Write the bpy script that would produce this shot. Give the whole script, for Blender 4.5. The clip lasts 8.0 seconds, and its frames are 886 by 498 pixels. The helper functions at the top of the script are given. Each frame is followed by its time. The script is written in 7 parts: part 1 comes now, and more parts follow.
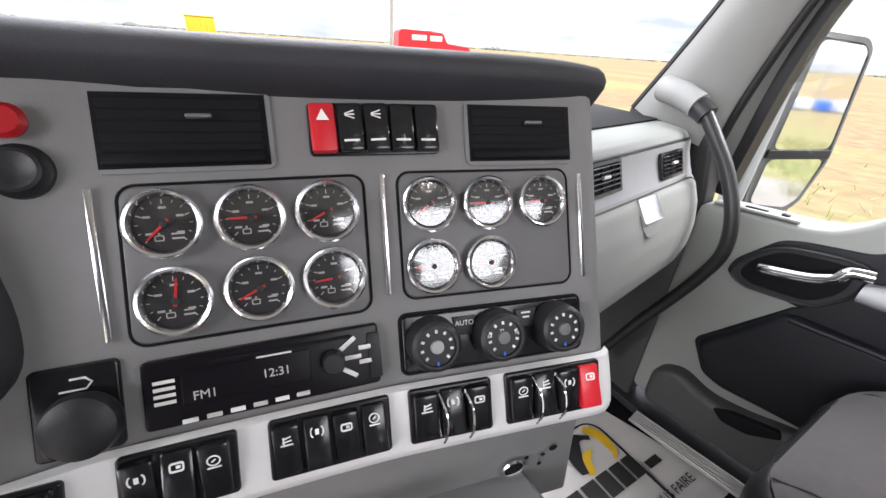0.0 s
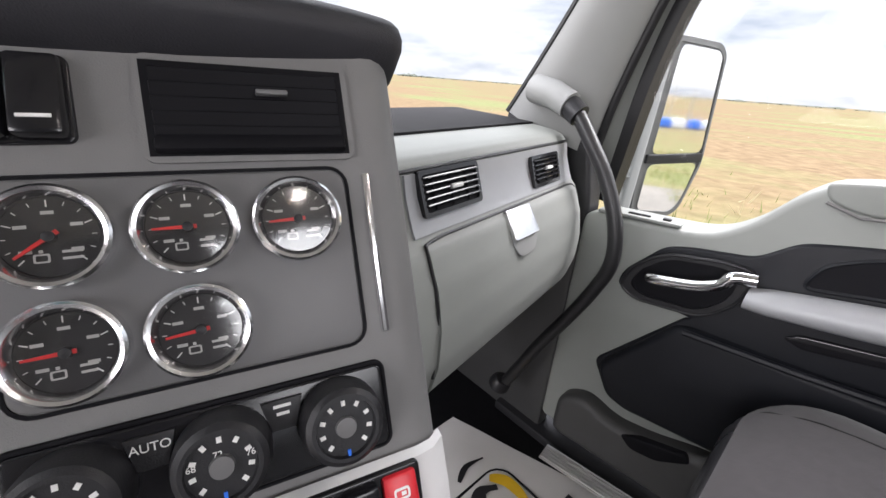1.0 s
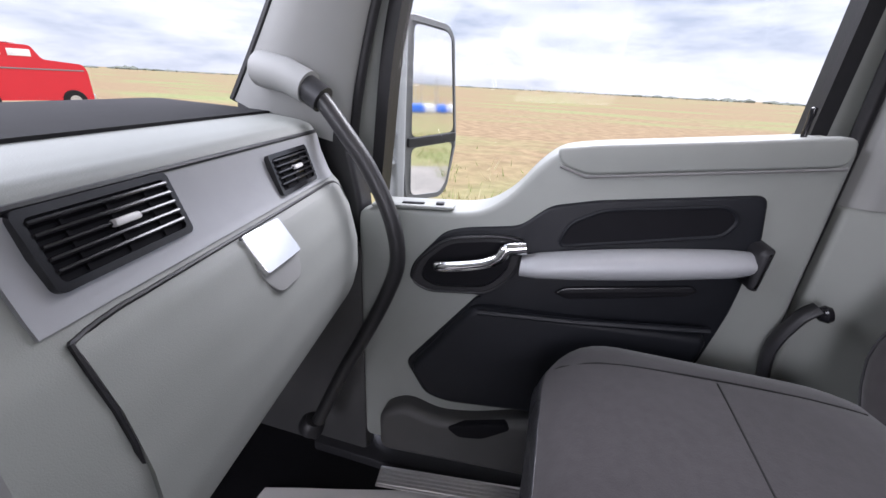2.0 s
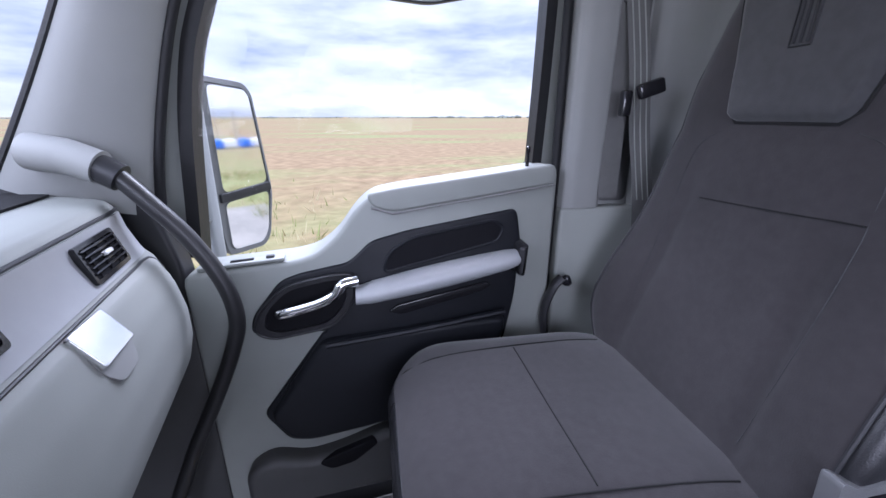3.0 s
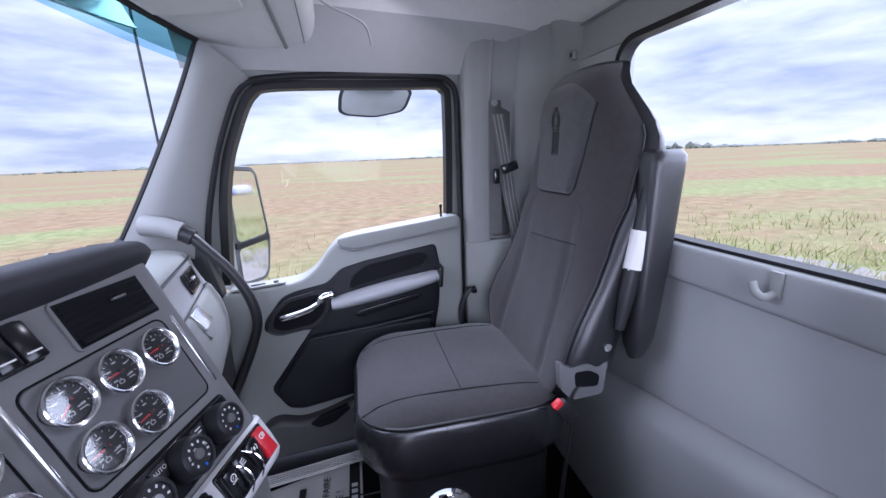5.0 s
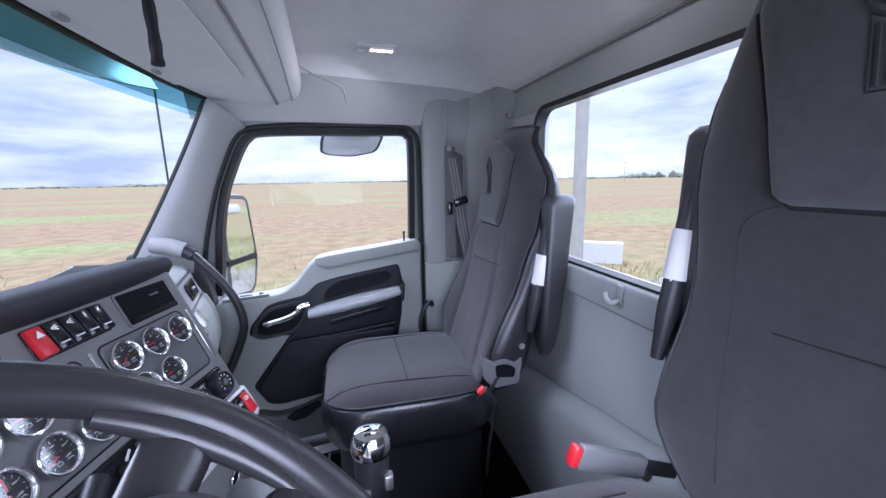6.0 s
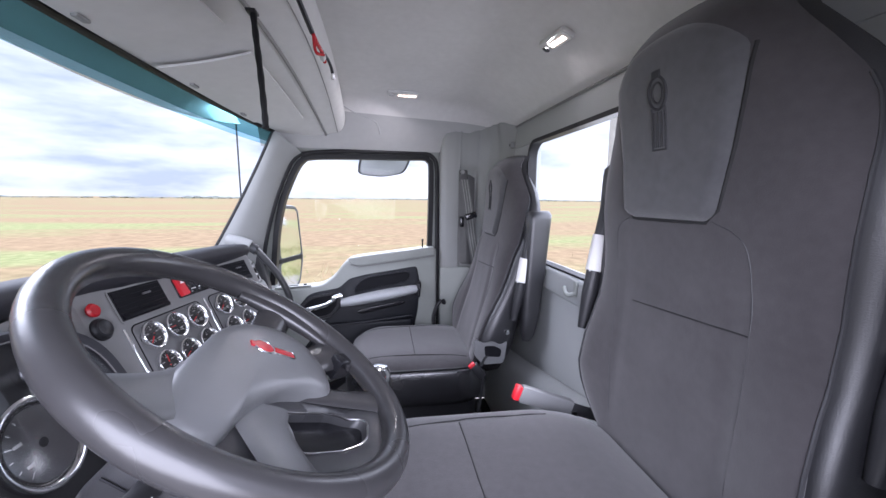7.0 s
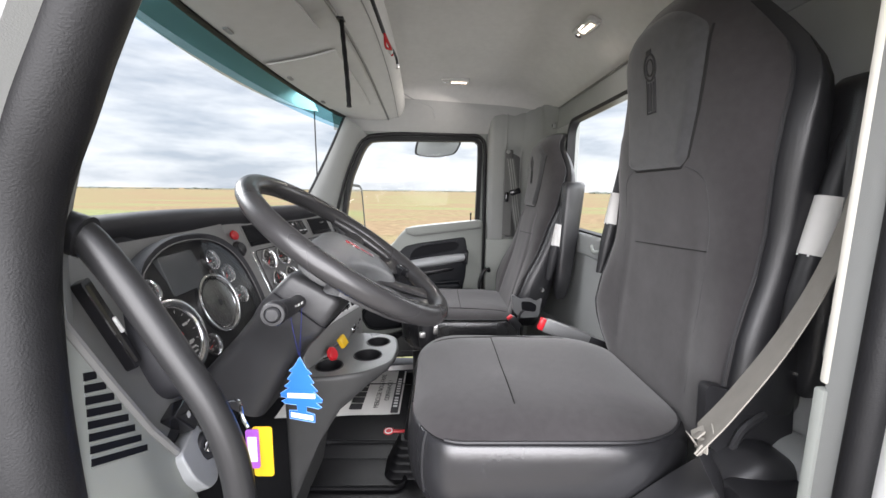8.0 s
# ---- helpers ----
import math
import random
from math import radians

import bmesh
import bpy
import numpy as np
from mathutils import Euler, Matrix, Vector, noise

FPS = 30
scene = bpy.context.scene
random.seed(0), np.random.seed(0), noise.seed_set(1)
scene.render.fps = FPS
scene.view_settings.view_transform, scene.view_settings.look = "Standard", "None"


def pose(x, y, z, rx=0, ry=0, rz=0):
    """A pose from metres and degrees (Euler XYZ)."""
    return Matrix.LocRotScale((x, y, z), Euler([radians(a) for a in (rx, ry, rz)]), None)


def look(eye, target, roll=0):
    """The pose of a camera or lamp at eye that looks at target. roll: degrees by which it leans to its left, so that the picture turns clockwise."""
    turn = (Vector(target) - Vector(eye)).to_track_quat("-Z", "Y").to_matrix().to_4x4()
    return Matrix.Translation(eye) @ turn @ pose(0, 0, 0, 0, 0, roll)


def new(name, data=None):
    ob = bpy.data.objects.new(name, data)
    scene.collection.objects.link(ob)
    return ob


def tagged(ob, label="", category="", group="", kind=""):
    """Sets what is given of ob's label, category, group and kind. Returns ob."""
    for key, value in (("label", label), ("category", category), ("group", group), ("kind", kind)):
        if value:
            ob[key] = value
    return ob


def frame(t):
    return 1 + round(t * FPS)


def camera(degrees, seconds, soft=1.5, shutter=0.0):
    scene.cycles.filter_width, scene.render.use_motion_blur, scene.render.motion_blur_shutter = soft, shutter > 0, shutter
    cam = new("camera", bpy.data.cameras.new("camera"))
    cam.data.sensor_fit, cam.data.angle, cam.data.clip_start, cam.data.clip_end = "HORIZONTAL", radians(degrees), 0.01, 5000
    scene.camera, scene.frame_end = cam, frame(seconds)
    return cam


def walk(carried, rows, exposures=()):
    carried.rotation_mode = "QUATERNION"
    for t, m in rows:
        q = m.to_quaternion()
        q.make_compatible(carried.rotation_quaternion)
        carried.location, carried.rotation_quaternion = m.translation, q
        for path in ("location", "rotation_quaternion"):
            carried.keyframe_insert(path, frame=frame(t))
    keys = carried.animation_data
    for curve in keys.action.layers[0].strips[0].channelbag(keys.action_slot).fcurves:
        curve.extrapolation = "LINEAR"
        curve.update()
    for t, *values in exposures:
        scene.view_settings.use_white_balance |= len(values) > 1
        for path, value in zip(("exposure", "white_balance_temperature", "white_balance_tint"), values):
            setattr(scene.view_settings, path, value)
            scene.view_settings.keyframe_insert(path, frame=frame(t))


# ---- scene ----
cam = camera(96.8, 8.0)
METRES, EYE, TILT, LEAN, TURN = 1.95, 1.0, -27.4, -3.45, -31.0
ROWS = [
    (0.0, 0.0, 0.0, 0.0, 0.0, 0.0, 0.0),
    (0.5, 0.0428, 0.0435, -0.0009, -3.73, 2.66, 1.28),
    (1.0, 0.0809, 0.0805, 0.0063, -9.98, 2.73, 4.49),
    (1.5, 0.1123, 0.119, 0.0125, -20.61, 0.56, 9.91),
    (2.0, 0.1325, 0.1368, 0.0214, -39.35, -4.18, 17.86),
    (3.5, 0.0486, 0.046, 0.0361, -70.43, -11.46, 28.05),
    (4.0, -0.0061, 0.0061, 0.0293, -69.78, -9.89, 28.77),
    (4.5, -0.0621, -0.0374, 0.0245, -68.49, -7.94, 29.22),
    (6.0, -0.2254, -0.1886, 0.0006, -70.86, -4.63, 28.08),
    (6.5, -0.291, -0.2425, -0.0184, -68.82, -1.84, 26.9),
    (7.0, -0.3649, -0.288, -0.0459, -64.95, 0.77, 25.98),
    (7.5, -0.4287, -0.3158, -0.0834, -60.1, 2.28, 25.17),
    (8.0, -0.4747, -0.3331, -0.1102, -56.46, 3.29, 24.45),
]
EXPOSURES = [(0.0, 1.18, 6450, 17), (1.5, 0.80, 6500, 19), (2.2, 0.74, 5850, 23), (3.5, 0.72, 5400, 25), (4.5, 0.64, 5400, 27), (6.0, 0.70, 5250, 25), (7.0, 0.95, 5700, 23), (8.0, 0.76, 6450, 14)]
walk(cam, [(t, pose(-0.24, 0, EYE, TILT, LEAN, TURN) @ pose(METRES * x, METRES * y, METRES * z, 90 + pitch, roll, yaw)) for t, x, y, z, yaw, pitch, roll in ROWS], EXPOSURES)

# ---- light ----
GROUND = -1.25  # the cab floor stands this far above the field
world = bpy.data.worlds.new("overcast_sky")
scene.world = world
world.use_nodes = True
wt = world.node_tree
wt.nodes.clear()
w_out = wt.nodes.new("ShaderNodeOutputWorld")
w_bg = wt.nodes.new("ShaderNodeBackground")
w_sky = wt.nodes.new("ShaderNodeTexSky")
w_sky.sky_type = "NISHITA"
w_sky.sun_disc = False
w_sky.sun_elevation = radians(42)
w_sky.sun_rotation = radians(125)
w_co = wt.nodes.new("ShaderNodeTexCoord")
w_map = wt.nodes.new("ShaderNodeMapping")
w_map.inputs["Scale"].default_value = (1.6, 1.6, 7.0)
w_noise = wt.nodes.new("ShaderNodeTexNoise")
w_noise.inputs["Scale"].default_value = 1.9
w_noise.inputs["Detail"].default_value = 7.0
w_noise.inputs["Roughness"].default_value = 0.55
w_ramp = wt.nodes.new("ShaderNodeValToRGB")
w_ramp.color_ramp.elements[0].position = 0.36
w_ramp.color_ramp.elements[0].color = (4.3, 4.8, 5.6, 1)
w_ramp.color_ramp.elements[1].position = 0.60
w_ramp.color_ramp.elements[1].color = (8.6, 8.75, 9.0, 1)
w_mix = wt.nodes.new("ShaderNodeMixRGB")
w_mix.inputs[0].default_value = 0.93
wt.links.new(w_co.outputs["Generated"], w_map.inputs["Vector"])
wt.links.new(w_map.outputs[0], w_noise.inputs["Vector"])
wt.links.new(w_noise.outputs["Fac"], w_ramp.inputs[0])
wt.links.new(w_sky.outputs[0], w_mix.inputs[1])
wt.links.new(w_ramp.outputs[0], w_mix.inputs[2])
# an overcast sky is about three times as bright overhead as at the horizon
w_sep = wt.nodes.new("ShaderNodeSeparateXYZ")
w_grad = wt.nodes.new("ShaderNodeMapRange")
w_grad.inputs[1].default_value, w_grad.inputs[2].default_value = 0.25, 1.0
w_grad.inputs[3].default_value, w_grad.inputs[4].default_value = 1.0, 4.2
w_scale = wt.nodes.new("ShaderNodeVectorMath")
w_scale.operation = "SCALE"
wt.links.new(w_co.outputs["Generated"], w_sep.inputs[0])
wt.links.new(w_sep.outputs["Z"], w_grad.inputs[0])
wt.links.new(w_mix.outputs[0], w_scale.inputs[0])
wt.links.new(w_grad.outputs[0], w_scale.inputs["Scale"])
wt.links.new(w_scale.outputs[0], w_bg.inputs["Color"])
w_bg.inputs["Strength"].default_value = 0.085
wt.links.new(w_bg.outputs[0], w_out.inputs["Surface"])

sun = new("sun", bpy.data.lights.new("sun", "SUN"))
sun.data.energy = 0.65
sun.data.angle = radians(20)
sun.data.color = (1.0, 0.97, 0.92)
sun.matrix_world = look((5.0, -3.5, 6.0), (0, 0, 0.6))


def window_lamp(name, eye, target, sx, sy, watts):
    lamp = new(name, bpy.data.lights.new(name, "AREA"))
    lamp.data.shape = "RECTANGLE"
    lamp.data.size, lamp.data.size_y, lamp.data.energy = sx, sy, watts
    lamp.matrix_world = look(eye, target)
    return lamp


# skylight that falls in through the open driver door
window_lamp("door_daylight", (-3.0, -0.05, 1.65), (0.0, -0.35, 0.90), 3.2, 2.3, 150)
# skylight that falls steeply in through the passenger window
window_lamp("window_daylight", (2.0, -0.05, 2.35), (0.45, -0.15, 0.5), 1.6, 1.1, 62)
# skylight through the windscreen and the rear window
window_lamp("windscreen_daylight", (0.1, 1.65, 1.80), (0.2, -0.50, 0.80), 1.5, 0.6, 18)
window_lamp("rear_window_daylight", (-0.02, -0.95, 1.25), (-0.05, 0.35, 0.80), 0.95, 0.40, 3.2)
# the two lit roof lamps
for lx, ly, lz in ((0.64, -0.182, 1.555), (-0.03, -0.565, 1.575)):
    rl = window_lamp("roof_lamp_light", (lx, ly, lz), (lx - 0.12, ly + 0.25, 0.5), 0.09, 0.035, 0.7)
    rl.data.color = (1.0, 0.94, 0.86)

# ---- materials ----
MATS = {}


def mat(name, color, rough=0.5, metal=0.0, var=0.12, scale=30.0, bump=0.0, bscale=400.0, spec=0.5, coat=0.0, grime=0.0, rand=0.0):
    """Principled surface with two scales of colour variation, roughness variation and fine relief."""
    m = bpy.data.materials.new(name)
    m.use_nodes = True
    nt = m.node_tree
    p = nt.nodes["Principled BSDF"]
    p.inputs["Metallic"].default_value = metal
    p.inputs["Specular IOR Level"].default_value = spec
    p.inputs["Coat Weight"].default_value = coat
    co = nt.nodes.new("ShaderNodeTexCoord")
    n1 = nt.nodes.new("ShaderNodeTexNoise")
    n1.inputs["Scale"].default_value = scale
    n1.inputs["Detail"].default_value = 6
    n2 = nt.nodes.new("ShaderNodeTexNoise")
    n2.inputs["Scale"].default_value = scale * 0.12
    n2.inputs["Detail"].default_value = 3
    nt.links.new(co.outputs["Object"], n1.inputs["Vector"])
    nt.links.new(co.outputs["Object"], n2.inputs["Vector"])
    add = nt.nodes.new("ShaderNodeMath")
    add.operation = "ADD"
    nt.links.new(n1.outputs["Fac"], add.inputs[0])
    nt.links.new(n2.outputs["Fac"], add.inputs[1])
    half = nt.nodes.new("ShaderNodeMath")
    half.operation = "MULTIPLY"
    half.inputs[1].default_value = 0.5
    nt.links.new(add.outputs[0], half.inputs[0])
    ramp = nt.nodes.new("ShaderNodeValToRGB")
    lo = [c * (1 - var) for c in color]
    hi = [min(1, c * (1 + var)) for c in color]
    ramp.color_ramp.elements[0].position, ramp.color_ramp.elements[0].color = 0.3, (*lo, 1)
    ramp.color_ramp.elements[1].position, ramp.color_ramp.elements[1].color = 0.7, (*hi, 1)
    nt.links.new(half.outputs[0], ramp.inputs[0])
    last = ramp.outputs[0]
    if rand:
        info = nt.nodes.new("ShaderNodeObjectInfo")
        hsv = nt.nodes.new("ShaderNodeHueSaturation")
        mr = nt.nodes.new("ShaderNodeMapRange")
        mr.inputs[3].default_value, mr.inputs[4].default_value = 1 - rand, 1 + rand
        nt.links.new(info.outputs["Random"], mr.inputs[0])
        nt.links.new(mr.outputs[0], hsv.inputs["Value"])
        nt.links.new(last, hsv.inputs["Color"])
        last = hsv.outputs[0]
    nt.links.new(last, p.inputs["Base Color"])
    rr = nt.nodes.new("ShaderNodeMapRange")
    rr.inputs[3].default_value, rr.inputs[4].default_value = max(0.02, rough - 0.07 - grime), min(1, rough + 0.07 + grime)
    nt.links.new(n2.outputs["Fac"], rr.inputs[0])
    nt.links.new(rr.outputs[0], p.inputs["Roughness"])
    if bump:
        nb = nt.nodes.new("ShaderNodeTexNoise")
        nb.inputs["Scale"].default_value = bscale
        nb.inputs["Detail"].default_value = 3
        nt.links.new(co.outputs["Object"], nb.inputs["Vector"])
        b = nt.nodes.new("ShaderNodeBump")
        b.inputs["Strength"].default_value = bump
        b.inputs["Distance"].default_value = 0.001
        nt.links.new(nb.outputs["Fac"], b.inputs["Height"])
        nt.links.new(b.outputs[0], p.inputs["Normal"])
    MATS[name] = m
    return m


def fabric(name, color, scale=420.0):
    """Woven seat cloth: two crossed thread directions as relief, heathered colour, soft sheen."""
    m = mat(name, color, 0.95, 0, 0.22, 60, spec=0.2)
    nt = m.node_tree
    p = nt.nodes["Principled BSDF"]
    p.inputs["Sheen Weight"].default_value = 0.30
    p.inputs["Sheen Roughness"].default_value = 0.5
    co = nt.nodes.new("ShaderNodeTexCoord")
    threads = []
    for stretch in ((1.0, 0.35, 0.35), (0.35, 1.0, 1.0)):
        mp = nt.nodes.new("ShaderNodeMapping")
        mp.inputs["Scale"].default_value = stretch
        nt.links.new(co.outputs["Object"], mp.inputs["Vector"])
        w = nt.nodes.new("ShaderNodeTexNoise")
        w.inputs["Scale"].default_value = scale * 2.0
        w.inputs["Detail"].default_value = 2
        nt.links.new(mp.outputs[0], w.inputs["Vector"])
        threads.append(w)
    mul = nt.nodes.new("ShaderNodeMath")
    mul.operation = "MULTIPLY"
    nt.links.new(threads[0].outputs["Fac"], mul.inputs[0])
    nt.links.new(threads[1].outputs["Fac"], mul.inputs[1])
    b = nt.nodes.new("ShaderNodeBump")
    b.inputs["Strength"].default_value = 0.32
    b.inputs["Distance"].default_value = 0.0012
    nt.links.new(mul.outputs[0], b.inputs["Height"])
    nt.links.new(b.outputs[0], p.inputs["Normal"])
    return m


def glass(name, color, rough=0.0, shine=0.004, fresnel=0.0):
    """Thin pane: clear with a faint mirror, stronger at a slant where a fresnel index is given."""
    m = bpy.data.materials.new(name)
    m.use_nodes = True
    nt = m.node_tree
    nt.nodes.remove(nt.nodes["Principled BSDF"])
    out = nt.nodes["Material Output"]
    tr = nt.nodes.new("ShaderNodeBsdfTransparent")
    tr.inputs[0].default_value = (*color, 1)
    gl = nt.nodes.new("ShaderNodeBsdfGlossy")
    gl.inputs["Roughness"].default_value = rough
    mx = nt.nodes.new("ShaderNodeMixShader")
    mx.inputs[0].default_value = shine
    if fresnel:
        fr = nt.nodes.new("ShaderNodeFresnel")
        fr.inputs["IOR"].default_value = fresnel
        ad = nt.nodes.new("ShaderNodeMath")
        ad.operation = "ADD"
        ad.inputs[1].default_value = shine
        nt.links.new(fr.outputs[0], ad.inputs[0])
        nt.links.new(ad.outputs[0], mx.inputs[0])
    nt.links.new(tr.outputs[0], mx.inputs[1])
    nt.links.new(gl.outputs[0], mx.inputs[2])
    nt.links.new(mx.outputs[0], out.inputs["Surface"])
    MATS[name] = m
    return m


LIGHT = mat("light_grey_moulded_plastic", (0.255, 0.268, 0.250), 0.55, 0, 0.05, 18, 0.25, 900)
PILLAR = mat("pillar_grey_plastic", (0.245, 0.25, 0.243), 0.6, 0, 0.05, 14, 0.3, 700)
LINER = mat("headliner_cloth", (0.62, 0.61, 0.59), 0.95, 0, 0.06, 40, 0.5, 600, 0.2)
# darker liner grey that paints shade on the rolled-down edges
LINERSHADE = mat("headliner_edge_shade", (0.38, 0.38, 0.372), 0.7, 0, 0.05, 30, 0.3, 600, 0.3)
CONSOLE = mat("console_skin", (0.61, 0.605, 0.585), 0.8, 0, 0.05, 30, 0.4, 500, 0.2)
DARK = mat("dark_grey_dash_plastic", (0.188, 0.187, 0.185), 0.5, 0, 0.09, 22, 0.3, 1100)
PANEL = mat("gauge_panel_plastic", (0.135, 0.135, 0.135), 0.42, 0, 0.06, 30, 0.12, 1200)
BLACK = mat("black_moulded_plastic", (0.018, 0.018, 0.020), 0.42, 0, 0.15, 25, 0.25, 900, spec=0.4)
BROW = mat("soft_black_dash_skin", (0.028, 0.028, 0.033), 0.60, 0, 0.12, 30, 0.4, 800)
GRIPBLK = mat("grab_handle_rubber", (0.020, 0.020, 0.021), 0.38, 0, 0.12, 25, 0.12, 900)
GLOSS = mat("gloss_black_plastic", (0.012, 0.012, 0.014), 0.18, 0, 0.2, 25)
# near-black for ducts, also painted as shade in flat recesses, holes and slots
SHADE = mat("duct_and_shade_black", (0.006, 0.006, 0.008), 0.6, 0, 0.2, 25, spec=0.15)
WALLG = mat("rear_wall_grey_board", (0.30, 0.31, 0.305), 0.55, 0, 0.05, 9, 0.25, 700)
NAVY = mat("door_insert_plastic", (0.010, 0.011, 0.014), 0.44, 0, 0.15, 20, 0.3, 900, spec=0.24)
SILVER = mat("silver_painted_plastic", (0.74, 0.74, 0.73), 0.30, 0.05, 0.05, 40, 0.1, 1200)
ARM = mat("satin_grey_armrest_plastic", (0.34, 0.35, 0.36), 0.42, 0.1, 0.05, 40, 0.1, 1200)
CHROME = mat("chrome", (0.86, 0.86, 0.87), 0.07, 1.0, 0.03, 20)
BEZEL = mat("bright_bezel_chrome", (0.90, 0.90, 0.91), 0.20, 1.0, 0.03, 20)
RUBBER = mat("black_rubber", (0.008, 0.008, 0.009), 0.5, 0, 0.25, 30, 0.4, 500, spec=0.3)
RIM = mat("soft_grip_rim", (0.034, 0.033, 0.034), 0.27, 0, 0.12, 25, 0.10, 1300)
SHROUDGREY = mat("spoke_frame_plastic", (0.045, 0.045, 0.047), 0.30, 0, 0.1, 25, 0.2, 1100)
HUB = mat("wheel_hub_plastic", (0.150, 0.152, 0.154), 0.30, 0, 0.08, 25, 0.25, 1100)
CONSGREY = mat("lower_console_plastic", (0.072, 0.072, 0.072), 0.45, 0, 0.08, 25, 0.25, 1000)
FLOORM = mat("floor_rubber", (0.007, 0.007, 0.008), 0.40, 0, 0.25, 30, 0.5, 350, spec=0.14)
VINYL = mat("black_vinyl", (0.018, 0.018, 0.020), 0.36, 0, 0.2, 18, 0.35, 500, spec=0.65)
GLOSSVINYL = mat("glossy_black_vinyl", (0.022, 0.022, 0.024), 0.27, 0, 0.2, 18, 0.3, 400, spec=0.8)
SIDEVINYL = mat("satin_black_vinyl", (0.015, 0.015, 0.017), 0.38, 0, 0.2, 18, 0.35, 500, spec=0.6)
CLOTH = fabric("charcoal_seat_cloth", (0.035, 0.032, 0.0335))
HEADCL = fabric("grey_headrest_cloth", (0.058, 0.058, 0.060), 700)
PRESSED = mat("pressed_emblem_vinyl", (0.026, 0.026, 0.028), 0.65, 0, 0.15, 30, spec=0.3)
STITCH = mat("grey_piping", (0.022, 0.022, 0.024), 0.5)
CREASE = mat("seam_thread", (0.010, 0.010, 0.010), 0.9)
RADIO = mat("radio_black", (0.006, 0.005, 0.007), 0.28, 0, 0.2, 25, spec=0.25)
DOORLOW = mat("dark_door_pocket_plastic", (0.055, 0.055, 0.055), 0.5, 0, 0.1, 20, 0.3, 900)
MATTE = mat("matte_black_strip", (0.018, 0.018, 0.019), 0.85, 0, 0.2, 30, 0.4, 700, spec=0.15)
GFACE = mat("gauge_dial_black", (0.012, 0.012, 0.013), 0.5)
NEEDLE = mat("needle_red", (0.75, 0.03, 0.03), 0.4)
RED = mat("red_plastic", (0.62, 0.02, 0.03), 0.35, 0, 0.06)
DKRED = mat("dark_red_enamel", (0.42, 0.015, 0.02), 0.25, 0, 0.1)
WHITE = mat("white_print", (0.82, 0.82, 0.80), 0.6)
PALE = mat("dial_print", (0.55, 0.55, 0.53), 0.6)
YELLOW = mat("yellow_plastic", (0.80, 0.50, 0.02), 0.4)
BLUE = mat("blue_card", (0.02, 0.16, 0.72), 0.6, 0, 0.06)
SKYBLUE = mat("pale_blue_card_edge", (0.25, 0.45, 0.80), 0.6)
DKBLUE = mat("dark_blue_cord", (0.02, 0.03, 0.22), 0.7)
PURPLE = mat("purple_tag", (0.38, 0.10, 0.55), 0.5)
PAPER = mat("white_paper", (0.64, 0.63, 0.61), 0.8, 0, 0.05, 12, 0.2, 200)
SLOT = mat("belt_slot_grey", (0.085, 0.085, 0.085), 0.7, 0, 0.1, 30, 0.3, 900)
STRAP = mat("webbing_grey", (0.11, 0.11, 0.107), 0.8, 0, 0.1, 60, 0.5, 900)
TANBELT = mat("webbing_dusty", (0.24, 0.225, 0.20), 0.85, 0, 0.12, 40, 0.5, 900)
CREAM = mat("cream_post_trim", (0.62, 0.60, 0.54), 0.5, 0, 0.04, 14)
WHITEPAINT = mat("white_cab_paint", (0.80, 0.80, 0.79), 0.25, 0, 0.03, 10, coat=0.4)
ALU = mat("ribbed_aluminium", (0.62, 0.61, 0.60), 0.35, 0.9, 0.06, 60)
MIRROR = mat("mirror_glass", (0.9, 0.9, 0.9), 0.01, 1.0, 0.0, 10)
MIRROR.node_tree.nodes["Principled BSDF"].inputs["Roughness"].default_value = 0.0
LENS = mat("lamp_lens", (0.85, 0.84, 0.80), 0.3)
LCD = mat("display_grey", (0.10, 0.105, 0.11), 0.2)
CLEAR = glass("clear_glass", (0.97, 0.985, 0.975))
TINT = glass("green_tinted_glass", (0.38, 0.58, 0.60))
TINT2 = glass("light_green_tinted_glass", (0.66, 0.84, 0.90))
COVER = glass("cluster_cover", (0.94, 0.945, 0.95), 0.02, 0.015, 1.16)
DIALGLASS = glass("dial_glass", (0.96, 0.96, 0.96), 0.11, 0.13, 1.4)
LED = bpy.data.materials.new("lamp_glow")
LED.use_nodes = True
LED.node_tree.nodes["Principled BSDF"].inputs["Emission Color"].default_value = (1.0, 0.72, 0.5, 1)
LED.node_tree.nodes["Principled BSDF"].inputs["Emission Strength"].default_value = 4.0

# ---- building helpers ----


def part(name, bm, material, parent=None, label="", angle=38):
    """One mesh object from a bmesh, smooth but for its sharp edges, under a thing or a part."""
    bmesh.ops.recalc_face_normals(bm, faces=bm.faces)
    me = bpy.data.meshes.new(name)
    bm.to_mesh(me)
    bm.free()
    me.materials.append(material)
    me.polygons.foreach_set("use_smooth", [True] * len(me.polygons))
    me.set_sharp_from_angle(angle=radians(angle))
    ob = new(name, me)
    if parent is not None:
        ob.parent = parent
    if label:
        ob["label"] = label
    return ob


def thing(name, label, category, group="", kind="", at=(0, 0, 0)):
    ob = new(name)
    ob.empty_display_size = 0.02
    ob.location = at
    return tagged(ob, label, category, group, kind)


def place(ob, m):
    ob.matrix_local = m
    return ob


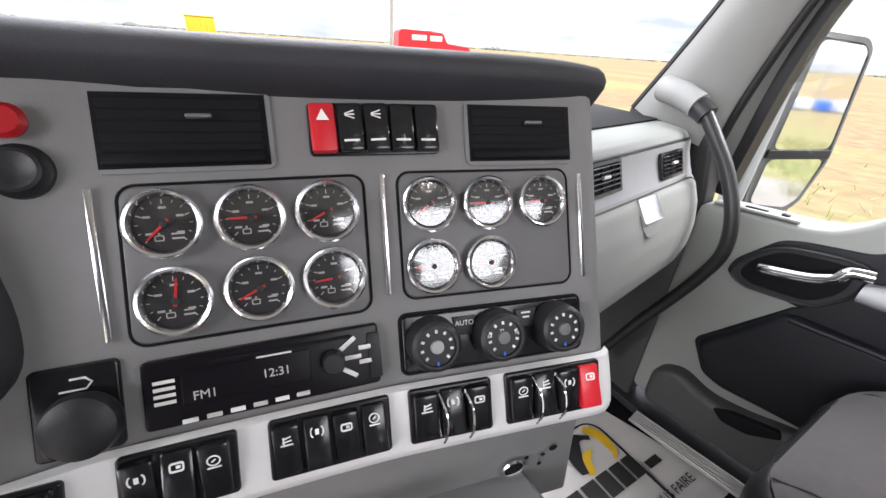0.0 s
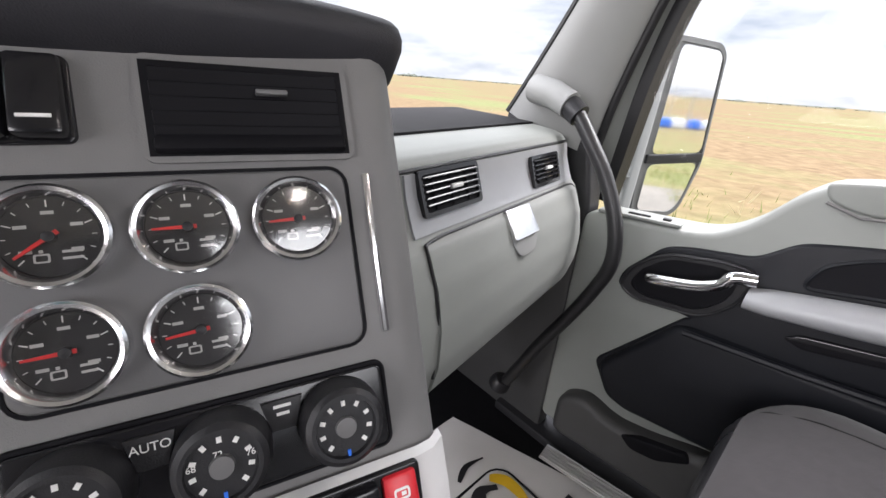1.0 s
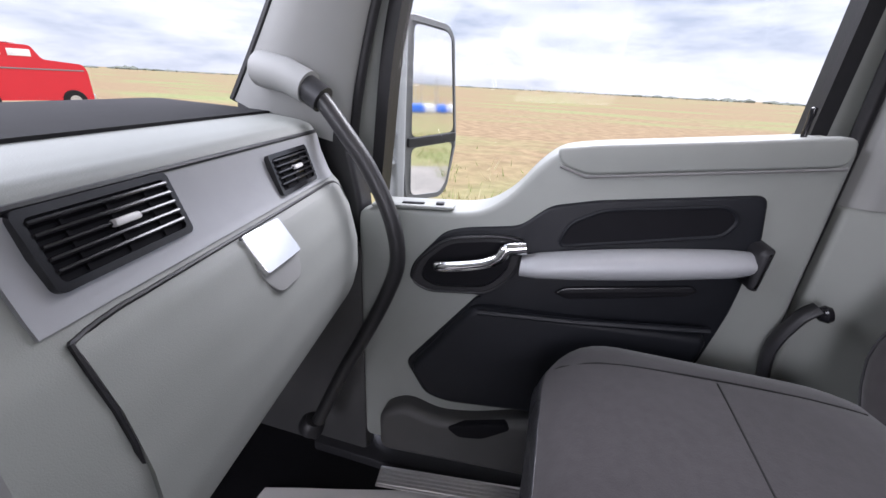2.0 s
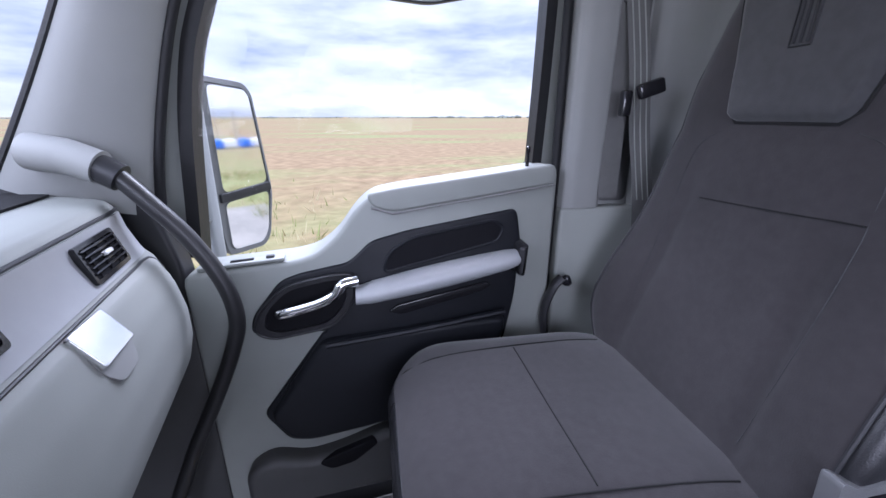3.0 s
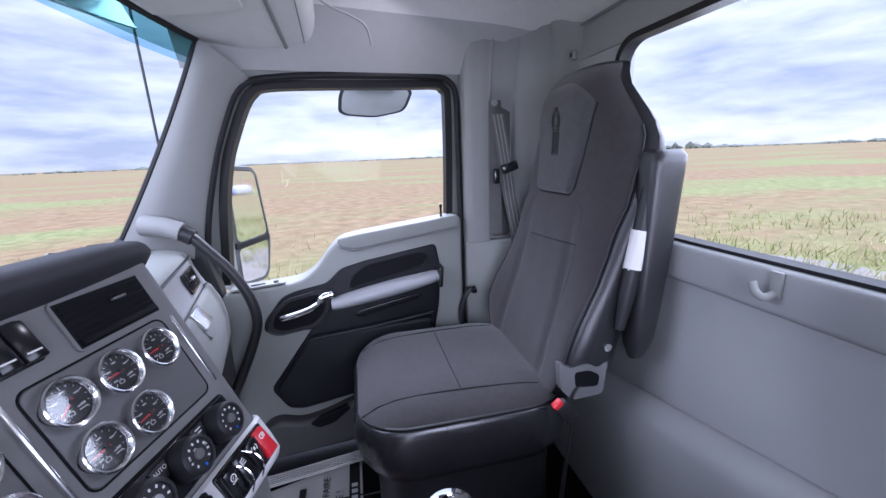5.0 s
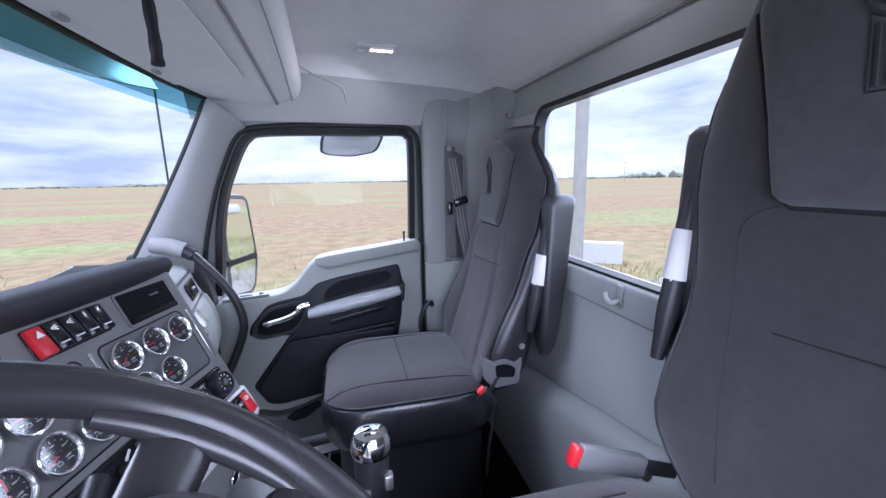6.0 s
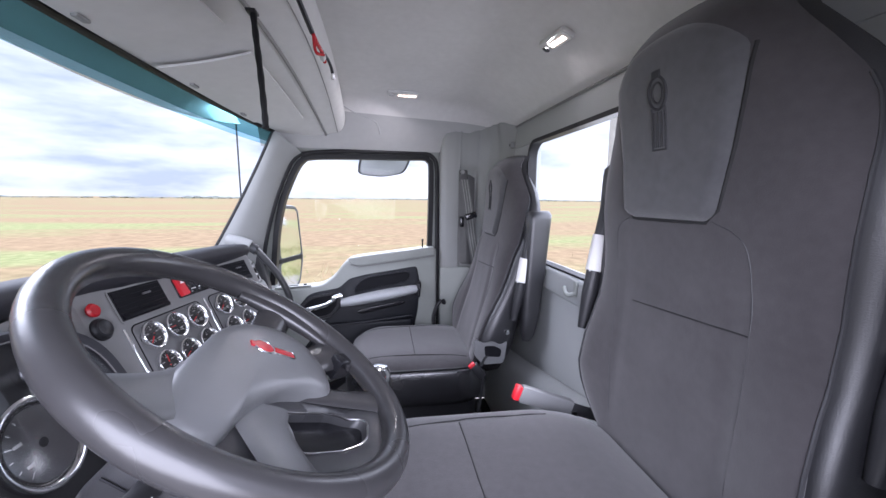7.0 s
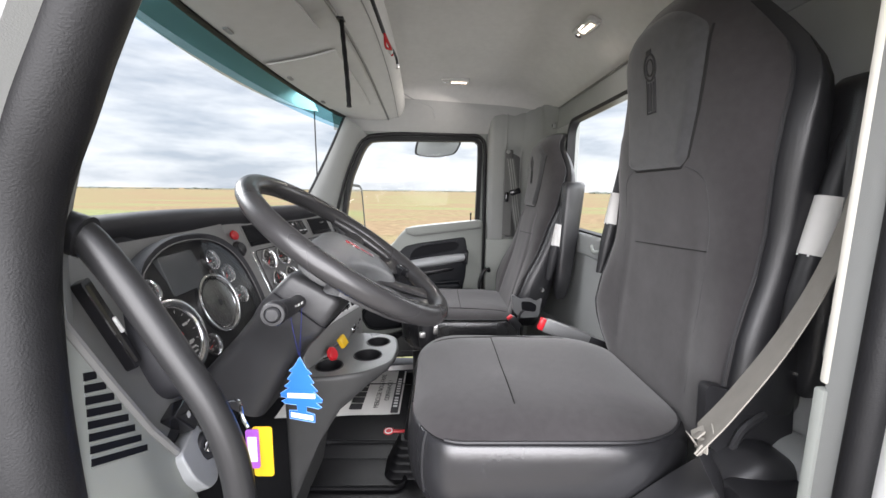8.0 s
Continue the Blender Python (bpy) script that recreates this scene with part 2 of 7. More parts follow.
def box(sx, sy, sz, bevel=0.0, m=None, seg=2, bm=None):
    bm = bm or bmesh.new()
    before = set(bm.verts)
    r = bmesh.ops.create_cube(bm, size=1.0)
    bmesh.ops.scale(bm, vec=(sx, sy, sz), verts=r["verts"])
    if bevel:
        edges = {e for v in r["verts"] for e in v.link_edges}
        bmesh.ops.bevel(bm, geom=list(edges), offset=min(bevel, 0.49 * min(sx, sy, sz)), segments=seg, profile=0.5, affect="EDGES")
    if m is not None:
        bmesh.ops.transform(bm, matrix=m, verts=[v for v in bm.verts if v not in before])
    return bm


def rings(loops, closed=True, caps=True, bm=None, loop_back=False):
    """Skin over a row of loops of equally many points."""
    bm = bm or bmesh.new()
    vs = [[bm.verts.new(p) for p in loop] for loop in loops]
    n = len(vs[0])
    rows = list(zip(vs, vs[1:]))
    if loop_back:
        rows.append((vs[-1], vs[0]))
    for a, b in rows:
        for i in range(n if closed else n - 1):
            j = (i + 1) % n
            bm.faces.new((a[i], a[j], b[j], b[i]))
    if caps and closed and not loop_back:
        bm.faces.new(vs[0][::-1])
        bm.faces.new(vs[-1])
    return bm


def lathe(profile, seg=32, m=None, bm=None, cap=True):
    """Turned shape round local z from (radius, height) pairs."""
    loops = [[Vector((r * math.cos(2 * math.pi * i / seg), r * math.sin(2 * math.pi * i / seg), z)) for i in range(seg)] for r, z in profile]
    if m is not None:
        loops = [[m @ p for p in loop] for loop in loops]
    return rings(loops, True, cap, bm)


def spline(points, steps=8, closed=False):
    """Catmull-Rom curve through points."""
    pts = [Vector(p) for p in points]
    n = len(pts)
    out = []
    for i in range(n if closed else n - 1):
        if closed:
            p0, p1, p2, p3 = pts[i - 1], pts[i], pts[(i + 1) % n], pts[(i + 2) % n]
        else:
            p0, p1, p2, p3 = pts[max(i - 1, 0)], pts[i], pts[i + 1], pts[min(i + 2, n - 1)]
        for k in range(steps):
            t = k / steps
            out.append(0.5 * (2 * p1 + (p2 - p0) * t + (2 * p0 - 5 * p1 + 4 * p2 - p3) * t * t + (3 * p1 - p0 - 3 * p2 + p3) * t ** 3))
    if not closed:
        out.append(pts[-1])
    return out


def tube(path, r, seg=12, closed=False, bm=None, flat=1.0, up=(0, 0, 1), taper=None):
    """A bar swept along a path; flat squashes it along its second axis."""
    pts = [Vector(p) for p in path]
    n = len(pts)
    loops = []
    last = Vector(up)
    for i, p in enumerate(pts):
        a = pts[i - 1] if (i or closed) else p
        b = pts[(i + 1) % n] if (i < n - 1 or closed) else p
        d = (b - a).normalized()
        side = d.cross(last)
        if side.length < 1e-4:
            side = d.cross(Vector((1, 0, 0)))
        side.normalize()
        nrm = side.cross(d).normalized()
        last = nrm
        k = r * (taper(i / (n - 1)) if taper else 1.0)
        loops.append([p + side * k * math.cos(2 * math.pi * j / seg) + nrm * k * flat * math.sin(2 * math.pi * j / seg) for j in range(seg)])
    return rings(loops, True, not closed, bm, closed)


def rrect(w, h, r, n=5):
    r = min(r, w / 2 - 1e-4, h / 2 - 1e-4)
    out = []
    for cx, cy, a0 in ((w / 2 - r, h / 2 - r, 0), (-w / 2 + r, h / 2 - r, 90), (-w / 2 + r, -h / 2 + r, 180), (w / 2 - r, -h / 2 + r, 270)):
        for k in range(n + 1):
            a = radians(a0 + 90 * k / n)
            out.append((cx + r * math.cos(a), cy + r * math.sin(a)))
    return out


def rounded(poly, r, n=4):
    """Polygon with its corners rounded."""
    pts = [Vector(p) for p in poly]
    out = []
    for i, p in enumerate(pts):
        a, b = pts[i - 1] - p, pts[(i + 1) % len(pts)] - p
        k = min(r, 0.45 * a.length, 0.45 * b.length)
        p0, p2 = p + a.normalized() * k, p + b.normalized() * k
        for j in range(n + 1):
            t = j / n
            out.append(tuple((1 - t) ** 2 * p0 + 2 * t * (1 - t) * p + t * t * p2))
    return out


def slab(poly, z0, z1, edge=0.0, f=None, bm=None):
    """Prism over a polygon, its upper edge rounded by edge; f maps (u, v, w) into the place."""
    f = f or (lambda u, v, w: Vector((u, v, w)))
    c = Vector((sum(p[0] for p in poly) / len(poly), sum(p[1] for p in poly) / len(poly)))

    def ring(shrink, z):
        n = len(poly)
        out = []
        for i in range(n):
            a, b, d = Vector(poly[i - 1]), Vector(poly[i]), Vector(poly[(i + 1) % n])
            e1, e2 = (b - a), (d - b)
            n1, n2 = Vector((-e1.y, e1.x)), Vector((-e2.y, e2.x))
            nn = (n1.normalized() if n1.length > 1e-9 else Vector((0, 0))) + (n2.normalized() if n2.length > 1e-9 else Vector((0, 0)))
            nn = nn.normalized() if nn.length > 1e-6 else (c - b).normalized()
            q = b + nn * shrink * sgn
            out.append(f(q.x, q.y, z))
        return out

    area = sum(poly[i - 1][0] * poly[i][1] - poly[i][0] * poly[i - 1][1] for i in range(len(poly)))
    sgn = 1 if area > 0 else -1
    loops = [ring(0, z0)]
    if edge:
        s = 1 if z1 > z0 else -1
        for k in range(5):
            a = math.pi / 2 * k / 4
            loops.append(ring(edge * (1 - math.cos(a)), z1 - s * edge * (1 - math.sin(a))))
    else:
        loops.append(ring(0, z1))
    return rings(loops, True, True, bm)


def frame_ring(outer, inner, z0, z1, f=None, bm=None):
    """A flat frame between two outlines of equally many points."""
    f = f or (lambda u, v, w: Vector((u, v, w)))
    loops = [[f(u, v, z) for u, v in poly] for poly, z in ((outer, z0), (outer, z1), (inner, z1), (inner, z0))]
    return rings(loops, True, False, bm, True)


def sheet(fn, nu, nv, thick=0.006, flip=1, bm=None):
    """A curved panel with thickness; fn(s, t) gives a point for s, t from 0 to 1."""
    bm = bm or bmesh.new()
    g = [[Vector(fn(i / nu, j / nv)) for j in range(nv + 1)] for i in range(nu + 1)]

    def normal(i, j):
        a = g[min(i + 1, nu)][j] - g[max(i - 1, 0)][j]
        b = g[i][min(j + 1, nv)] - g[i][max(j - 1, 0)]
        c = a.cross(b)
        return c.normalized() if c.length > 1e-12 else Vector((0, 0, 1))

    top = [[bm.verts.new(g[i][j]) for j in range(nv + 1)] for i in range(nu + 1)]
    low = [[bm.verts.new(g[i][j] - normal(i, j) * thick * flip) for j in range(nv + 1)] for i in range(nu + 1)]
    for i in range(nu):
        for j in range(nv):
            bm.faces.new((top[i][j], top[i + 1][j], top[i + 1][j + 1], top[i][j + 1]))
            bm.faces.new((low[i][j], low[i][j + 1], low[i + 1][j + 1], low[i + 1][j]))
    for i in range(nu):
        for j in (0, nv):
            bm.faces.new((top[i][j], top[i + 1][j], low[i + 1][j], low[i][j]))
    for j in range(nv):
        for i in (0, nu):
            bm.faces.new((top[i][j], top[i][j + 1], low[i][j + 1], low[i][j]))
    return bm


def basis(origin, u, w):
    """Pose whose x is u, z is w and y is w x u."""
    w = Vector(w).normalized()
    u = (Vector(u) - w * Vector(u).dot(w)).normalized()
    v = w.cross(u)
    o = Vector(origin)
    return Matrix(((u.x, v.x, w.x, o.x), (u.y, v.y, w.y, o.y), (u.z, v.z, w.z, o.z), (0, 0, 0, 1)))


def text(name, body, size, m, material, parent=None, align="CENTER"):
    cu = bpy.data.curves.new(name, "FONT")
    cu.body, cu.size, cu.align_x, cu.align_y, cu.extrude = body, size, align, "CENTER", 0.0002
    cu.materials.append(material)
    ob = new(name, cu)
    if parent is not None:
        ob.parent = parent
    ob.matrix_local = m
    return ob


def mix(a, b, t):
    return a + (b - a) * t


def interp(table, x):
    for (x0, y0), (x1, y1) in zip(table, table[1:]):
        if x <= x1:
            t = max(0.0, min(1.0, (x - x0) / (x1 - x0)))
            return y0 + (y1 - y0) * t
    return table[-1][1]

# ---- outdoors ----


def field_material():
    m = mat("field_soil_and_grass", (0.2, 0.15, 0.08), 0.95, spec=0.1)
    nt = m.node_tree
    p = nt.nodes["Principled BSDF"]
    co = nt.nodes.new("ShaderNodeTexCoord")

    def noise_node(scale, detail, stretch=(1, 1, 1)):
        mp = nt.nodes.new("ShaderNodeMapping")
        mp.inputs["Scale"].default_value = stretch
        mp.inputs["Rotation"].default_value = (0, 0, radians(20))
        n = nt.nodes.new("ShaderNodeTexNoise")
        n.inputs["Scale"].default_value = scale
        n.inputs["Detail"].default_value = detail
        n.inputs["Roughness"].default_value = 0.65
        nt.links.new(co.outputs["Object"], mp.inputs["Vector"])
        nt.links.new(mp.outputs[0], n.inputs["Vector"])
        return n

    def ramp_node(src, p0, c0, p1, c1):
        r = nt.nodes.new("ShaderNodeValToRGB")
        r.color_ramp.elements[0].position, r.color_ramp.elements[0].color = p0, (*c0, 1)
        r.color_ramp.elements[1].position, r.color_ramp.elements[1].color = p1, (*c1, 1)
        nt.links.new(src, r.inputs[0])
        return r

    soil = ramp_node(noise_node(1.6, 9).outputs["Fac"], 0.3, (0.19, 0.125, 0.07), 0.7, (0.38, 0.27, 0.155))
    grass = ramp_node(noise_node(2.5, 9).outputs["Fac"], 0.3, (0.15, 0.175, 0.06), 0.75, (0.38, 0.37, 0.18))
    patches = ramp_node(noise_node(0.075, 8, (1.0, 0.35, 1)).outputs["Fac"], 0.50, (0, 0, 0), 0.60, (1, 1, 1))
    # the verge close to the road is greener than the ploughed field beyond
    sep = nt.nodes.new("ShaderNodeSeparateXYZ")
    nt.links.new(co.outputs["Object"], sep.inputs[0])
    near = nt.nodes.new("ShaderNodeMapRange")
    near.inputs[1].default_value, near.inputs[2].default_value = 4.0, 15.0
    near.inputs[3].default_value, near.inputs[4].default_value = 1.0, 0.0
    nt.links.new(sep.outputs["X"], near.inputs[0])
    add = nt.nodes.new("ShaderNodeMath")
    add.operation = "MAXIMUM"
    nt.links.new(patches.outputs[0], add.inputs[0])
    wob = nt.nodes.new("ShaderNodeMath")
    wob.operation = "MULTIPLY"
    nt.links.new(near.outputs[0], wob.inputs[0])
    nt.links.new(ramp_node(noise_node(0.6, 7).outputs["Fac"], 0.35, (0.2, 0.2, 0.2), 0.6, (1, 1, 1)).outputs[0], wob.inputs[1])
    nt.links.new(wob.outputs[0], add.inputs[1])
    mx = nt.nodes.new("ShaderNodeMixRGB")
    nt.links.new(add.outputs[0], mx.inputs[0])
    nt.links.new(soil.outputs[0], mx.inputs[1])
    nt.links.new(grass.outputs[0], mx.inputs[2])
    nt.links.new(mx.outputs[0], p.inputs["Base Color"])
    return m


FIELD = field_material()
GRAVEL = mat("grey_gravel", (0.27, 0.245, 0.21), 0.95, 0, 0.3, 8, 0.8, 30)
# leaf colour paled, distance haze put into the base colour
LEAFY = mat("hazed_hedge", (0.15, 0.16, 0.125), 0.95, 0, 0.35, 0.3)
GRASS = mat("verge_grass", (0.26, 0.29, 0.09), 0.9, 0, 0.35, 2.0)
STRAW = mat("dry_stalks", (0.50, 0.42, 0.24), 0.9, 0, 0.25, 2.0)
POLE = mat("grey_wood_pole", (0.42, 0.40, 0.37), 0.85, 0, 0.2, 6)
CONCRETE = mat("concrete", (0.55, 0.54, 0.51), 0.9, 0, 0.12, 6, 0.4, 60)


def ground_z(x, y):
    d = max(0.0, math.hypot(x, y) - 3.0)
    k = min(1.0, d / 25.0)
    return GROUND + 0.06 * k * noise.noise(Vector((x * 0.2, y * 0.2, 0.3))) + 0.25 * min(1.0, d / 250.0) * noise.noise(Vector((x * 0.01, y * 0.01, 5.0)))


bm = bmesh.new()
radii = [0.0, 2.0, 4.0, 6.0, 8.5, 12, 17, 24, 34, 50, 75, 110, 170, 260, 420, 700, 1200, 2600]
loops = []
for r in radii[1:]:
    loops.append([bm.verts.new((r * math.cos(a), r * math.sin(a), ground_z(r * math.cos(a), r * math.sin(a)))) for a in [2 * math.pi * i / 72 for i in range(72)]])
centre = bm.verts.new((0, 0, GROUND))
for i in range(72):
    bm.faces.new((centre, loops[0][i], loops[0][(i + 1) % 72]))
for a, b in zip(loops, loops[1:]):
    for i in range(72):
        bm.faces.new((a[i], b[i], b[(i + 1) % 72], a[(i + 1) % 72]))
tagged(part("ground", bm, FIELD), "flat brown stubble field with green grass patches", "field", kind="structure")

# gravel yard under and behind the truck
bm = bmesh.new()
yard = [(3.4, 9), (3.6, 3), (3.4, -1.5), (4.6, -4.6), (7.0, -6.2), (6.0, -9.0), (0.0, -9.5), (-22, -10), (-22, 12), (-8, 14)]
slab(rounded(yard, 1.5, 5), GROUND - 0.25, GROUND + 0.035, 0, bm=bm)
tagged(part("road", bm, GRAVEL), "grey gravel yard beside the field", "road", kind="structure")

# distant hedges and woods along the horizon
rng = random.Random(4)
bm = bmesh.new()
for k in range(900):
    a = rng.uniform(0, 2 * math.pi)
    r = rng.uniform(620, 700)
    deg = math.degrees(a) % 360
    tall = 1.0 + 2.6 * max(0, noise.noise(Vector((math.cos(a) * 9, math.sin(a) * 9, 1.0)))) + 4.5 * math.exp(-((deg - 317) / 4.5) ** 2)
    x, y = r * math.cos(a), r * math.sin(a)
    w = rng.uniform(5, 12)
    mtx = Matrix.Translation((x, y, GROUND)) @ Matrix.Diagonal((w, w, tall * rng.uniform(1.0, 2.0), 1))
    res = bmesh.ops.create_icosphere(bm, subdivisions=1, radius=1.0, matrix=mtx)
    for v in res["verts"]:
        v.co += Vector((rng.uniform(-1, 1), rng.uniform(-1, 1), rng.uniform(-0.4, 0.4)))
tagged(part("hedgerow", bm, LEAFY), "low dark line of woods along the horizon", "hedge", kind="stuff")

# grass tufts and dry stalks along the verge
for nm, material, count, seed, lab in (("grass", GRASS, 5200, 7, "rough green grass tufts at the field edge"), ("dry_stalks", STRAW, 2400, 9, "dry straw stalks among the verge grass")):
    rng = random.Random(seed)
    verts, faces = [], []
    for k in range(count):
        x = 3.5 + abs(rng.gauss(0, 1)) * 3.2
        y = rng.uniform(-16, 16)
        if noise.noise(Vector((x * 0.5, y * 0.5, seed))) < -0.12:
            continue
        h = rng.uniform(0.08, 0.30) * (1.25 if nm == "dry_stalks" else 1.0)
        a = rng.uniform(0, math.pi)
        lean_x, lean_y = rng.gauss(0, 0.09), rng.gauss(0, 0.09)
        wd = rng.uniform(0.008, 0.022)
        z = ground_z(x, y)
        i = len(verts)
        verts += [(x - wd * math.cos(a), y - wd * math.sin(a), z), (x + wd * math.cos(a), y + wd * math.sin(a), z), (x + lean_x, y + lean_y, z + h)]
        faces.append((i, i + 1, i + 2))
    me = bpy.data.meshes.new(nm)
    me.from_pydata(verts, [], faces)
    me.materials.append(material)
    tagged(new(nm, me), lab, "grass", kind="stuff")


def utility_pole(x, y, h, lab):
    t = thing("utility_pole", lab, "pole", "poles in the field", at=(x, y, GROUND))
    part("pole", lathe([(0.15, 0), (0.14, h * 0.5), (0.10, h)], 12), POLE, t)
    part("crossarm", box(1.9, 0.1, 0.12, 0.01, pose(0, 0, h - 0.7, 0, 0, 25)), POLE, t)
    return t


utility_pole(14.5, 32.5, 10, "weathered grey wooden pole standing past the red truck")
utility_pole(7.3, -5.3, 8.5, "pale grey pole standing behind the cab")
utility_pole(150, -120, 9, "thin far pole on the skyline")

# concrete block by the pole
block = thing("concrete_block", "low pale concrete barrier block on the gravel", "barrier", at=(9.05, -6.95, GROUND))
block.rotation_euler = (0, 0, radians(-37))
part("body", slab([(-0.35, 0), (-0.2, 0.55), (0.2, 0.55), (0.35, 0)][::-1], -0.8, 0.8, 0.0, lambda u, v, w: Vector((u, w, v))), CONCRETE, block)


def parked_truck():
    """Red pickup-like work truck standing out in the field."""
    t = thing("red_work_truck", "red work truck with pale windows parked ahead in the field", "truck", at=(14.25, 25.5, GROUND))
    t.rotation_euler = (0, 0, radians(-15))
    prof = [(-2.4, 0.5), (-2.4, 1.9), (-2.25, 2.2), (-0.75, 2.34), (-0.45, 2.92), (2.2, 3.0), (2.42, 2.85), (2.45, 0.5)]
    part("body", slab(rounded(prof, 0.15)[::-1], -0.95, 0.95, 0.08, lambda u, v, w: Vector((-u, w, v))), RED, t)
    for s in (-1, 1):
        for c, wdt in ((0.0, 0.8), (-1.1, 0.95)):
            part("window", box(wdt, 0.03, 0.30, 0.01, pose(c, s * 0.955, 2.58)), WHITE, t)
        for wx in (-1.6, 1.6):
            wheel = part("wheel", lathe([(0.2, -0.14), (0.46, -0.14), (0.5, -0.08), (0.5, 0.08), (0.46, 0.14), (0.2, 0.14)], 24, pose(wx, s * 0.88, 0.5, 90)), RUBBER, t)
            part("rim", lathe([(0.05, -0.15), (0.24, -0.15), (0.24, 0.15), (0.05, 0.15)], 16, pose(wx, s * 0.88, 0.5, 90)), ALU, wheel)
    part("windscreen", box(0.03, 1.5, 0.5, 0.01, pose(0.62, 0, 2.63, 0, -27, 0)), LCD, t)
    part("roof_rail", box(1.9, 1.7, 0.05, 0.02, pose(-0.95, 0, 3.0)), WHITE, t)
    part("bumper", box(0.14, 1.8, 0.3, 0.03, pose(2.44, 0, 0.65)), ALU, t)
    for s in (-1, 1):
        part("headlight", box(0.05, 0.3, 0.2, 0.03, pose(2.41, s * 0.62, 1.2)), LENS, t)
    part("side_moulding", box(4.5, 0.03, 0.06, 0.01, pose(0, -0.955, 1.9)), DARK, t)


parked_truck()
bin_ = thing("yellow_container", "yellow steel container standing far ahead in the field", "container", at=(1.9, 45.0, GROUND))
part("body", box(2.2, 2.0, 3.1, 0.08, pose(0, 0, 1.6)), YELLOW, bin_)
for k in range(5):
    part("rib", box(0.08, 0.06, 2.8, 0.02, pose(-0.9 + 0.45 * k, -1.02, 1.6)), YELLOW, bin_)
part("lid", box(2.3, 2.1, 0.1, 0.03, pose(0, 0, 3.2)), YELLOW, bin_)

# yard things that the door mirror shows: blue and white covers and thin masts
rng = random.Random(11)
for k, (w, mt, nm) in enumerate(((1.7, BLUE, "blue"), (1.1, WHITE, "white"), (0.7, BLUE, "blue"), (1.3, WHITE, "white"))):
    c = thing("covered_load", nm + " tarpaulin-covered load lying at the yard edge", "load", "covered loads at the yard edge", at=(7.4 + k * 1.25, -31.5 - 0.3 * k, GROUND + 0.03))
    part("cover", slab(rounded([(-w / 2, 0), (-w / 2 + 0.1, 0.55), (w / 2 - 0.1, 0.62), (w / 2, 0)][::-1], 0.12), -0.7, 0.7, 0.1, lambda u, v, q: Vector((u, q, v))), mt, c)
for k in range(8):
    h = rng.uniform(2.6, 5.0)
    t = thing("mast", "thin pale mast rising over the covered loads", "mast", "masts at the yard edge", at=(7.0 + k * 0.95, -40 - rng.uniform(0, 6), GROUND))
    part("shaft", lathe([(0.05, 0), (0.03, h)], 8), POLE, t)

# ---- cab shell ----


def wall_x(y):
    """Inner face of the right-hand door trim."""
    return 0.855 - 0.1026 * y


def door_f(y, z, w):
    return Vector((wall_x(y) - w, y, z))


def glass_x(y):
    return 0.95 - 0.08 * y


# floor
bm = box(1.95, 1.75, 0.05, 0, pose(-0.03, 0.02, -0.027))
tagged(part("floor", bm, FLOORM), "black rubber cab floor covering", "floor", kind="structure")
bm = bmesh.new()
for k in range(26):
    box(0.62, 0.006, 0.004, 0.0015, pose(-0.62, 0.42 - k * 0.022, 0.0), 1, bm)
ribs = part("mat_rib", bm, FLOORM)
tagged(ribs, "moulded ribs of the black floor mat", "floor mat", kind="structure")

# rear wall with its window opening
RW_L, RW_R, RW_B, RW_T, BACK = -0.55, 0.508, 0.888, 1.372, -0.715
wall = tagged(new("wall_rear"), "light grey rear cab wall with a wide window", "wall", kind="structure")
part("lower_panel", box(1.96, 0.05, 0.81, 0.006, pose(-0.02, BACK - 0.025, 0.400)), WALLG, wall)
part("sill_band", box(1.96, 0.07, 0.088, 0.014, pose(-0.02, BACK - 0.013, 0.842), 3), WALLG, wall)
part("upper_panel", box(1.96, 0.05, 0.16, 0.006, pose(-0.02, BACK - 0.025, 1.452)), WALLG, wall)
for s, x0, x1 in ((1, RW_R, 0.97), (-1, -1.0, RW_L)):
    part("side_panel", box(x1 - x0, 0.05, RW_T - RW_B, 0.003, pose((x0 + x1) / 2, BACK - 0.025, (RW_B + RW_T) / 2)), WALLG, wall)
# bulged lower step along the wall foot
prof = [(0.0, 0.0), (0.065, 0.0), (0.065, 0.38), (0.060, 0.43), (0.035, 0.462), (0.0, 0.475)]
part("foot_step", slab(rounded(prof, 0.02), -0.98, 0.96, 0.0, lambda u, v, w: Vector((w, BACK + u, v + (0.18 * (0.25 - w) if v > 0.1 else 0)))), WALLG, wall)
win = tagged(new("window_rear"), "wide rear cab window in a black gasket", "window", kind="structure")
outer = [(u + (RW_L + RW_R) / 2, v + (RW_B + RW_T) / 2) for u, v in rrect(RW_R - RW_L + 0.02, RW_T - RW_B + 0.02, 0.07, 6)]
inner = [(u + (RW_L + RW_R) / 2, v + (RW_B + RW_T) / 2) for u, v in rrect(RW_R - RW_L - 0.010, RW_T - RW_B - 0.010, 0.062, 6)]
part("gasket", frame_ring(outer, inner, -0.03, 0.008, lambda u, v, w: Vector((u, BACK + w, v))), RUBBER, win)
p = part("pane", slab(inner, -0.018, -0.014, 0, lambda u, v, w: Vector((u, BACK + w, v))), CLEAR, win)
p.visible_shadow = False

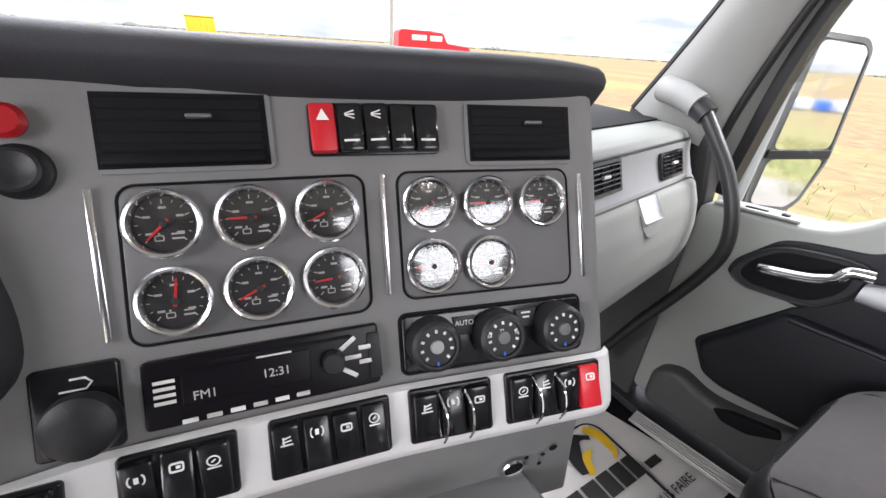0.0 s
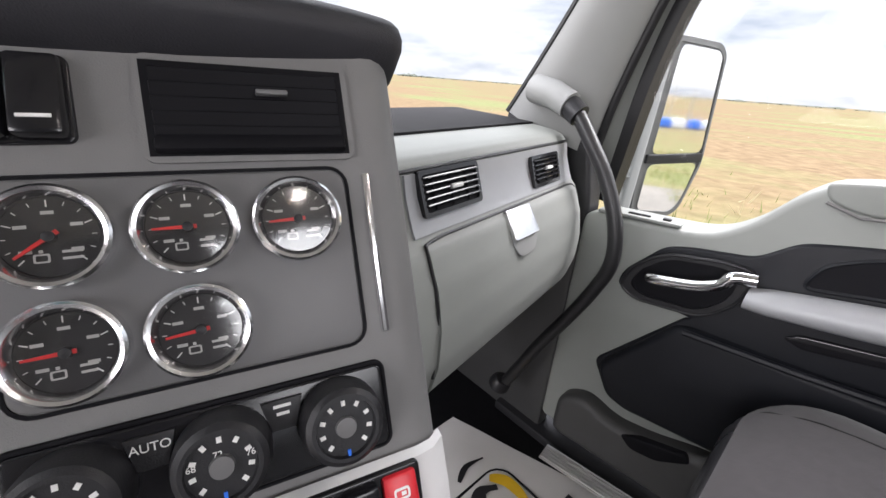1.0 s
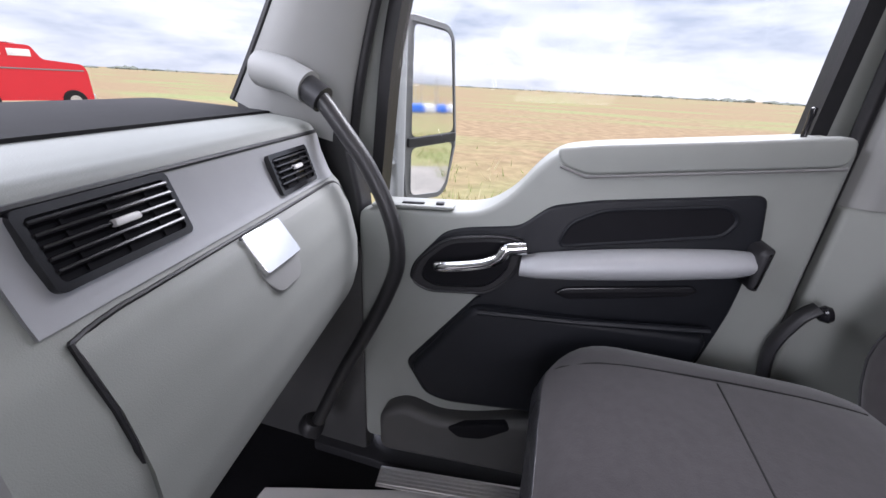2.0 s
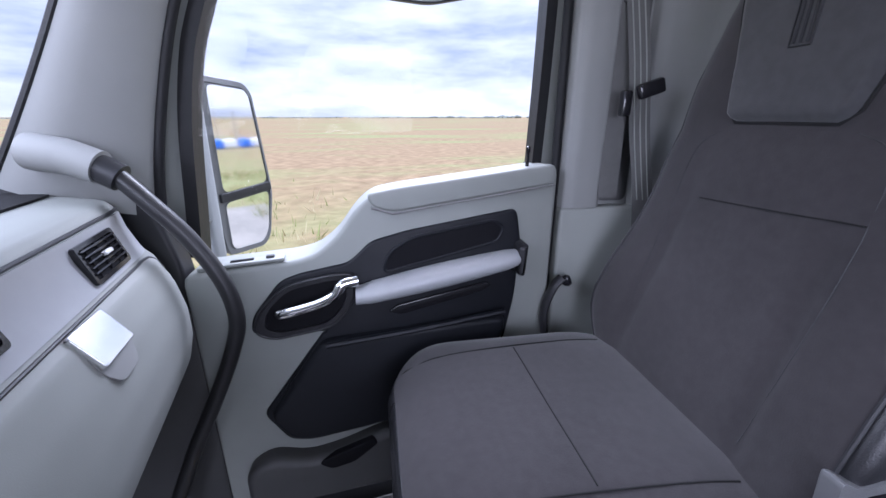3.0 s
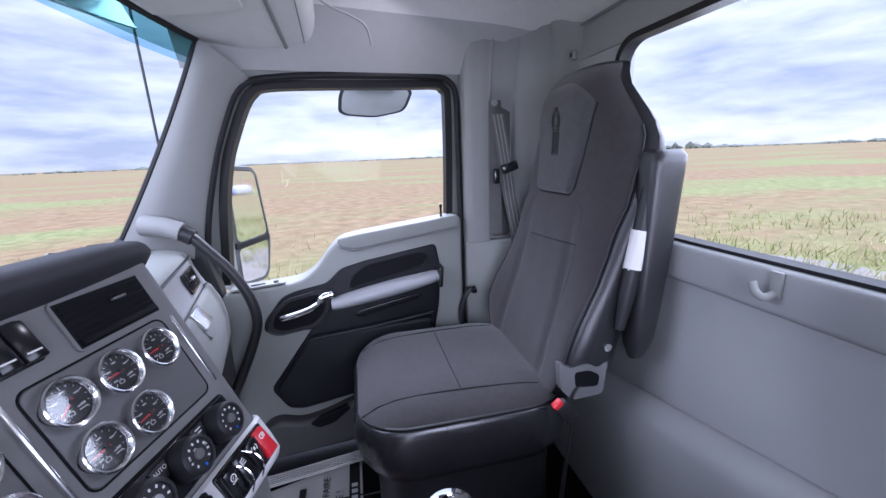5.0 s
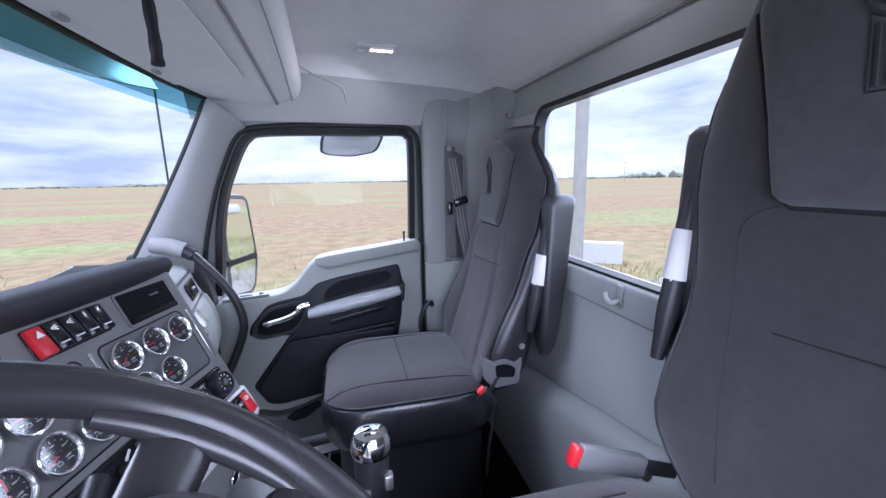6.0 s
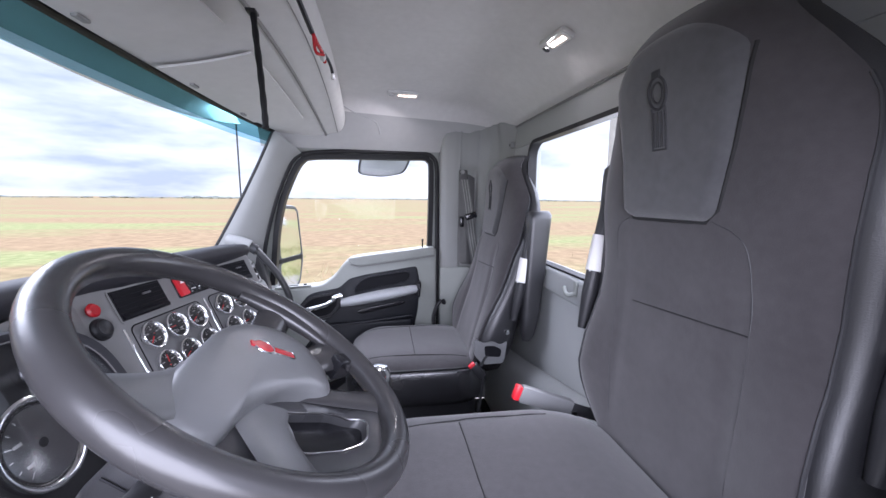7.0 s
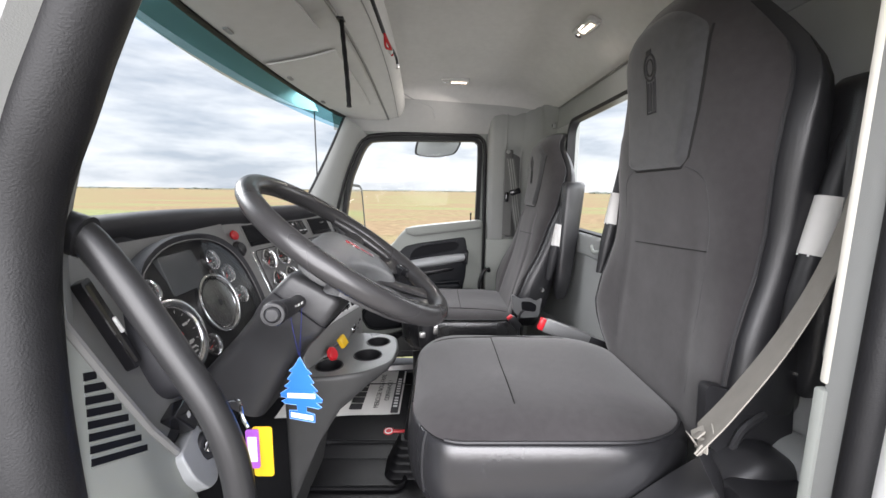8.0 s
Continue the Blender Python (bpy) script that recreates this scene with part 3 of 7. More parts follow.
# coat hook and header clips
hook = thing("coat_hook", "small light grey moulded coat hook on the rear wall band", "hook", at=(0.004, BACK + 0.026, 0.858))
part("plate", box(0.022, 0.008, 0.05, 0.004, pose(0, 0, 0)), LIGHT, hook)
part("peg", tube(spline([(0, 0.0, -0.015), (0, 0.022, -0.02), (0.012, 0.028, -0.012), (0.02, 0.028, 0.004)], 6), 0.007), LIGHT, hook)

# ceiling: arched liner rolling down into the sides and the rear
def roof_edge(y):
    """How far the headliner runs out over the passenger door."""
    return 0.893 - 0.08 * y


def roof_z(x, y):
    ax = abs(x + 0.02)
    z = 1.628 - 0.09 * min(ax, 0.73) ** 2
    if ax > 0.73:
        span, fall = (roof_edge(y) + 0.02 - 0.73, 0.207) if x > 0 else (0.23, 0.25)
        z -= fall * ((ax - 0.73) / span) ** 1.6
    if y < -0.42:
        k = (-0.42 - y) / 0.29
        z = mix(z, min(z, 1.475), min(1, k) ** 2.2)
    return z


def roof_p(s_, t):
    y = mix(BACK - 0.03, 0.47, t)
    x = mix(-0.99, roof_edge(y), s_)
    return (x, y, roof_z(x, y))


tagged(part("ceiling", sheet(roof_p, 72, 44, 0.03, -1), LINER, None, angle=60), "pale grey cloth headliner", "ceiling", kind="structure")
# both side edges take the darker grey, shade put into their colour
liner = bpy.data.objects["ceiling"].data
liner.materials.append(LINERSHADE)
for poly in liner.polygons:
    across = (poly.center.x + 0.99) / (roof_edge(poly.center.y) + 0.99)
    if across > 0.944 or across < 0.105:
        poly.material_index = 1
# fold drawn as a bar in the same shaded grey
crease = spline([(0.70, 0.15, 0), (0.745, 0.11, 0), (0.785, 0.04, 0), (0.805, -0.025, 0), (0.823, -0.065, 0), (0.856, -0.082, 0)], 6)
tagged(part("trim_fold", tube([Vector((p.x, p.y, roof_z(p.x, p.y) + 0.001)) for p in crease], 0.004, 8, False, None, 0.8), LINERSHADE), "soft fold in the headliner beside the console", "trim", kind="structure")
# seam groove where the liner meets the rear panel
tagged(part("trim_rear", tube([(-0.95, BACK + 0.004, 1.472), (0.93, BACK + 0.004, 1.472)], 0.004, 6), DARK), "thin dark seam above the rear window", "trim", kind="structure")

# overhead console above the windscreen, its lip arching across the cab


def ws_top(x):
    return Vector((x, 0.507 - 0.119 * x * x - 0.077 * x ** 4, 1.467 - 0.05 * x * x))


def ws_low(x):
    return Vector((x, 0.86 - 0.34 * x * x, 0.885))


def lip(x):
    return Vector((x, 0.128 - 0.01 * (1 - x * x), 1.568 - 0.175 * x * x))


def console(s, t):
    x = mix(-0.93, 0.87, s)
    a, b = ws_top(x) + Vector((0, -0.004, 0.004)), lip(x)
    p = a.lerp(b, min(1, t / 0.72))
    sag = math.sin(min(1, t / 0.72) * math.pi) * 0.012
    p.z -= sag
    if t > 0.72:
        k = (t - 0.72) / 0.28 * math.pi * 0.62
        r = 0.052
        p = b + Vector((0, -r * math.sin(k) * 0.9, r * (1 - math.cos(k)) * 1.15))
    return p


con = tagged(part("overhead_console", sheet(console, 40, 24, 0.012, 1), CONSOLE, None, angle=70), "moulded grey overhead console above the windscreen", "console", kind="structure")
part("step_groove", tube([console(i / 40, 0.585) + Vector((0, 0, -0.001)) for i in range(41)], 0.006, 6), DARK, con, "dark step groove")
part("seam", tube([console(i / 40, 0.74) + Vector((0, -0.0005, -0.0008)) for i in range(41)], 0.0014, 6), DARK, con)


def sun_visor(x0, x1, lab):
    v = thing("sun_visor", lab, "sun visor", "sun visors under the console")

    def f(u, w, h):
        s = (u + 0.93) / 1.80
        p = console(s, 0.0).lerp(console(s, 0.72), w)
        p.z = console(s, 0.72 * w).z - 0.006 - h
        return p
    top = sheet(lambda s, t: f(mix(x0, x1, s), mix(0.06, 0.66, t), 0.002), 16, 8, 0.006, -1)
    part("board", top, CONSOLE, v)
    for x in (mix(x0, x1, 0.25), mix(x0, x1, 0.8)):
        part("clip", box(0.035, 0.014, 0.008, 0.003, Matrix.Translation(f(x, 0.12, 0.011))), PILLAR, v)
    return v


sun_visor(-0.78, -0.16, "grey cloth sun visor folded up over the driver side")
sun_visor(0.02, 0.62, "grey cloth sun visor folded up over the passenger side")

# windscreen
win = tagged(new("windscreen"), "curved windscreen with a green shade band", "window", kind="structure")


def ws(s, t):
    x = mix(-0.86, 0.80, s)
    k = x * (1 - 0.06 * (1 - t))
    return ws_low(k).lerp(ws_top(x), t) + Vector((0, 0.03 * math.sin(t * math.pi) * max(0, 1 - (2 * s - 1) ** 4), 0))


g = part("pane", sheet(lambda s, t: ws(s, t * 0.885), 24, 10, 0.005), CLEAR, win)
g.visible_shadow = False
for t0, t1, mt in ((0.885, 0.912, TINT2), (0.912, 1.0, TINT)):
    g = part("shade_band", sheet(lambda s, t: ws(s, mix(t0, t1, t)), 24, 4, 0.005), mt, win)
    g.visible_shadow = False
edge = [ws(1, i / 16) for i in range(17)] + [ws(1 - i / 30, 1) for i in range(1, 31)] + [ws(0, 1 - i / 16) for i in range(1, 17)]
part("gasket", tube(edge, 0.009, 8), RUBBER, win)

# painted visor outside, above the glass
def outer_visor(s, t):
    x = mix(-0.92, 0.80, s)
    low = Vector((x, 0.572 - 0.05 * x * x, 1.403 + 0.09 * x * x))
    return low.lerp(Vector((x, 0.62 - 0.05 * x * x, 1.60 - 0.04 * x * x)), t)


ov = thing("outer_sun_visor", "white painted sun visor over the windscreen outside", "sun visor")
part("board", sheet(outer_visor, 30, 6, 0.004), WHITEPAINT, ov)
part("lower_lip", tube([outer_visor(i / 30, 0) for i in range(31)], 0.0035, 6), WHITEPAINT, ov)
for x in (-0.6, 0.0, 0.6):
    part("bracket", box(0.02, 0.14, 0.012, 0.003, pose(x, 0.55, 1.54)), WHITEPAINT, ov)

# right door with its window
DOOR = thing("cab_door", "grey and black passenger cab door with its window up", "door", kind="structure")
top = [(0.455, 0.692), (0.245, 0.702), (0.20, 0.712), (0.155, 0.745), (0.11, 0.805), (0.075, 0.835), (0.02, 0.845), (-0.366, 0.885)]
outline = [(0.455, 0.07), (0.455, 0.692)] + top[1:] + [(-0.366, 0.07)]
part("trim_panel", slab(rounded(outline, 0.025, 3), -0.10, 0.0, 0.012, door_f), LIGHT, DOOR)
cap = [(0.075, 0.812), (0.085, 0.838), (0.02, 0.848), (-0.358, 0.888), (-0.358, 0.842), (0.03, 0.796)]
part("sill_cap", slab(rounded(cap, 0.02, 4), -0.02, 0.006, 0.006, door_f), LIGHT, DOOR)
part("cap_groove", tube([door_f(y, z, 0.0045) for y, z in ((0.075, 0.808), (0.03, 0.793), (-0.355, 0.839))], 0.003, 6), DARK, DOOR)
# black insert
ins = [(0.345, 0.545), (0.338, 0.585), (0.275, 0.662), (0.235, 0.675), (0.13, 0.69), (0.08, 0.735), (0.0, 0.753), (-0.262, 0.788), (-0.278, 0.70), (-0.268, 0.56), (-0.245, 0.44), (-0.10, 0.27), (0.25, 0.236), (0.30, 0.25), (0.348, 0.335), (0.20, 0.527), (0.19, 0.53)]
part("insert", slab(rounded(ins, 0.018, 4), -0.01, 0.008, 0.006, door_f), NAVY, DOOR, "black moulded insert")
low = [(0.205, 0.515), (0.335, 0.335), (0.29, 0.262), (0.24, 0.25), (-0.12, 0.275), (-0.235, 0.45), (-0.245, 0.52)]
part("map_pocket", slab(rounded(low, 0.03, 4), 0.0, 0.030, 0.016, door_f), NAVY, DOOR)
part("pocket_lip", tube([door_f(y, z, 0.032) for y, z in ((0.19, 0.508), (0.0, 0.516), (-0.235, 0.535))], 0.007, 8), NAVY, DOOR)
# recess above the armrest: a raised black plate drawn for its shade
rec = [(0.058, 0.660), (0.042, 0.708), (-0.012, 0.738), (-0.205, 0.764), (-0.230, 0.745), (-0.214, 0.712), (-0.05, 0.680)]
part("recess", slab(rounded(rec, 0.02, 5), 0.0, 0.0105, 0.0, door_f), SHADE, DOOR, "flat black plate painting the recess shade")
part("recess_rim", tube([door_f(y, z, 0.009) for y, z in rounded(rec, 0.02, 5)], 0.004, 6, True), NAVY, DOOR)
# armrest bar
arm = []
for i in range(13):
    k = i / 12
    y, z = mix(0.118, -0.262, k), mix(0.620, 0.674, k)
    wdt = 0.030 * (0.75 + 0.25 * math.sin(k * math.pi)) * (1 if 0 < i < 12 else 0.9)
    arm.append([door_f(y, z + wdt * math.sin(a) * 0.95, 0.028 + 0.034 * math.cos(a) * (0.75 if i in (0, 12) else 1)) for a in [2 * math.pi * j / 16 for j in range(16)]])
part("armrest", rings(arm), ARM, DOOR, "satin silver-grey armrest bar")
part("armrest_end", slab(rounded([(-0.258, 0.635), (-0.258, 0.706), (-0.282, 0.712), (-0.276, 0.63)], 0.01), 0.0, 0.055, 0.01, door_f), BLACK, DOOR)
part("pull_slot", slab(rounded([(0.05, 0.562), (0.03, 0.578), (-0.19, 0.612), (-0.205, 0.602), (-0.18, 0.588), (0.02, 0.552)], 0.008), 0.0, 0.014, 0.004, door_f), GLOSS, DOOR)
# handle bezel and chrome handle; a flat black plate paints the cup's shade
bez = [(0.338, 0.552), (0.325, 0.60), (0.268, 0.655), (0.16, 0.672), (0.115, 0.668), (0.12, 0.60), (0.17, 0.545), (0.30, 0.532)]
bo = rounded(bez, 0.03, 5)
cxy = Vector((sum(p[0] for p in bo) / len(bo), sum(p[1] for p in bo) / len(bo)))
bi = [tuple(cxy + (Vector(p) - cxy) * 0.80) for p in bo]
part("handle_bezel", frame_ring(bo, bi, 0.0, 0.018, door_f), BLACK, DOOR)
part("bezel_rim", tube([door_f(*(cxy + (Vector(p) - cxy) * 0.97), 0.018) for p in bo], 0.0035, 8, True), BLACK, DOOR)
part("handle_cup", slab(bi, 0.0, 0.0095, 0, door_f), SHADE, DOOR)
hp = spline([door_f(y, z, w) for y, z, w in ((0.285, 0.592, 0.012), (0.272, 0.596, 0.028), (0.20, 0.613, 0.036), (0.16, 0.632, 0.040), (0.145, 0.652, 0.040), (0.112, 0.658, 0.036))], 6)
part("door_handle", tube(hp, 0.012, 12, False, None, 0.75, (1, 0, 0)), CHROME, DOOR, "chrome pull handle")
# switch plate on the low front sill
mm = basis((wall_x(0.345) + 0.018, 0.345, 0.7035), (0.1, -1, 0.055), (0, 0.05, 1))
sp = part("switch_plate", box(0.168, 0.03, 0.008, 0.004, mm, 2), LIGHT, DOOR)
part("slot", box(0.045, 0.01, 0.003, 0.001, mm @ pose(0.0, 0.0, 0.005)), SHADE, sp)
part("lock_button", box(0.016, 0.013, 0.006, 0.002, mm @ pose(0.055, 0, 0.006)), BLACK, sp)
# lock pin
part("lock_pin", lathe([(0.0045, 0), (0.004, 0.03), (0.0055, 0.035), (0.005, 0.045), (0.001, 0.047)], 10, Matrix.Translation((0.915, -0.295, 0.88))), GLOSS, DOOR)
# bottle holder low on the door
cup = [(0.40, 0.08), (0.40, 0.20), (0.34, 0.235), (0.26, 0.205), (0.18, 0.215), (0.08, 0.245), (-0.30, 0.26), (-0.33, 0.08)]
part("bottle_pocket", slab(rounded(cup, 0.03, 4), 0.0, 0.045, 0.02, door_f), DOORLOW, DOOR)
# black plate drawn for the shade inside the pocket's mouth
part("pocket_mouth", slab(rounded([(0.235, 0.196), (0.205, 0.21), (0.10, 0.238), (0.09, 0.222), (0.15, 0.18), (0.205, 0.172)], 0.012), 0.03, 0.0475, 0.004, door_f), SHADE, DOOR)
# window frame, seals and pane in the door
wi = [(0.450, 0.695), (0.438, 0.80), (0.418, 0.97), (0.390, 1.10), (0.359, 1.182), (0.322, 1.263), (0.292, 1.305), (0.250, 1.322), (0.07, 1.329), (-0.20, 1.333), (-0.302, 1.335), (-0.323, 1.324), (-0.332, 1.298), (-0.332, 1.10), (-0.327, 0.875)]


def grown(line, k):
    """An open outline pushed outward by k."""
    out = []
    for i, p in enumerate(line):
        d = (Vector(line[min(i + 1, len(line) - 1)]) - Vector(line[max(i - 1, 0)])).normalized()
        out.append((p[0] + d.y * k, p[1] - d.x * k))
    return out


wo = grown(wi, 0.025)
if wo[0][0] < wi[0][0]:
    wo = grown(wi, -0.025)
win_f = lambda y, z, w: Vector((glass_x(y) - w - 0.03 * (z - 0.9), y, z))
so = [tuple(p)[:2] for p in spline([(a, b, 0) for a, b in wo], 5)]
si = [tuple(p)[:2] for p in spline([(a, b, 0) for a, b in wi], 5)]


def open_frame(o, i, z0, z1, f):
    loops = [[f(u, v, z) for u, v in poly] for poly, z in ((o, z0), (o, z1), (i, z1), (i, z0))]
    return rings([list(r) for r in zip(*loops)], True, True)


part("window_frame", open_frame(so, si, -0.04, 0.012, win_f), RUBBER, DOOR, "black window channel")
sg = [tuple(p)[:2] for p in spline([(mix(a, c, -2.6), mix(b, d, -2.6), 0) for (a, b), (c, d) in zip(wo, wi)], 5)]
part("outer_frame", open_frame(sg, so, -0.05, 0.004, win_f), LIGHT, DOOR, "pale grey door frame edge")
mid = [(x * 0.5 + y * 0.5, a * 0.5 + b * 0.5) for (x, a), (y, b) in zip(so, si)]
pane_poly = mid + [(-0.375, 0.80), (0.10, 0.72), (0.45, 0.66)]
p = part("window_pane", slab(pane_poly, -0.012, -0.008, 0, win_f), CLEAR, DOOR)
p.visible_shadow = False

# weather seal round the door opening on the cab
seal = [(0.47, 0.30), (0.472, 0.60), (0.490, 0.72), (0.486, 0.82), (0.465, 0.947), (0.415, 1.128), (0.361, 1.262), (0.330, 1.315), (0.290, 1.343), (0.20, 1.356), (0.06, 1.3635), (-0.15, 1.366), (-0.302, 1.364), (-0.350, 1.346), (-0.369, 1.30), (-0.372, 1.143), (-0.374, 0.773), (-0.370, 0.45), (-0.368, 0.05)]
tagged(part("trim_seal", tube(spline([(0.90 - 0.08 * y, y, z) for y, z in seal], 6), 0.0110, 10, False, None, 0.9, (1, 0, 0)), RUBBER), "black rubber door seal round the opening", "trim", kind="structure")


def pillar(side, lab, nm):
    """Windscreen pillar trim between the glass edge and the door seal."""
    def glass_edge(t):
        p = ws(1, t) if side > 0 else ws(0, t)
        return p + Vector((side * -0.006, -0.006, 0))
    sealp = spline([(0.905 - 0.08 * y, y, z) for y, z in seal[2:9]], 6) if side > 0 else spline(LEFT_SEAL, 6)
    zs = [p.z for p in sealp]
    loops = []
    for i in range(25):
        t = i / 24
        a = glass_edge(t)
        zt = mix(0.80, zs[-1], t)
        j = min(range(len(sealp)), key=lambda q: abs(sealp[q].z - zt))
        b = sealp[j].copy()
        out = Vector((side, 0.35, 0)).normalized()
        m1, m2 = a.lerp(b, 0.33) - out * 0.028, a.lerp(b, 0.70) - out * 0.034
        loops.append([a, a.lerp(m1, 0.5) - out * 0.008, m1, m2, b.lerp(m2, 0.4) - out * 0.006, b, b + out * 0.08, a + out * 0.06])
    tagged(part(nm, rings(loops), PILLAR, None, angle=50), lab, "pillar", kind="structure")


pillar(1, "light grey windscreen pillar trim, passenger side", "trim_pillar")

# right cab side behind the door, with the pillar and belt recess
side = tagged(new("wall_right"), "light grey cab side behind the passenger door", "wall", kind="structure")
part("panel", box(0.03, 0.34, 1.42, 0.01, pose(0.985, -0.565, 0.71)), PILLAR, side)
part("jamb", box(0.02, 0.12, 0.84, 0.004, pose(1.014, -0.385, 0.46)), RUBBER, side, "black door jamb")
# post, belt recess and rounded rear corner as one moulding that leans in under the roof
POST = [(0.960, -0.384, 0), (0.930, -0.386, 0), (0.913, -0.394, 0), (0.905, -0.415, 0), (0.904, -0.460, 0), (0.906, -0.482, 0), (0.913, -0.490, 0.3), (0.935, -0.494, 1), (0.938, -0.53, 1), (0.934, -0.580, 1), (0.915, -0.588, 0.3), (0.900, -0.605, 0), (0.885, -0.640, 0), (0.850, -0.682, 0), (0.79, -0.706, 0), (0.72, -0.7145, 0), (0.66, -0.7185, 0)]


def post_wall(s_, t):
    k = s_ * (len(POST) - 1)
    i = min(int(k), len(POST) - 2)
    (xa, ya, da), (xb, yb, db) = POST[i], POST[i + 1]
    x, y, d = mix(xa, xb, k - i), mix(ya, yb, k - i), mix(da, db, k - i)
    z = mix(0.775, 1.50, t)
    x -= 0.028 * d * max(0.0, min(1.0, (z - 1.26) / 0.05))
    lean = max(0.0, (z - 1.28) / 0.18)
    return Vector((x - 0.042 * lean ** 2 * max(0.0, min(1.0, (x - 0.6) / 0.25)), y + 0.03 * lean ** 2 * max(0.0, min(1.0, (0.92 - x) / 0.1, (x - 0.70) / 0.12)), z))


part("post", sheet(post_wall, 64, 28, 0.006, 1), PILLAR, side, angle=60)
part("lower_trim", slab(rounded([(-0.386, 0.02), (-0.386, 0.776), (-0.70, 0.776), (-0.70, 0.02)], 0.012), -0.05, 0.030, 0.010, lambda u, v, w: Vector((0.935 - w, u, v))), LIGHT, side)
part("belt_recess", slab(rounded([(-0.497, 0.785), (-0.497, 1.245), (-0.525, 1.268), (-0.575, 1.262), (-0.578, 0.785)], 0.02), -0.02, 0.006, 0.002, lambda u, v, w: Vector((0.9395 - w, u, v))), SLOT, side, "dark slotted belt recess")
part("sill_front", box(0.16, 1.2, 0.06, 0.012, pose(0.86, 0.0, -0.005)), BLACK, side)
# kick panel ahead of the door and under the dash
part("kick_panel", box(0.05, 0.42, 0.62, 0.01, pose(0.83, 0.66, 0.30)), DOORLOW, side)
fw = tagged(new("wall_front"), "black firewall under the dashboard", "wall", kind="structure")
part("firewall", box(1.95, 0.04, 0.86, 0.0, pose(-0.05, 0.88, 0.42)), BLACK, fw)
part("pillar_base", slab(rounded([(0.455, 0.40), (0.455, 0.70), (0.50, 0.90), (0.72, 0.90), (0.72, 0.40)], 0.03)[::-1], -0.05, 0.0, 0.01, lambda u, v, w: Vector((0.825 - 0.06 * (u - 0.45) - w, u, v))), BLACK, fw)
# outer skins that close the cab round the view
hull = tagged(new("cab_skin"), "white painted outer cab skin", "cab", kind="structure")
part("rear_skin", box(2.08, 0.02, 0.9, 0.01, pose(-0.02, BACK - 0.07, 0.43)), WHITEPAINT, hull)
part("roof_skin", box(2.08, 1.4, 0.02, 0.01, pose(-0.02, -0.05, 1.70)), WHITEPAINT, hull)

part("chassis_block", box(1.0, 1.3, 1.2, 0.03, pose(-0.03, 0.0, -0.66)), BLACK, hull, "plain black chassis block carrying the cab")

# ribbed scuff plate on the sill
scuff = thing("scuff_plate", "ribbed bright aluminium scuff plate on the door sill", "sill plate", at=(0.775, 0.16, 0.028))
scuff.rotation_euler = (0, 0, radians(8.5))
part("plate", box(0.055, 0.46, 0.004, 0.0015), ALU, scuff)
for k in range(5):
    part("rib", box(0.005, 0.455, 0.004, 0.0015, pose(-0.02 + 0.01 * k, 0, 0.003)), ALU, scuff)

# left door opening: the door stands open, so only its seal and painted edge show
LEFT_SEAL = [(-0.96, 0.30, 0.80), (-0.975, 0.295, 0.95), (-0.985, 0.262, 1.06), (-0.985, 0.215, 1.16), (-0.985, 0.15, 1.27), (-0.985, 0.05, 1.36)]
lseal = [(-1.052, 0.225, 0.10), (-1.048, 0.240, 0.55), (-1.038, 0.262, 0.74), (-1.022, 0.280, 0.86), (-1.006, 0.288, 0.97), (-1.0, 0.275, 1.05), (-1.0, 0.238, 1.13), (-1.0, 0.20, 1.21), (-1.0, 0.14, 1.31), (-1.0, 0.03, 1.385), (-1.0, -0.30, 1.40), (-1.0, -0.50, 1.37), (-1.0, -0.552, 1.25), (-1.0, -0.550, 0.5), (-1.0, -0.548, 0.05)]
tagged(part("trim_seal", tube(spline([(x - 0.01, y + 0.016 if y > -0.2 else y, z) for x, y, z in lseal], 6), 0.040, 12, False, None, 0.85, (1, 0, 0), lambda t: 1.0 if t < 0.68 else 0.44), RUBBER), "thick black door seal round the open driver doorway", "trim", kind="structure")
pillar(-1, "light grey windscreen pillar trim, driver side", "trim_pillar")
left = tagged(new("wall_left"), "white painted cab side round the open driver doorway", "wall", kind="structure")
part("front_jamb", tube(spline([(-1.05, y + 0.115, z) for x, y, z in lseal[:10]], 6), 0.06, 12, False, None, 0.8, (1, 0, 0)), WHITEPAINT, left, "white painted front door jamb")
part("rear_jamb", tube(spline([(-1.05, y - 0.042, z) for x, y, z in lseal[10:]], 6), 0.045, 12, False, None, 1.2, (1, 0, 0)), WHITEPAINT, left, "white painted rear door jamb")
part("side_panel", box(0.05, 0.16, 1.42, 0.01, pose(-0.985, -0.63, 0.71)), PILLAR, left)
part("upper_post", box(0.012, 0.026, 0.62, 0.004, pose(-0.962, -0.563, 1.145)), CREAM, left, "cream post trim")
part("lower_post", box(0.014, 0.028, 0.80, 0.004, pose(-0.962, -0.560, 0.43)), LIGHT, left)
part("sill", box(0.14, 1.0, 0.06, 0.015, pose(-0.97, -0.1, -0.01)), BLACK, left)
part("belt_cover", box(0.13, 0.15, 0.62, 0.02, pose(-0.895, -0.615, 0.31)), BLACK, left, "black cover over the belt reel")

# ---- dashboard: passenger half ----


def dash_base(x):
    return 0.405 + 0.18 * (x - 0.26)


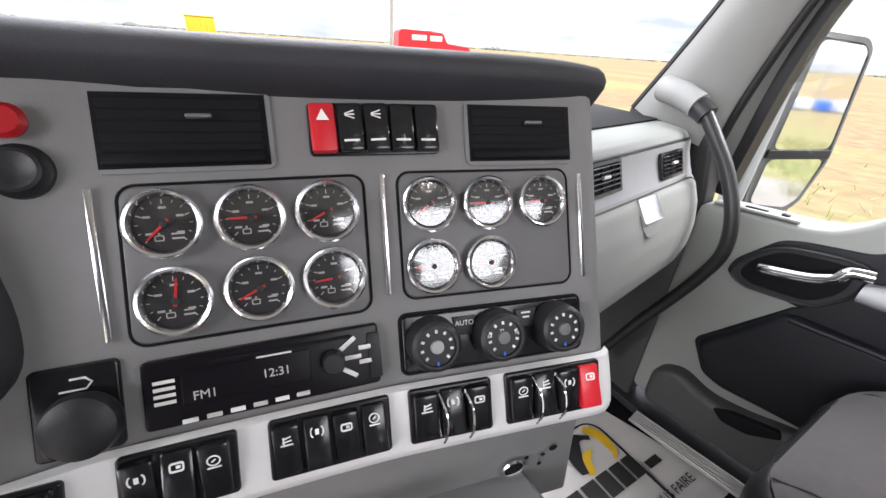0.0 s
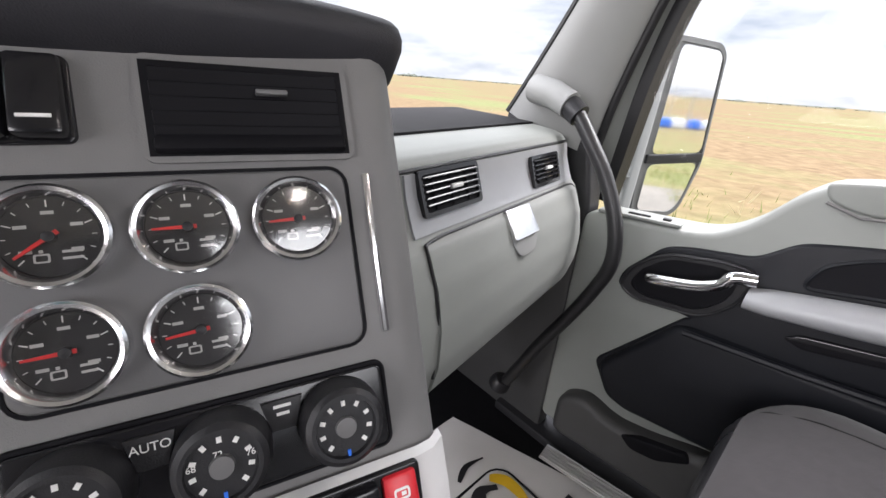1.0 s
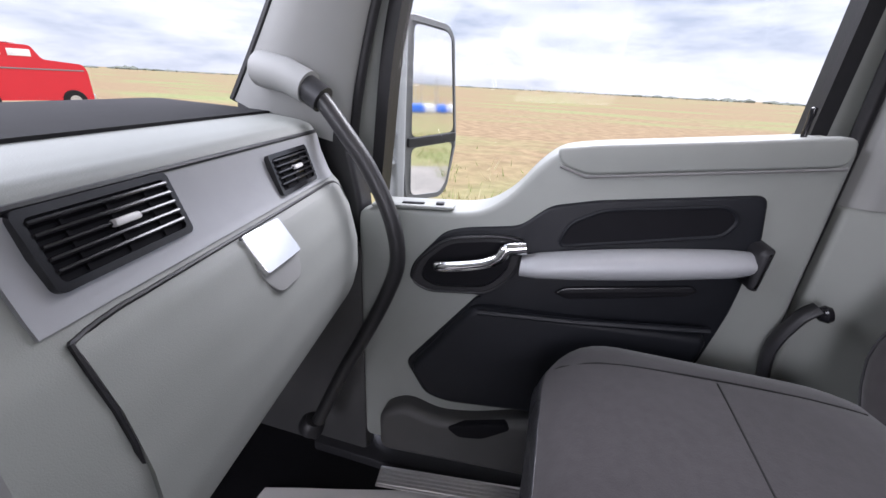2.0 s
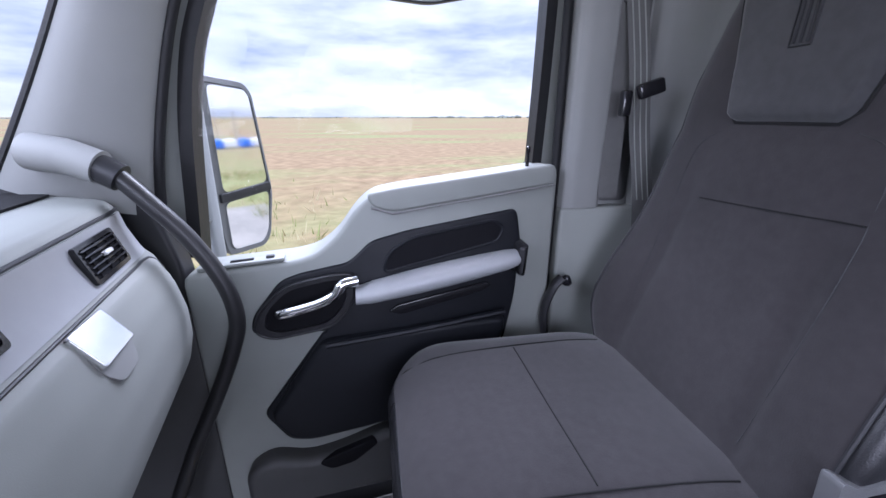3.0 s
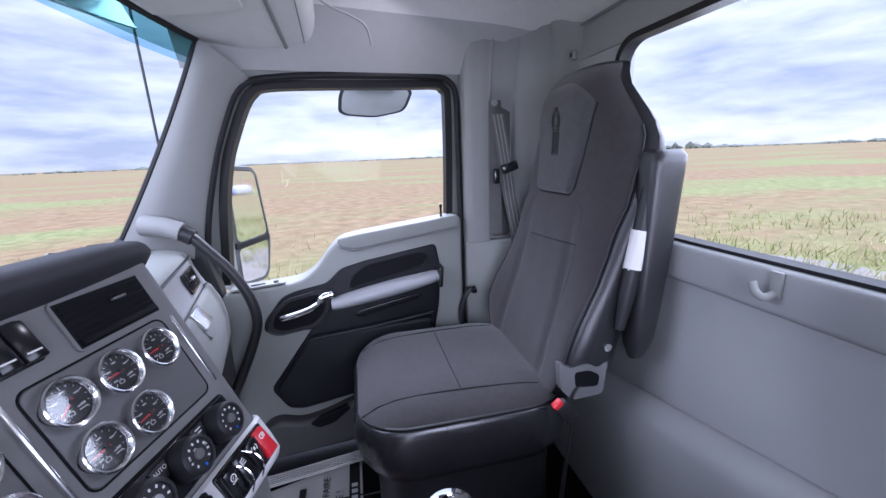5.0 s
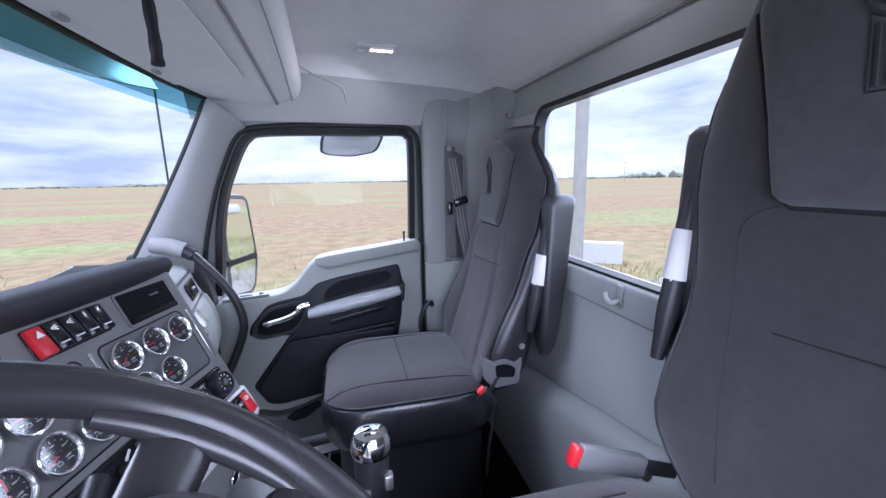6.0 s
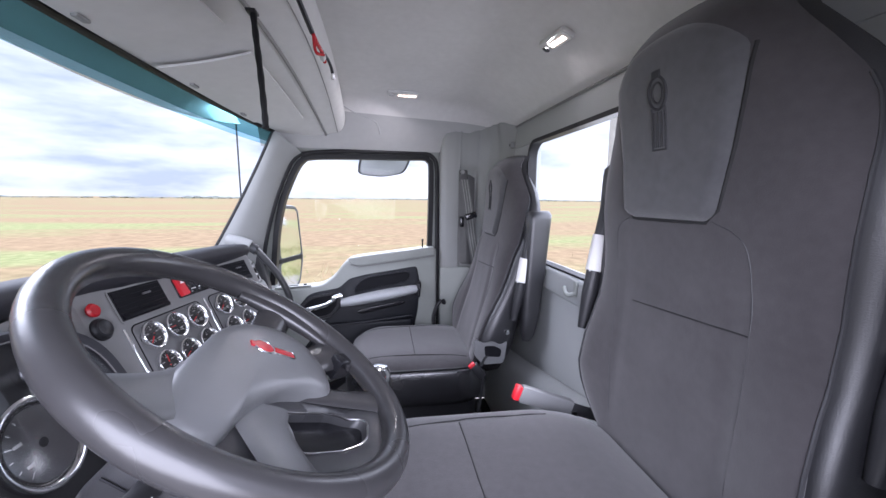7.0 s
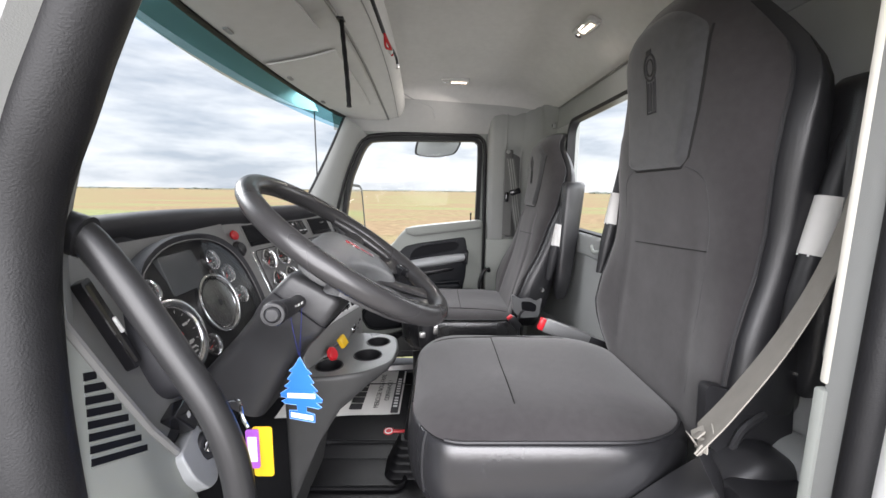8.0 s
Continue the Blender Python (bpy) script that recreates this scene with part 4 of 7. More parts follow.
PROFILE = [(0.34, 0.880), (0.16, 0.874), (0.105, 0.870), (0.06, 0.866), (0.03, 0.862), (0.012, 0.857), (0.004, 0.850), (0.000, 0.842), (-0.006, 0.815), (-0.020, 0.782), (-0.026, 0.772), (-0.032, 0.766), (-0.042, 0.757), (-0.062, 0.715), (-0.073, 0.665), (-0.073, 0.61), (-0.060, 0.56), (-0.030, 0.515), (0.02, 0.475), (0.10, 0.45), (0.24, 0.44)]


def dash_p(x, k):
    """Point of the passenger dash at profile position k (0 to 20)."""
    i = min(int(k), len(PROFILE) - 2)
    t = k - i
    dy, z = mix(PROFILE[i][0], PROFILE[i + 1][0], t), mix(PROFILE[i][1], PROFILE[i + 1][1], t)
    e = max(0.0, (x - 0.70) / 0.12)
    return Vector((x, dash_base(x) + dy + 0.05 * e * e, z - 0.012 * e * e))


DASH = thing("dashboard", "grey moulded dashboard with a glove box and air vents", "dashboard", kind="structure")
part("passenger_dash", sheet(lambda s, t: dash_p(mix(0.15, 0.815, s), t * 20), 26, 60, 0.012, -1), LIGHT, DASH, "light grey passenger side moulding", angle=50)
# end cheek of the dash by the door
cheek = [dash_p(0.815, k) for k in range(2, 20)]
bm = rings([[p.copy() for p in cheek], [p + Vector((0.03, 0.012, -0.004)) for p in cheek]], True, True)
part("end_cheek", bm, LIGHT, DASH)
# black defroster strip along the top
part("defroster_strip", sheet(lambda s, t: dash_p(mix(0.16, 0.78, s), mix(2.3, 0.02, t)) + Vector((0, 0, 0.003 * (1 - t) + 0.001)), 20, 3, 0.005, 1), MATTE, DASH, "black defroster strip")
# shadow gaps: above the vent band and round the glove box lid
part("band_gap", tube([dash_p(mix(0.235, 0.755, i / 30), 6.6) + Vector((0, -0.001, 0)) for i in range(31)], 0.0028, 6), BLACK, DASH)
part("band", sheet(lambda s, t: dash_p(mix(0.243, 0.745, s), mix(7.0, 10.0, t)) + Vector((0, -0.004, 0)), 26, 6, 0.006, -1), ARM, DASH, "satin grey vent band")
lid_gap = [dash_p(0.2525, 15.5), dash_p(0.2525, 13.5), dash_p(0.2525, 12.0), dash_p(0.258, 11.3)] + [dash_p(mix(0.29, 0.70, i / 16), 11.0) for i in range(17)] + [dash_p(0.725, 11.5), dash_p(0.735, 12.5), dash_p(0.735, 14.5), dash_p(0.72, 16)]
part("glovebox_gap", tube([p + Vector((0, -0.0015, 0)) for p in spline(lid_gap, 3)], 0.0022, 6), BLACK, DASH)
lid = part("glovebox_lid", sheet(lambda s, t: dash_p(mix(0.2545, 0.7315, s), mix(11.15, 16.4, t)) + Vector((0, -0.004, -0.001)), 24, 20, 0.006, -1), LIGHT, DASH, angle=50)
# latch
lm = basis(dash_p(0.476, 12.42) + Vector((0, -0.0045, 0)), (1, 0.16, -0.02), (0.16, -0.90, 0.42))
part("latch_cup", slab(rounded([(-0.040, 0.004), (-0.040, -0.026), (-0.024, -0.047), (0.024, -0.047), (0.040, -0.026), (0.040, 0.004)], 0.010, 4), -0.004, 0.0012, 0.001, lambda u, v, w: lm @ Vector((u, v, w))), PILLAR, lid, "shallow finger cup")
lq = lm @ pose(0, 0.006, 0.0022, -9, 0, 0)
part("latch", slab(rrect(0.078, 0.050, 0.004), -0.003, 0.003, 0.0012, lambda u, v, w: lq @ Vector((u, v, w))), BEZEL, lid, "bright silver glove box latch")


def air_vent(w, h, m, parent, slats, name="air_vent"):
    """Louvred vent: frame, dark duct, slats and a bright thumb tab."""
    v = part(name, frame_ring(rrect(w, h, 0.006), rrect(w - 0.012, h - 0.012, 0.004), -0.012, 0.006, lambda a, b, c: m @ Vector((a, b, c))), GLOSS, parent)
    part("duct", box(w - 0.008, h - 0.008, 0.004, 0, m @ pose(0, 0, -0.0005)), SHADE, v)
    for i in range(slats):
        y = -h / 2 + 0.008 + (h - 0.016) * (i + 0.5) / slats
        part("slat", box(w - 0.012, 0.0035, 0.016, 0.001, m @ pose(0, y, 0.001, -22, 0, 0), 1), GLOSS, v)
    for i in range(3):
        part("vane", box(0.0025, h - 0.014, 0.006, 0, m @ pose((i - 1) * w * 0.28, 0, 0.001)), SHADE, v)
    part("tab", box(0.024, 0.006, 0.008, 0.002, m @ pose(0.004, 0.002, 0.008)), SILVER, v, "bright thumb tab")
    return v


air_vent(0.128, 0.058, basis(dash_p(0.325, 7.95) + Vector((0, -0.0055, 0)), (1, 0.18, 0), (0.17, -0.93, 0.31)), DASH, 5)
air_vent(0.114, 0.056, basis(dash_p(0.609, 8.30) + Vector((0, -0.0055, 0)), (1, 0.18, 0), (0.17, -0.93, 0.31)), DASH, 5)

# ---- centre stack ----
SC, SU = Vector((-0.0422, 0.3396, 0.8624)), Vector((0.9645, -0.2641, 0)).normalized()
SV = Vector((0.114, 0.4163, 0.9020)).normalized()
SN = SU.cross(SV).normalized()


def bend(u):
    return 0.2 * u * u if u < 0 else 0.0


def stk(u, v, w=0.0):
    return SC + SU * u + SV * (v + 0.035 * min(0.0, u + 0.05)) + SN * (w + bend(u))


def stk_m(u, v, w=0.0):
    """Pose on the stack's face: x along it, y up it, z out of it."""
    slope = 0.4 * u if u < 0 else 0.0
    return basis(stk(u, v, w), SU + SN * slope + SV * (0.035 if u < -0.05 else 0.0), SN - SU * slope)


STACK = thing("centre_stack", "dark grey centre stack with gauges radio and switches", "dashboard", kind="structure")
sec = [(mix(-0.385, 0.186, i / 28), 0.0) for i in range(29)] + [(0.186 + 0.028 * math.sin(radians(a)), -0.028 + 0.028 * math.cos(radians(a))) for a in (18, 36, 54, 72, 90)] + [(0.221, -0.08), (0.236, -0.15), (0.252, -0.24)]


def stack_surface(s, t):
    k = s * (len(sec) - 1)
    i = min(int(k), len(sec) - 2)
    u, w = mix(sec[i][0], sec[i + 1][0], k - i), mix(sec[i][1], sec[i + 1][1], k - i)
    v = mix(-0.215, 0.112, t)
    return stk(u, v, w)


part("face", sheet(stack_surface, 72, 16, 0.01, 1), DARK, STACK, "dark grey panel face", angle=50)
for nm, cu, cv, w, h in (("gauge_panel", -0.1695, -0.0475, 0.200, 0.133), ("gauge_panel", 0.064, -0.0440, 0.194, 0.128)):
    part(nm, slab([(cu + a, cv + b) for a, b in rrect(w, h, 0.012, 5)], -0.004, 0.0018, 0.0015, stk), PANEL, STACK)
    part("panel_groove", tube([stk(cu + a, cv + b, 0.0004) for a, b in rrect(w + 0.003, h + 0.003, 0.013, 5)], 0.0014, 5, True), SHADE, STACK)




def gauge(m, r, needle, parent, seed=0, rows=2, lens=True):
    """Round instrument: chrome bezel, black dial, ticks, figures as bars, red needle and glass."""
    rng = random.Random(seed)
    rim, m = m, m @ pose(0, 0, 0.0035)
    f = lambda u, v, w: m @ Vector((u, v, w))
    g = part("gauge", lathe([(r * 0.97, -0.004), (r * 0.985, 0.004), (r, 0.0085), (r * 0.985, 0.0115), (r * 0.93, 0.0130), (r * 0.86, 0.0122), (r * 0.79, 0.0085), (r * 0.762, 0.0050), (r * 0.755, -0.004)], 40, rim), BEZEL, parent, "round gauge in a chrome bezel")
    part("dial", lathe([(r * 0.775, 0.0), (r * 0.76, 0.0022), (0.0005, 0.0022)], 32, m), GFACE, g)
    bm = bmesh.new()
    for i in range(13):
        a = radians(225 - i * 270 / 12)
        ln, wd = (0.13, 0.022) if i % 3 == 0 else (0.08, 0.014)
        q = m @ pose(0, 0, 0.0026, 0, 0, math.degrees(a)) @ pose(r * (0.70 - ln / 2), 0, 0)
        box(r * ln, r * wd, 0.0003, 0, q, 1, bm)
    tagged(part("ticks", bm, WHITE, g), kind="stuff")
    bm = bmesh.new()
    for i in range(5):
        a = radians(215 - i * 250 / 4)
        box(r * 0.19, r * 0.065, 0.0003, 0, m @ pose(r * 0.46 * math.cos(a), r * 0.46 * math.sin(a), 0.0026), 1, bm)
    for k in range(rows):
        box(r * rng.uniform(0.22, 0.34), r * 0.05, 0.0003, 0, m @ pose(r * 0.30, -r * (0.30 + 0.13 * k), 0.0026), 1, bm)
    tagged(part("figures", bm, PALE, g), kind="stuff")
    bm = bmesh.new()
    frame_ring([(a - r * 0.16, b - r * 0.40) for a, b in rrect(r * 0.24, r * 0.17, r * 0.03, 2)], [(a - r * 0.16, b - r * 0.40) for a, b in rrect(r * 0.18, r * 0.11, r * 0.02, 2)], 0.0022, 0.0028, f, bm)
    box(r * 0.06, r * 0.06, 0.0004, 0, m @ pose(-r * 0.16, -r * 0.27, 0.0026), 1, bm)
    tagged(part("symbol", bm, PALE, g), kind="stuff")
    q = m @ pose(0, 0, 0.0042, 0, 0, needle)
    part("needle", slab([(-r * 0.16, r * 0.045), (-r * 0.16, -r * 0.045), (r * 0.64, -r * 0.022), (r * 0.64, r * 0.022)], -0.0006, 0.0006, 0, lambda u, v, w: q @ Vector((u, v, w))), NEEDLE, g, "red needle")
    part("hub", lathe([(r * 0.11, 0.0022), (r * 0.10, 0.006), (0.0005, 0.0065)], 16, m), BLACK, g)
    if lens:
        p = part("lens", lathe([(r * 0.775, 0.0050), (r * 0.4, 0.0056), (0.0005, 0.0058)], 24, m, None, False), DIALGLASS, g)
        p.visible_shadow = False
    return g


for i, (u, v, a) in enumerate(((-0.2374, -0.0136, 225), (-0.1708, -0.0138, 178), (-0.1042, -0.0134, 205), (-0.2344, -0.0794, 82), (-0.1682, -0.0781, 205), (-0.1019, -0.0774, 185), (-0.0033, -0.0129, 215), (0.0607, -0.0138, 180), (0.1246, -0.0145, 182), (-0.0032, -0.0765, 182), (0.0602, -0.0775, 185))):
    gauge(stk_m(u, v, 0.002), 0.0298 if u < -0.06 else 0.0288, a, STACK, i)
for u, v0, v1 in ((-0.2864, -0.107, 0.0195), (-0.0500, -0.1023, 0.0199), (0.1768, -0.1045, 0.0158)):
    part("chrome_strip", box(0.0056, v1 - v0, 0.005, 0.0012, stk_m(u, (v0 + v1) / 2, 0.002)), BEZEL, STACK, "thin chrome strip")


def stack_vent(u, v, w, h):
    m = stk_m(u, v)
    f = lambda a, b, c: m @ Vector((a, b, c))
    fr = part("air_vent", frame_ring(rrect(w + 0.008, h + 0.008, 0.008), rrect(w - 0.004, h - 0.004, 0.006), -0.014, 0.003, f), DARK, STACK)
    part("duct", box(w, h, 0.004, 0, m @ pose(0, 0, 0.0012)), SHADE, fr)
    for i in range(5):
        part("slat", box(w - 0.008, 0.0022, 0.010, 0.0006, m @ pose(0, -h * 0.26 + h * 0.70 * i / 4.6, 0.003, -75, 0, 0), 1), SHADE, fr)
    part("lower_flap", box(w - 0.006, h * 0.2, 0.008, 0.003, m @ pose(0, -h * 0.38, 0.004, -20)), SHADE, fr)
    part("tab", box(0.020, 0.0035, 0.006, 0.0012, m @ pose(0.012, h * 0.16, 0.010)), HUB, fr, "small grey thumb tab")
    return fr


stack_vent(-0.2165, 0.0655, 0.130, 0.063)
stack_vent(0.1065, 0.0612, 0.122, 0.060)


SYMBOLS = 0


def rocker(m, w, h, material, parent, kind=0, tilt=-6):
    """Rocker switch: cap, with a printed symbol or a light bar."""
    q = m @ pose(0, 0, 0, tilt, 0, 0)
    s = part("rocker_switch", box(w, h, 0.012, 0.003, q), material, parent)
    bm = bmesh.new()
    if kind == 1:
        global SYMBOLS
        SYMBOLS += 1
        v = SYMBOLS % 4
        at = lambda a, b, c: q @ Vector((a, b + h * 0.22, c))
        if v == 0:
            tube([at(w * 0.20 * math.cos(a), h * 0.09 * math.sin(a), 0.0062) for a in [2 * math.pi * j / 14 for j in range(14)]], 0.0007, 5, True, bm)
            box(w * 0.16, 0.0012, 0.0005, 0, q @ pose(0, h * 0.22, 0.0062, 0, 0, 35), 1, bm)
            box(w * 0.44, 0.0013, 0.0005, 0, q @ pose(0, h * 0.09, 0.0062), 1, bm)
        elif v == 1:
            for k in range(3):
                box(w * (0.46 - 0.1 * k), 0.0014, 0.0005, 0, q @ pose(w * 0.02 * k, h * (0.15 + 0.07 * k), 0.0062, 0, 0, 8 * k), 1, bm)
            box(0.0014, h * 0.18, 0.0005, 0, q @ pose(-w * 0.1, h * 0.22, 0.0062), 1, bm)
        elif v == 2:
            for sgn in (-1, 1):
                tube([at(sgn * w * (0.14 + 0.10 * math.cos(a)), h * 0.09 * math.sin(a), 0.0062) for a in [radians(-80 + 160 * j / 8) for j in range(9)]], 0.0007, 5, False, bm)
            box(w * 0.14, 0.005, 0.0005, 0, q @ pose(0, h * 0.22, 0.0062), 1, bm)
        else:
            frame_ring(rrect(w * 0.46, h * 0.17, 0.002, 2), rrect(w * 0.34, h * 0.10, 0.001, 2), 0.006, 0.0065, at, bm)
            box(w * 0.14, 0.0025, 0.0005, 0, q @ pose(w * 0.05, h * 0.22, 0.0062), 1, bm)
    elif kind == 2:
        box(w * 0.62, 0.002, 0.001, 0, q @ pose(0, -h * 0.30, 0.0062), 1, bm)
        for k in range(3):
            box(w * 0.40, 0.0011, 0.0004, 0, q @ pose(0, h * (0.19 + 0.05 * k), 0.0062, 0, 0, -20 + 20 * k), 1, bm)
    elif kind == 3:
        box(w * 0.62, 0.002, 0.001, 0, q @ pose(0, -h * 0.30, 0.0062), 1, bm)
    if kind:
        tagged(part("symbol", bm, WHITE, s), kind="stuff")
    else:
        bm.free()
    return s


# upper switch bank with the red hazard switch
bank = part("switch_bank", slab([(-0.052 + a, 0.0652 + b) for a, b in rrect(0.129, 0.051, 0.005)], -0.004, 0.0025, 0.0015, stk), GLOSS, STACK)
for i in range(5):
    rocker(stk_m(-0.1026 + 0.0253 * i, 0.0652, 0.0055), 0.0235, 0.047, RED if i == 0 else GLOSS, STACK, (0, 2, 2, 3, 3)[i])
tri = slab([(-0.006, -0.005), (0.006, -0.005), (0, 0.0055)], 0, 0.0008, 0, lambda u, v, w: stk_m(-0.1026, 0.0762, 0.0125) @ Vector((u, v, w)))
part("hazard_triangle", tri, WHITE, bank)

# radio
radio = thing("car_radio", "black car radio with a dim display and small buttons", "radio")
part("body", slab([(-0.165 + a, -0.1585 + b) for a, b in rrect(0.200, 0.060, 0.004)], -0.006, 0.006, 0.002, stk), RADIO, radio)
part("display", slab([(-0.183 + a, -0.1565 + b) for a, b in rrect(0.105, 0.030, 0.002)], 0.005, 0.0092, 0.0005, stk), RADIO, radio, "dark display")
part("slot", box(0.125, 0.003, 0.002, 0, stk_m(-0.1540, -0.1365, 0.0085)), SHADE, radio)
part("knob", lathe([(0.0105, 0.0), (0.0105, 0.012), (0.009, 0.014), (0.0005, 0.0145)], 24, stk_m(-0.1090, -0.157, 0.0082)), BLACK, radio)
for i in range(6):
    part("preset_button", box(0.012, 0.004, 0.002, 0.0006, stk_m(-0.2310 + 0.0185 * i, -0.1845 + 0.0004 * i, 0.0092)), PALE if i % 2 else WHITE, radio)
for du, dv, rz, w in ((0.014, 0.014, 35, 0.018), (0.018, 0.0, 0, 0.017), (0.014, -0.014, -35, 0.018), (0.030, 0.008, 0, 0.012), (0.030, -0.006, 0, 0.012)):
    part("button", box(w, 0.0045, 0.002, 0.0008, stk_m(-0.1090 + du, -0.157 + dv, 0.0092) @ pose(0, 0, 0, 0, 0, rz)), SILVER, radio)
for i in range(4):
    part("label_bar", box(0.016, 0.003, 0.0006, 0, stk_m(-0.2480, -0.147 - 0.006 * i, 0.0088)), WHITE, radio)
part("usb_door", box(0.012, 0.045, 0.002, 0.001, stk_m(-0.0695, -0.159, 0.008)), BLACK, radio)
part("maker_bar", box(0.030, 0.003, 0.0006, 0, stk_m(-0.1610, -0.1415, 0.0090)), SILVER, radio)
text("clock_digits", "12:31", 0.011, stk_m(-0.1600, -0.157, 0.0098), PALE, radio)
text("display_word", "FM1", 0.011, stk_m(-0.2180, -0.164, 0.0098), PALE, radio)

# climate controls
hv = part("climate_panel", slab([(0.0645 + a, -0.1565 + b) for a, b in rrect(0.209, 0.0595, 0.006)], -0.004, 0.004, 0.002, stk), GLOSS, STACK, "black climate control panel")
part("panel_edge", tube([stk(0.0645 + a, -0.1565 + b, 0.001) for a, b in rrect(0.212, 0.0625, 0.007)], 0.0018, 6, True), SHADE, hv)
for i, u in enumerate((-0.0092, 0.0630, 0.1350)):
    m = stk_m(u, -0.1560, 0.004)
    k = part("rotary_knob", lathe([(0.0280, 0), (0.0275, 0.012), (0.0255, 0.022), (0.022, 0.025), (0.0195, 0.025), (0.019, 0.0215), (0.0005, 0.0215)], 36, m), BLACK, STACK, "black ridged rotary knob")
    bm = bmesh.new()
    for j in range(9):
        a = radians(225 - j * 270 / 8)
        box(0.0034, 0.0026, 0.0005, 0, m @ pose(0.0155 * math.cos(a), 0.0155 * math.sin(a), 0.0218, 0, 0, math.degrees(a)), 1, bm)
    tagged(part("markings", bm, WHITE, k), kind="stuff")
    part("cap", lathe([(0.007, 0.0215), (0.0065, 0.0245), (0.0005, 0.025)], 20, m), PANEL if i else ARM, k)
    part("pointer", box(0.002, 0.004, 0.001, 0, m @ pose(0.0, -0.017, 0.0225)), BLUE, k)
for i, (u, body) in enumerate(((0.0268, "AUTO"), (0.099, ""))):
    m = stk_m(u, -0.143, 0.004)
    b = part("push_button", slab([(-0.013, 0.010), (0.013, 0.010), (0.008, -0.010), (-0.008, -0.010)][::-1], 0, 0.003, 0.001, lambda a, c, w: m @ Vector((a, c, w))), BLACK, STACK)
    if body:
        text("word", body, 0.0075, m @ pose(0, 0.003, 0.0033), WHITE, b)
    else:
        bm = box(0.011, 0.002, 0.0004, 0, m @ pose(0, 0.006, 0.0033))
        box(0.008, 0.002, 0.0004, 0, m @ pose(0, 0.001, 0.0033), 1, bm)
        part("symbol", bm, WHITE, b)

for u, body in ((0.0475, "68"), (0.0615, "72"), (0.0785, "76")):
    text("figure", body, 0.0052, stk_m(u, -0.149 if body == "72" else -0.153, 0.0256), WHITE, hv)

# left-hand knob panel and column knobs
kp = part("knob_panel", slab([(-0.3085 + a, -0.1575 + b) for a, b in rrect(0.058, 0.074, 0.005)], -0.003, 0.004, 0.002, stk), GLOSS, STACK)
part("brake_knob", lathe([(0.010, 0), (0.010, 0.005), (0.024, 0.010), (0.0265, 0.018), (0.024, 0.026), (0.016, 0.030), (0.0005, 0.031)], 32, stk_m(-0.2995, -0.1645, 0.003)), BLACK, kp, "large black push-pull knob")
part("arrow", tube([stk(-0.318, -0.1405, 0.0045), stk(-0.301, -0.1405, 0.0045), stk(-0.297, -0.1355, 0.0045), stk(-0.301, -0.1315, 0.0045), stk(-0.311, -0.1315, 0.0045)], 0.0009, 5), WHITE, kp)
part("red_button", lathe([(0.009, 0), (0.012, 0.003), (0.0135, 0.008), (0.010, 0.012), (0.0005, 0.0125)], 20, stk_m(-0.331, 0.0715, 0.0)), DKRED, STACK, "small red push knob")
part("headlamp_knob", lathe([(0.0215, 0), (0.021, 0.004), (0.018, 0.006), (0.0165, 0.010), (0.014, 0.0115), (0.010, 0.0095), (0.0005, 0.009)], 24, stk_m(-0.328, 0.0345, 0.0)), BLACK, STACK, "black round headlamp knob")

# silver switch rail along the foot of the stack
rail_sec = [(-0.196, 0.004), (-0.200, 0.011), (-0.235, 0.013), (-0.262, 0.012), (-0.272, 0.004), (-0.276, -0.010), (-0.272, -0.03)]


def rail(s, t):
    u = mix(-0.41, 0.214, s)
    k = t * (len(rail_sec) - 1)
    i = min(int(k), len(rail_sec) - 2)
    v, w = mix(rail_sec[i][0], rail_sec[i + 1][0], k - i), mix(rail_sec[i][1], rail_sec[i + 1][1], k - i)
    e = max(0, (u - 0.190) / 0.024)
    drop = -0.010 * max(0, -u - 0.30) / 0.1
    return stk(u - 0.0, v + drop, w - 0.016 * e * e)


part("silver_rail", sheet(rail, 48, 18, 0.008, -1), SILVER, STACK, "satin silver switch rail")
for u0, u1, n, red in ((-0.400, -0.320, 1, 0), (-0.281, -0.199, 3, 0), (-0.168, -0.062, 4, 0), (-0.037, 0.047, 3, 0), (0.069, 0.182, 4, 1)):
    um = (u0 + u1) / 2
    dv = 0.0025 - 0.010 * max(0, -um - 0.30) / 0.1
    pn = part("switch_plate", slab([(um + a, -0.2305 + dv + b) for a, b in rrect(u1 - u0 + 0.006, 0.056, 0.004)], 0.006, 0.0155, 0.002, stk), GLOSS, STACK)
    w = (u1 - u0) / n
    for i in range(n):
        last = red and i == n - 1
        rocker(stk_m(u0 + w * (i + 0.5), -0.230 + dv, 0.017), w - 0.003, 0.048, RED if last else GLOSS, STACK, 1, -8 if i % 2 else 5)
        if (u0 > -0.05 and i and not last) or (u0 < 0 and u0 > -0.05 and i == n - 1):
            uu = u0 + w * i
            part("guard_wire", tube(spline([stk(uu, -0.207, 0.018), stk(uu + 0.004, -0.222, 0.031), stk(uu + 0.004, -0.243, 0.031), stk(uu + 0.003, -0.259, 0.018)], 5), 0.0013, 6), CHROME, pn, "bent wire switch guard")

# grey box under the rail, with a socket
bm = bmesh.new()
corners = [Vector((-0.29, 0.275, 0.638)), Vector((0.090, 0.186, 0.625)), Vector((0.126, 0.192, 0.43)), Vector((-0.29, 0.293, 0.43))]
back = [p + Vector((0.04, 0.25, 0)) for p in corners]
rings([corners, back], True, True, bm)
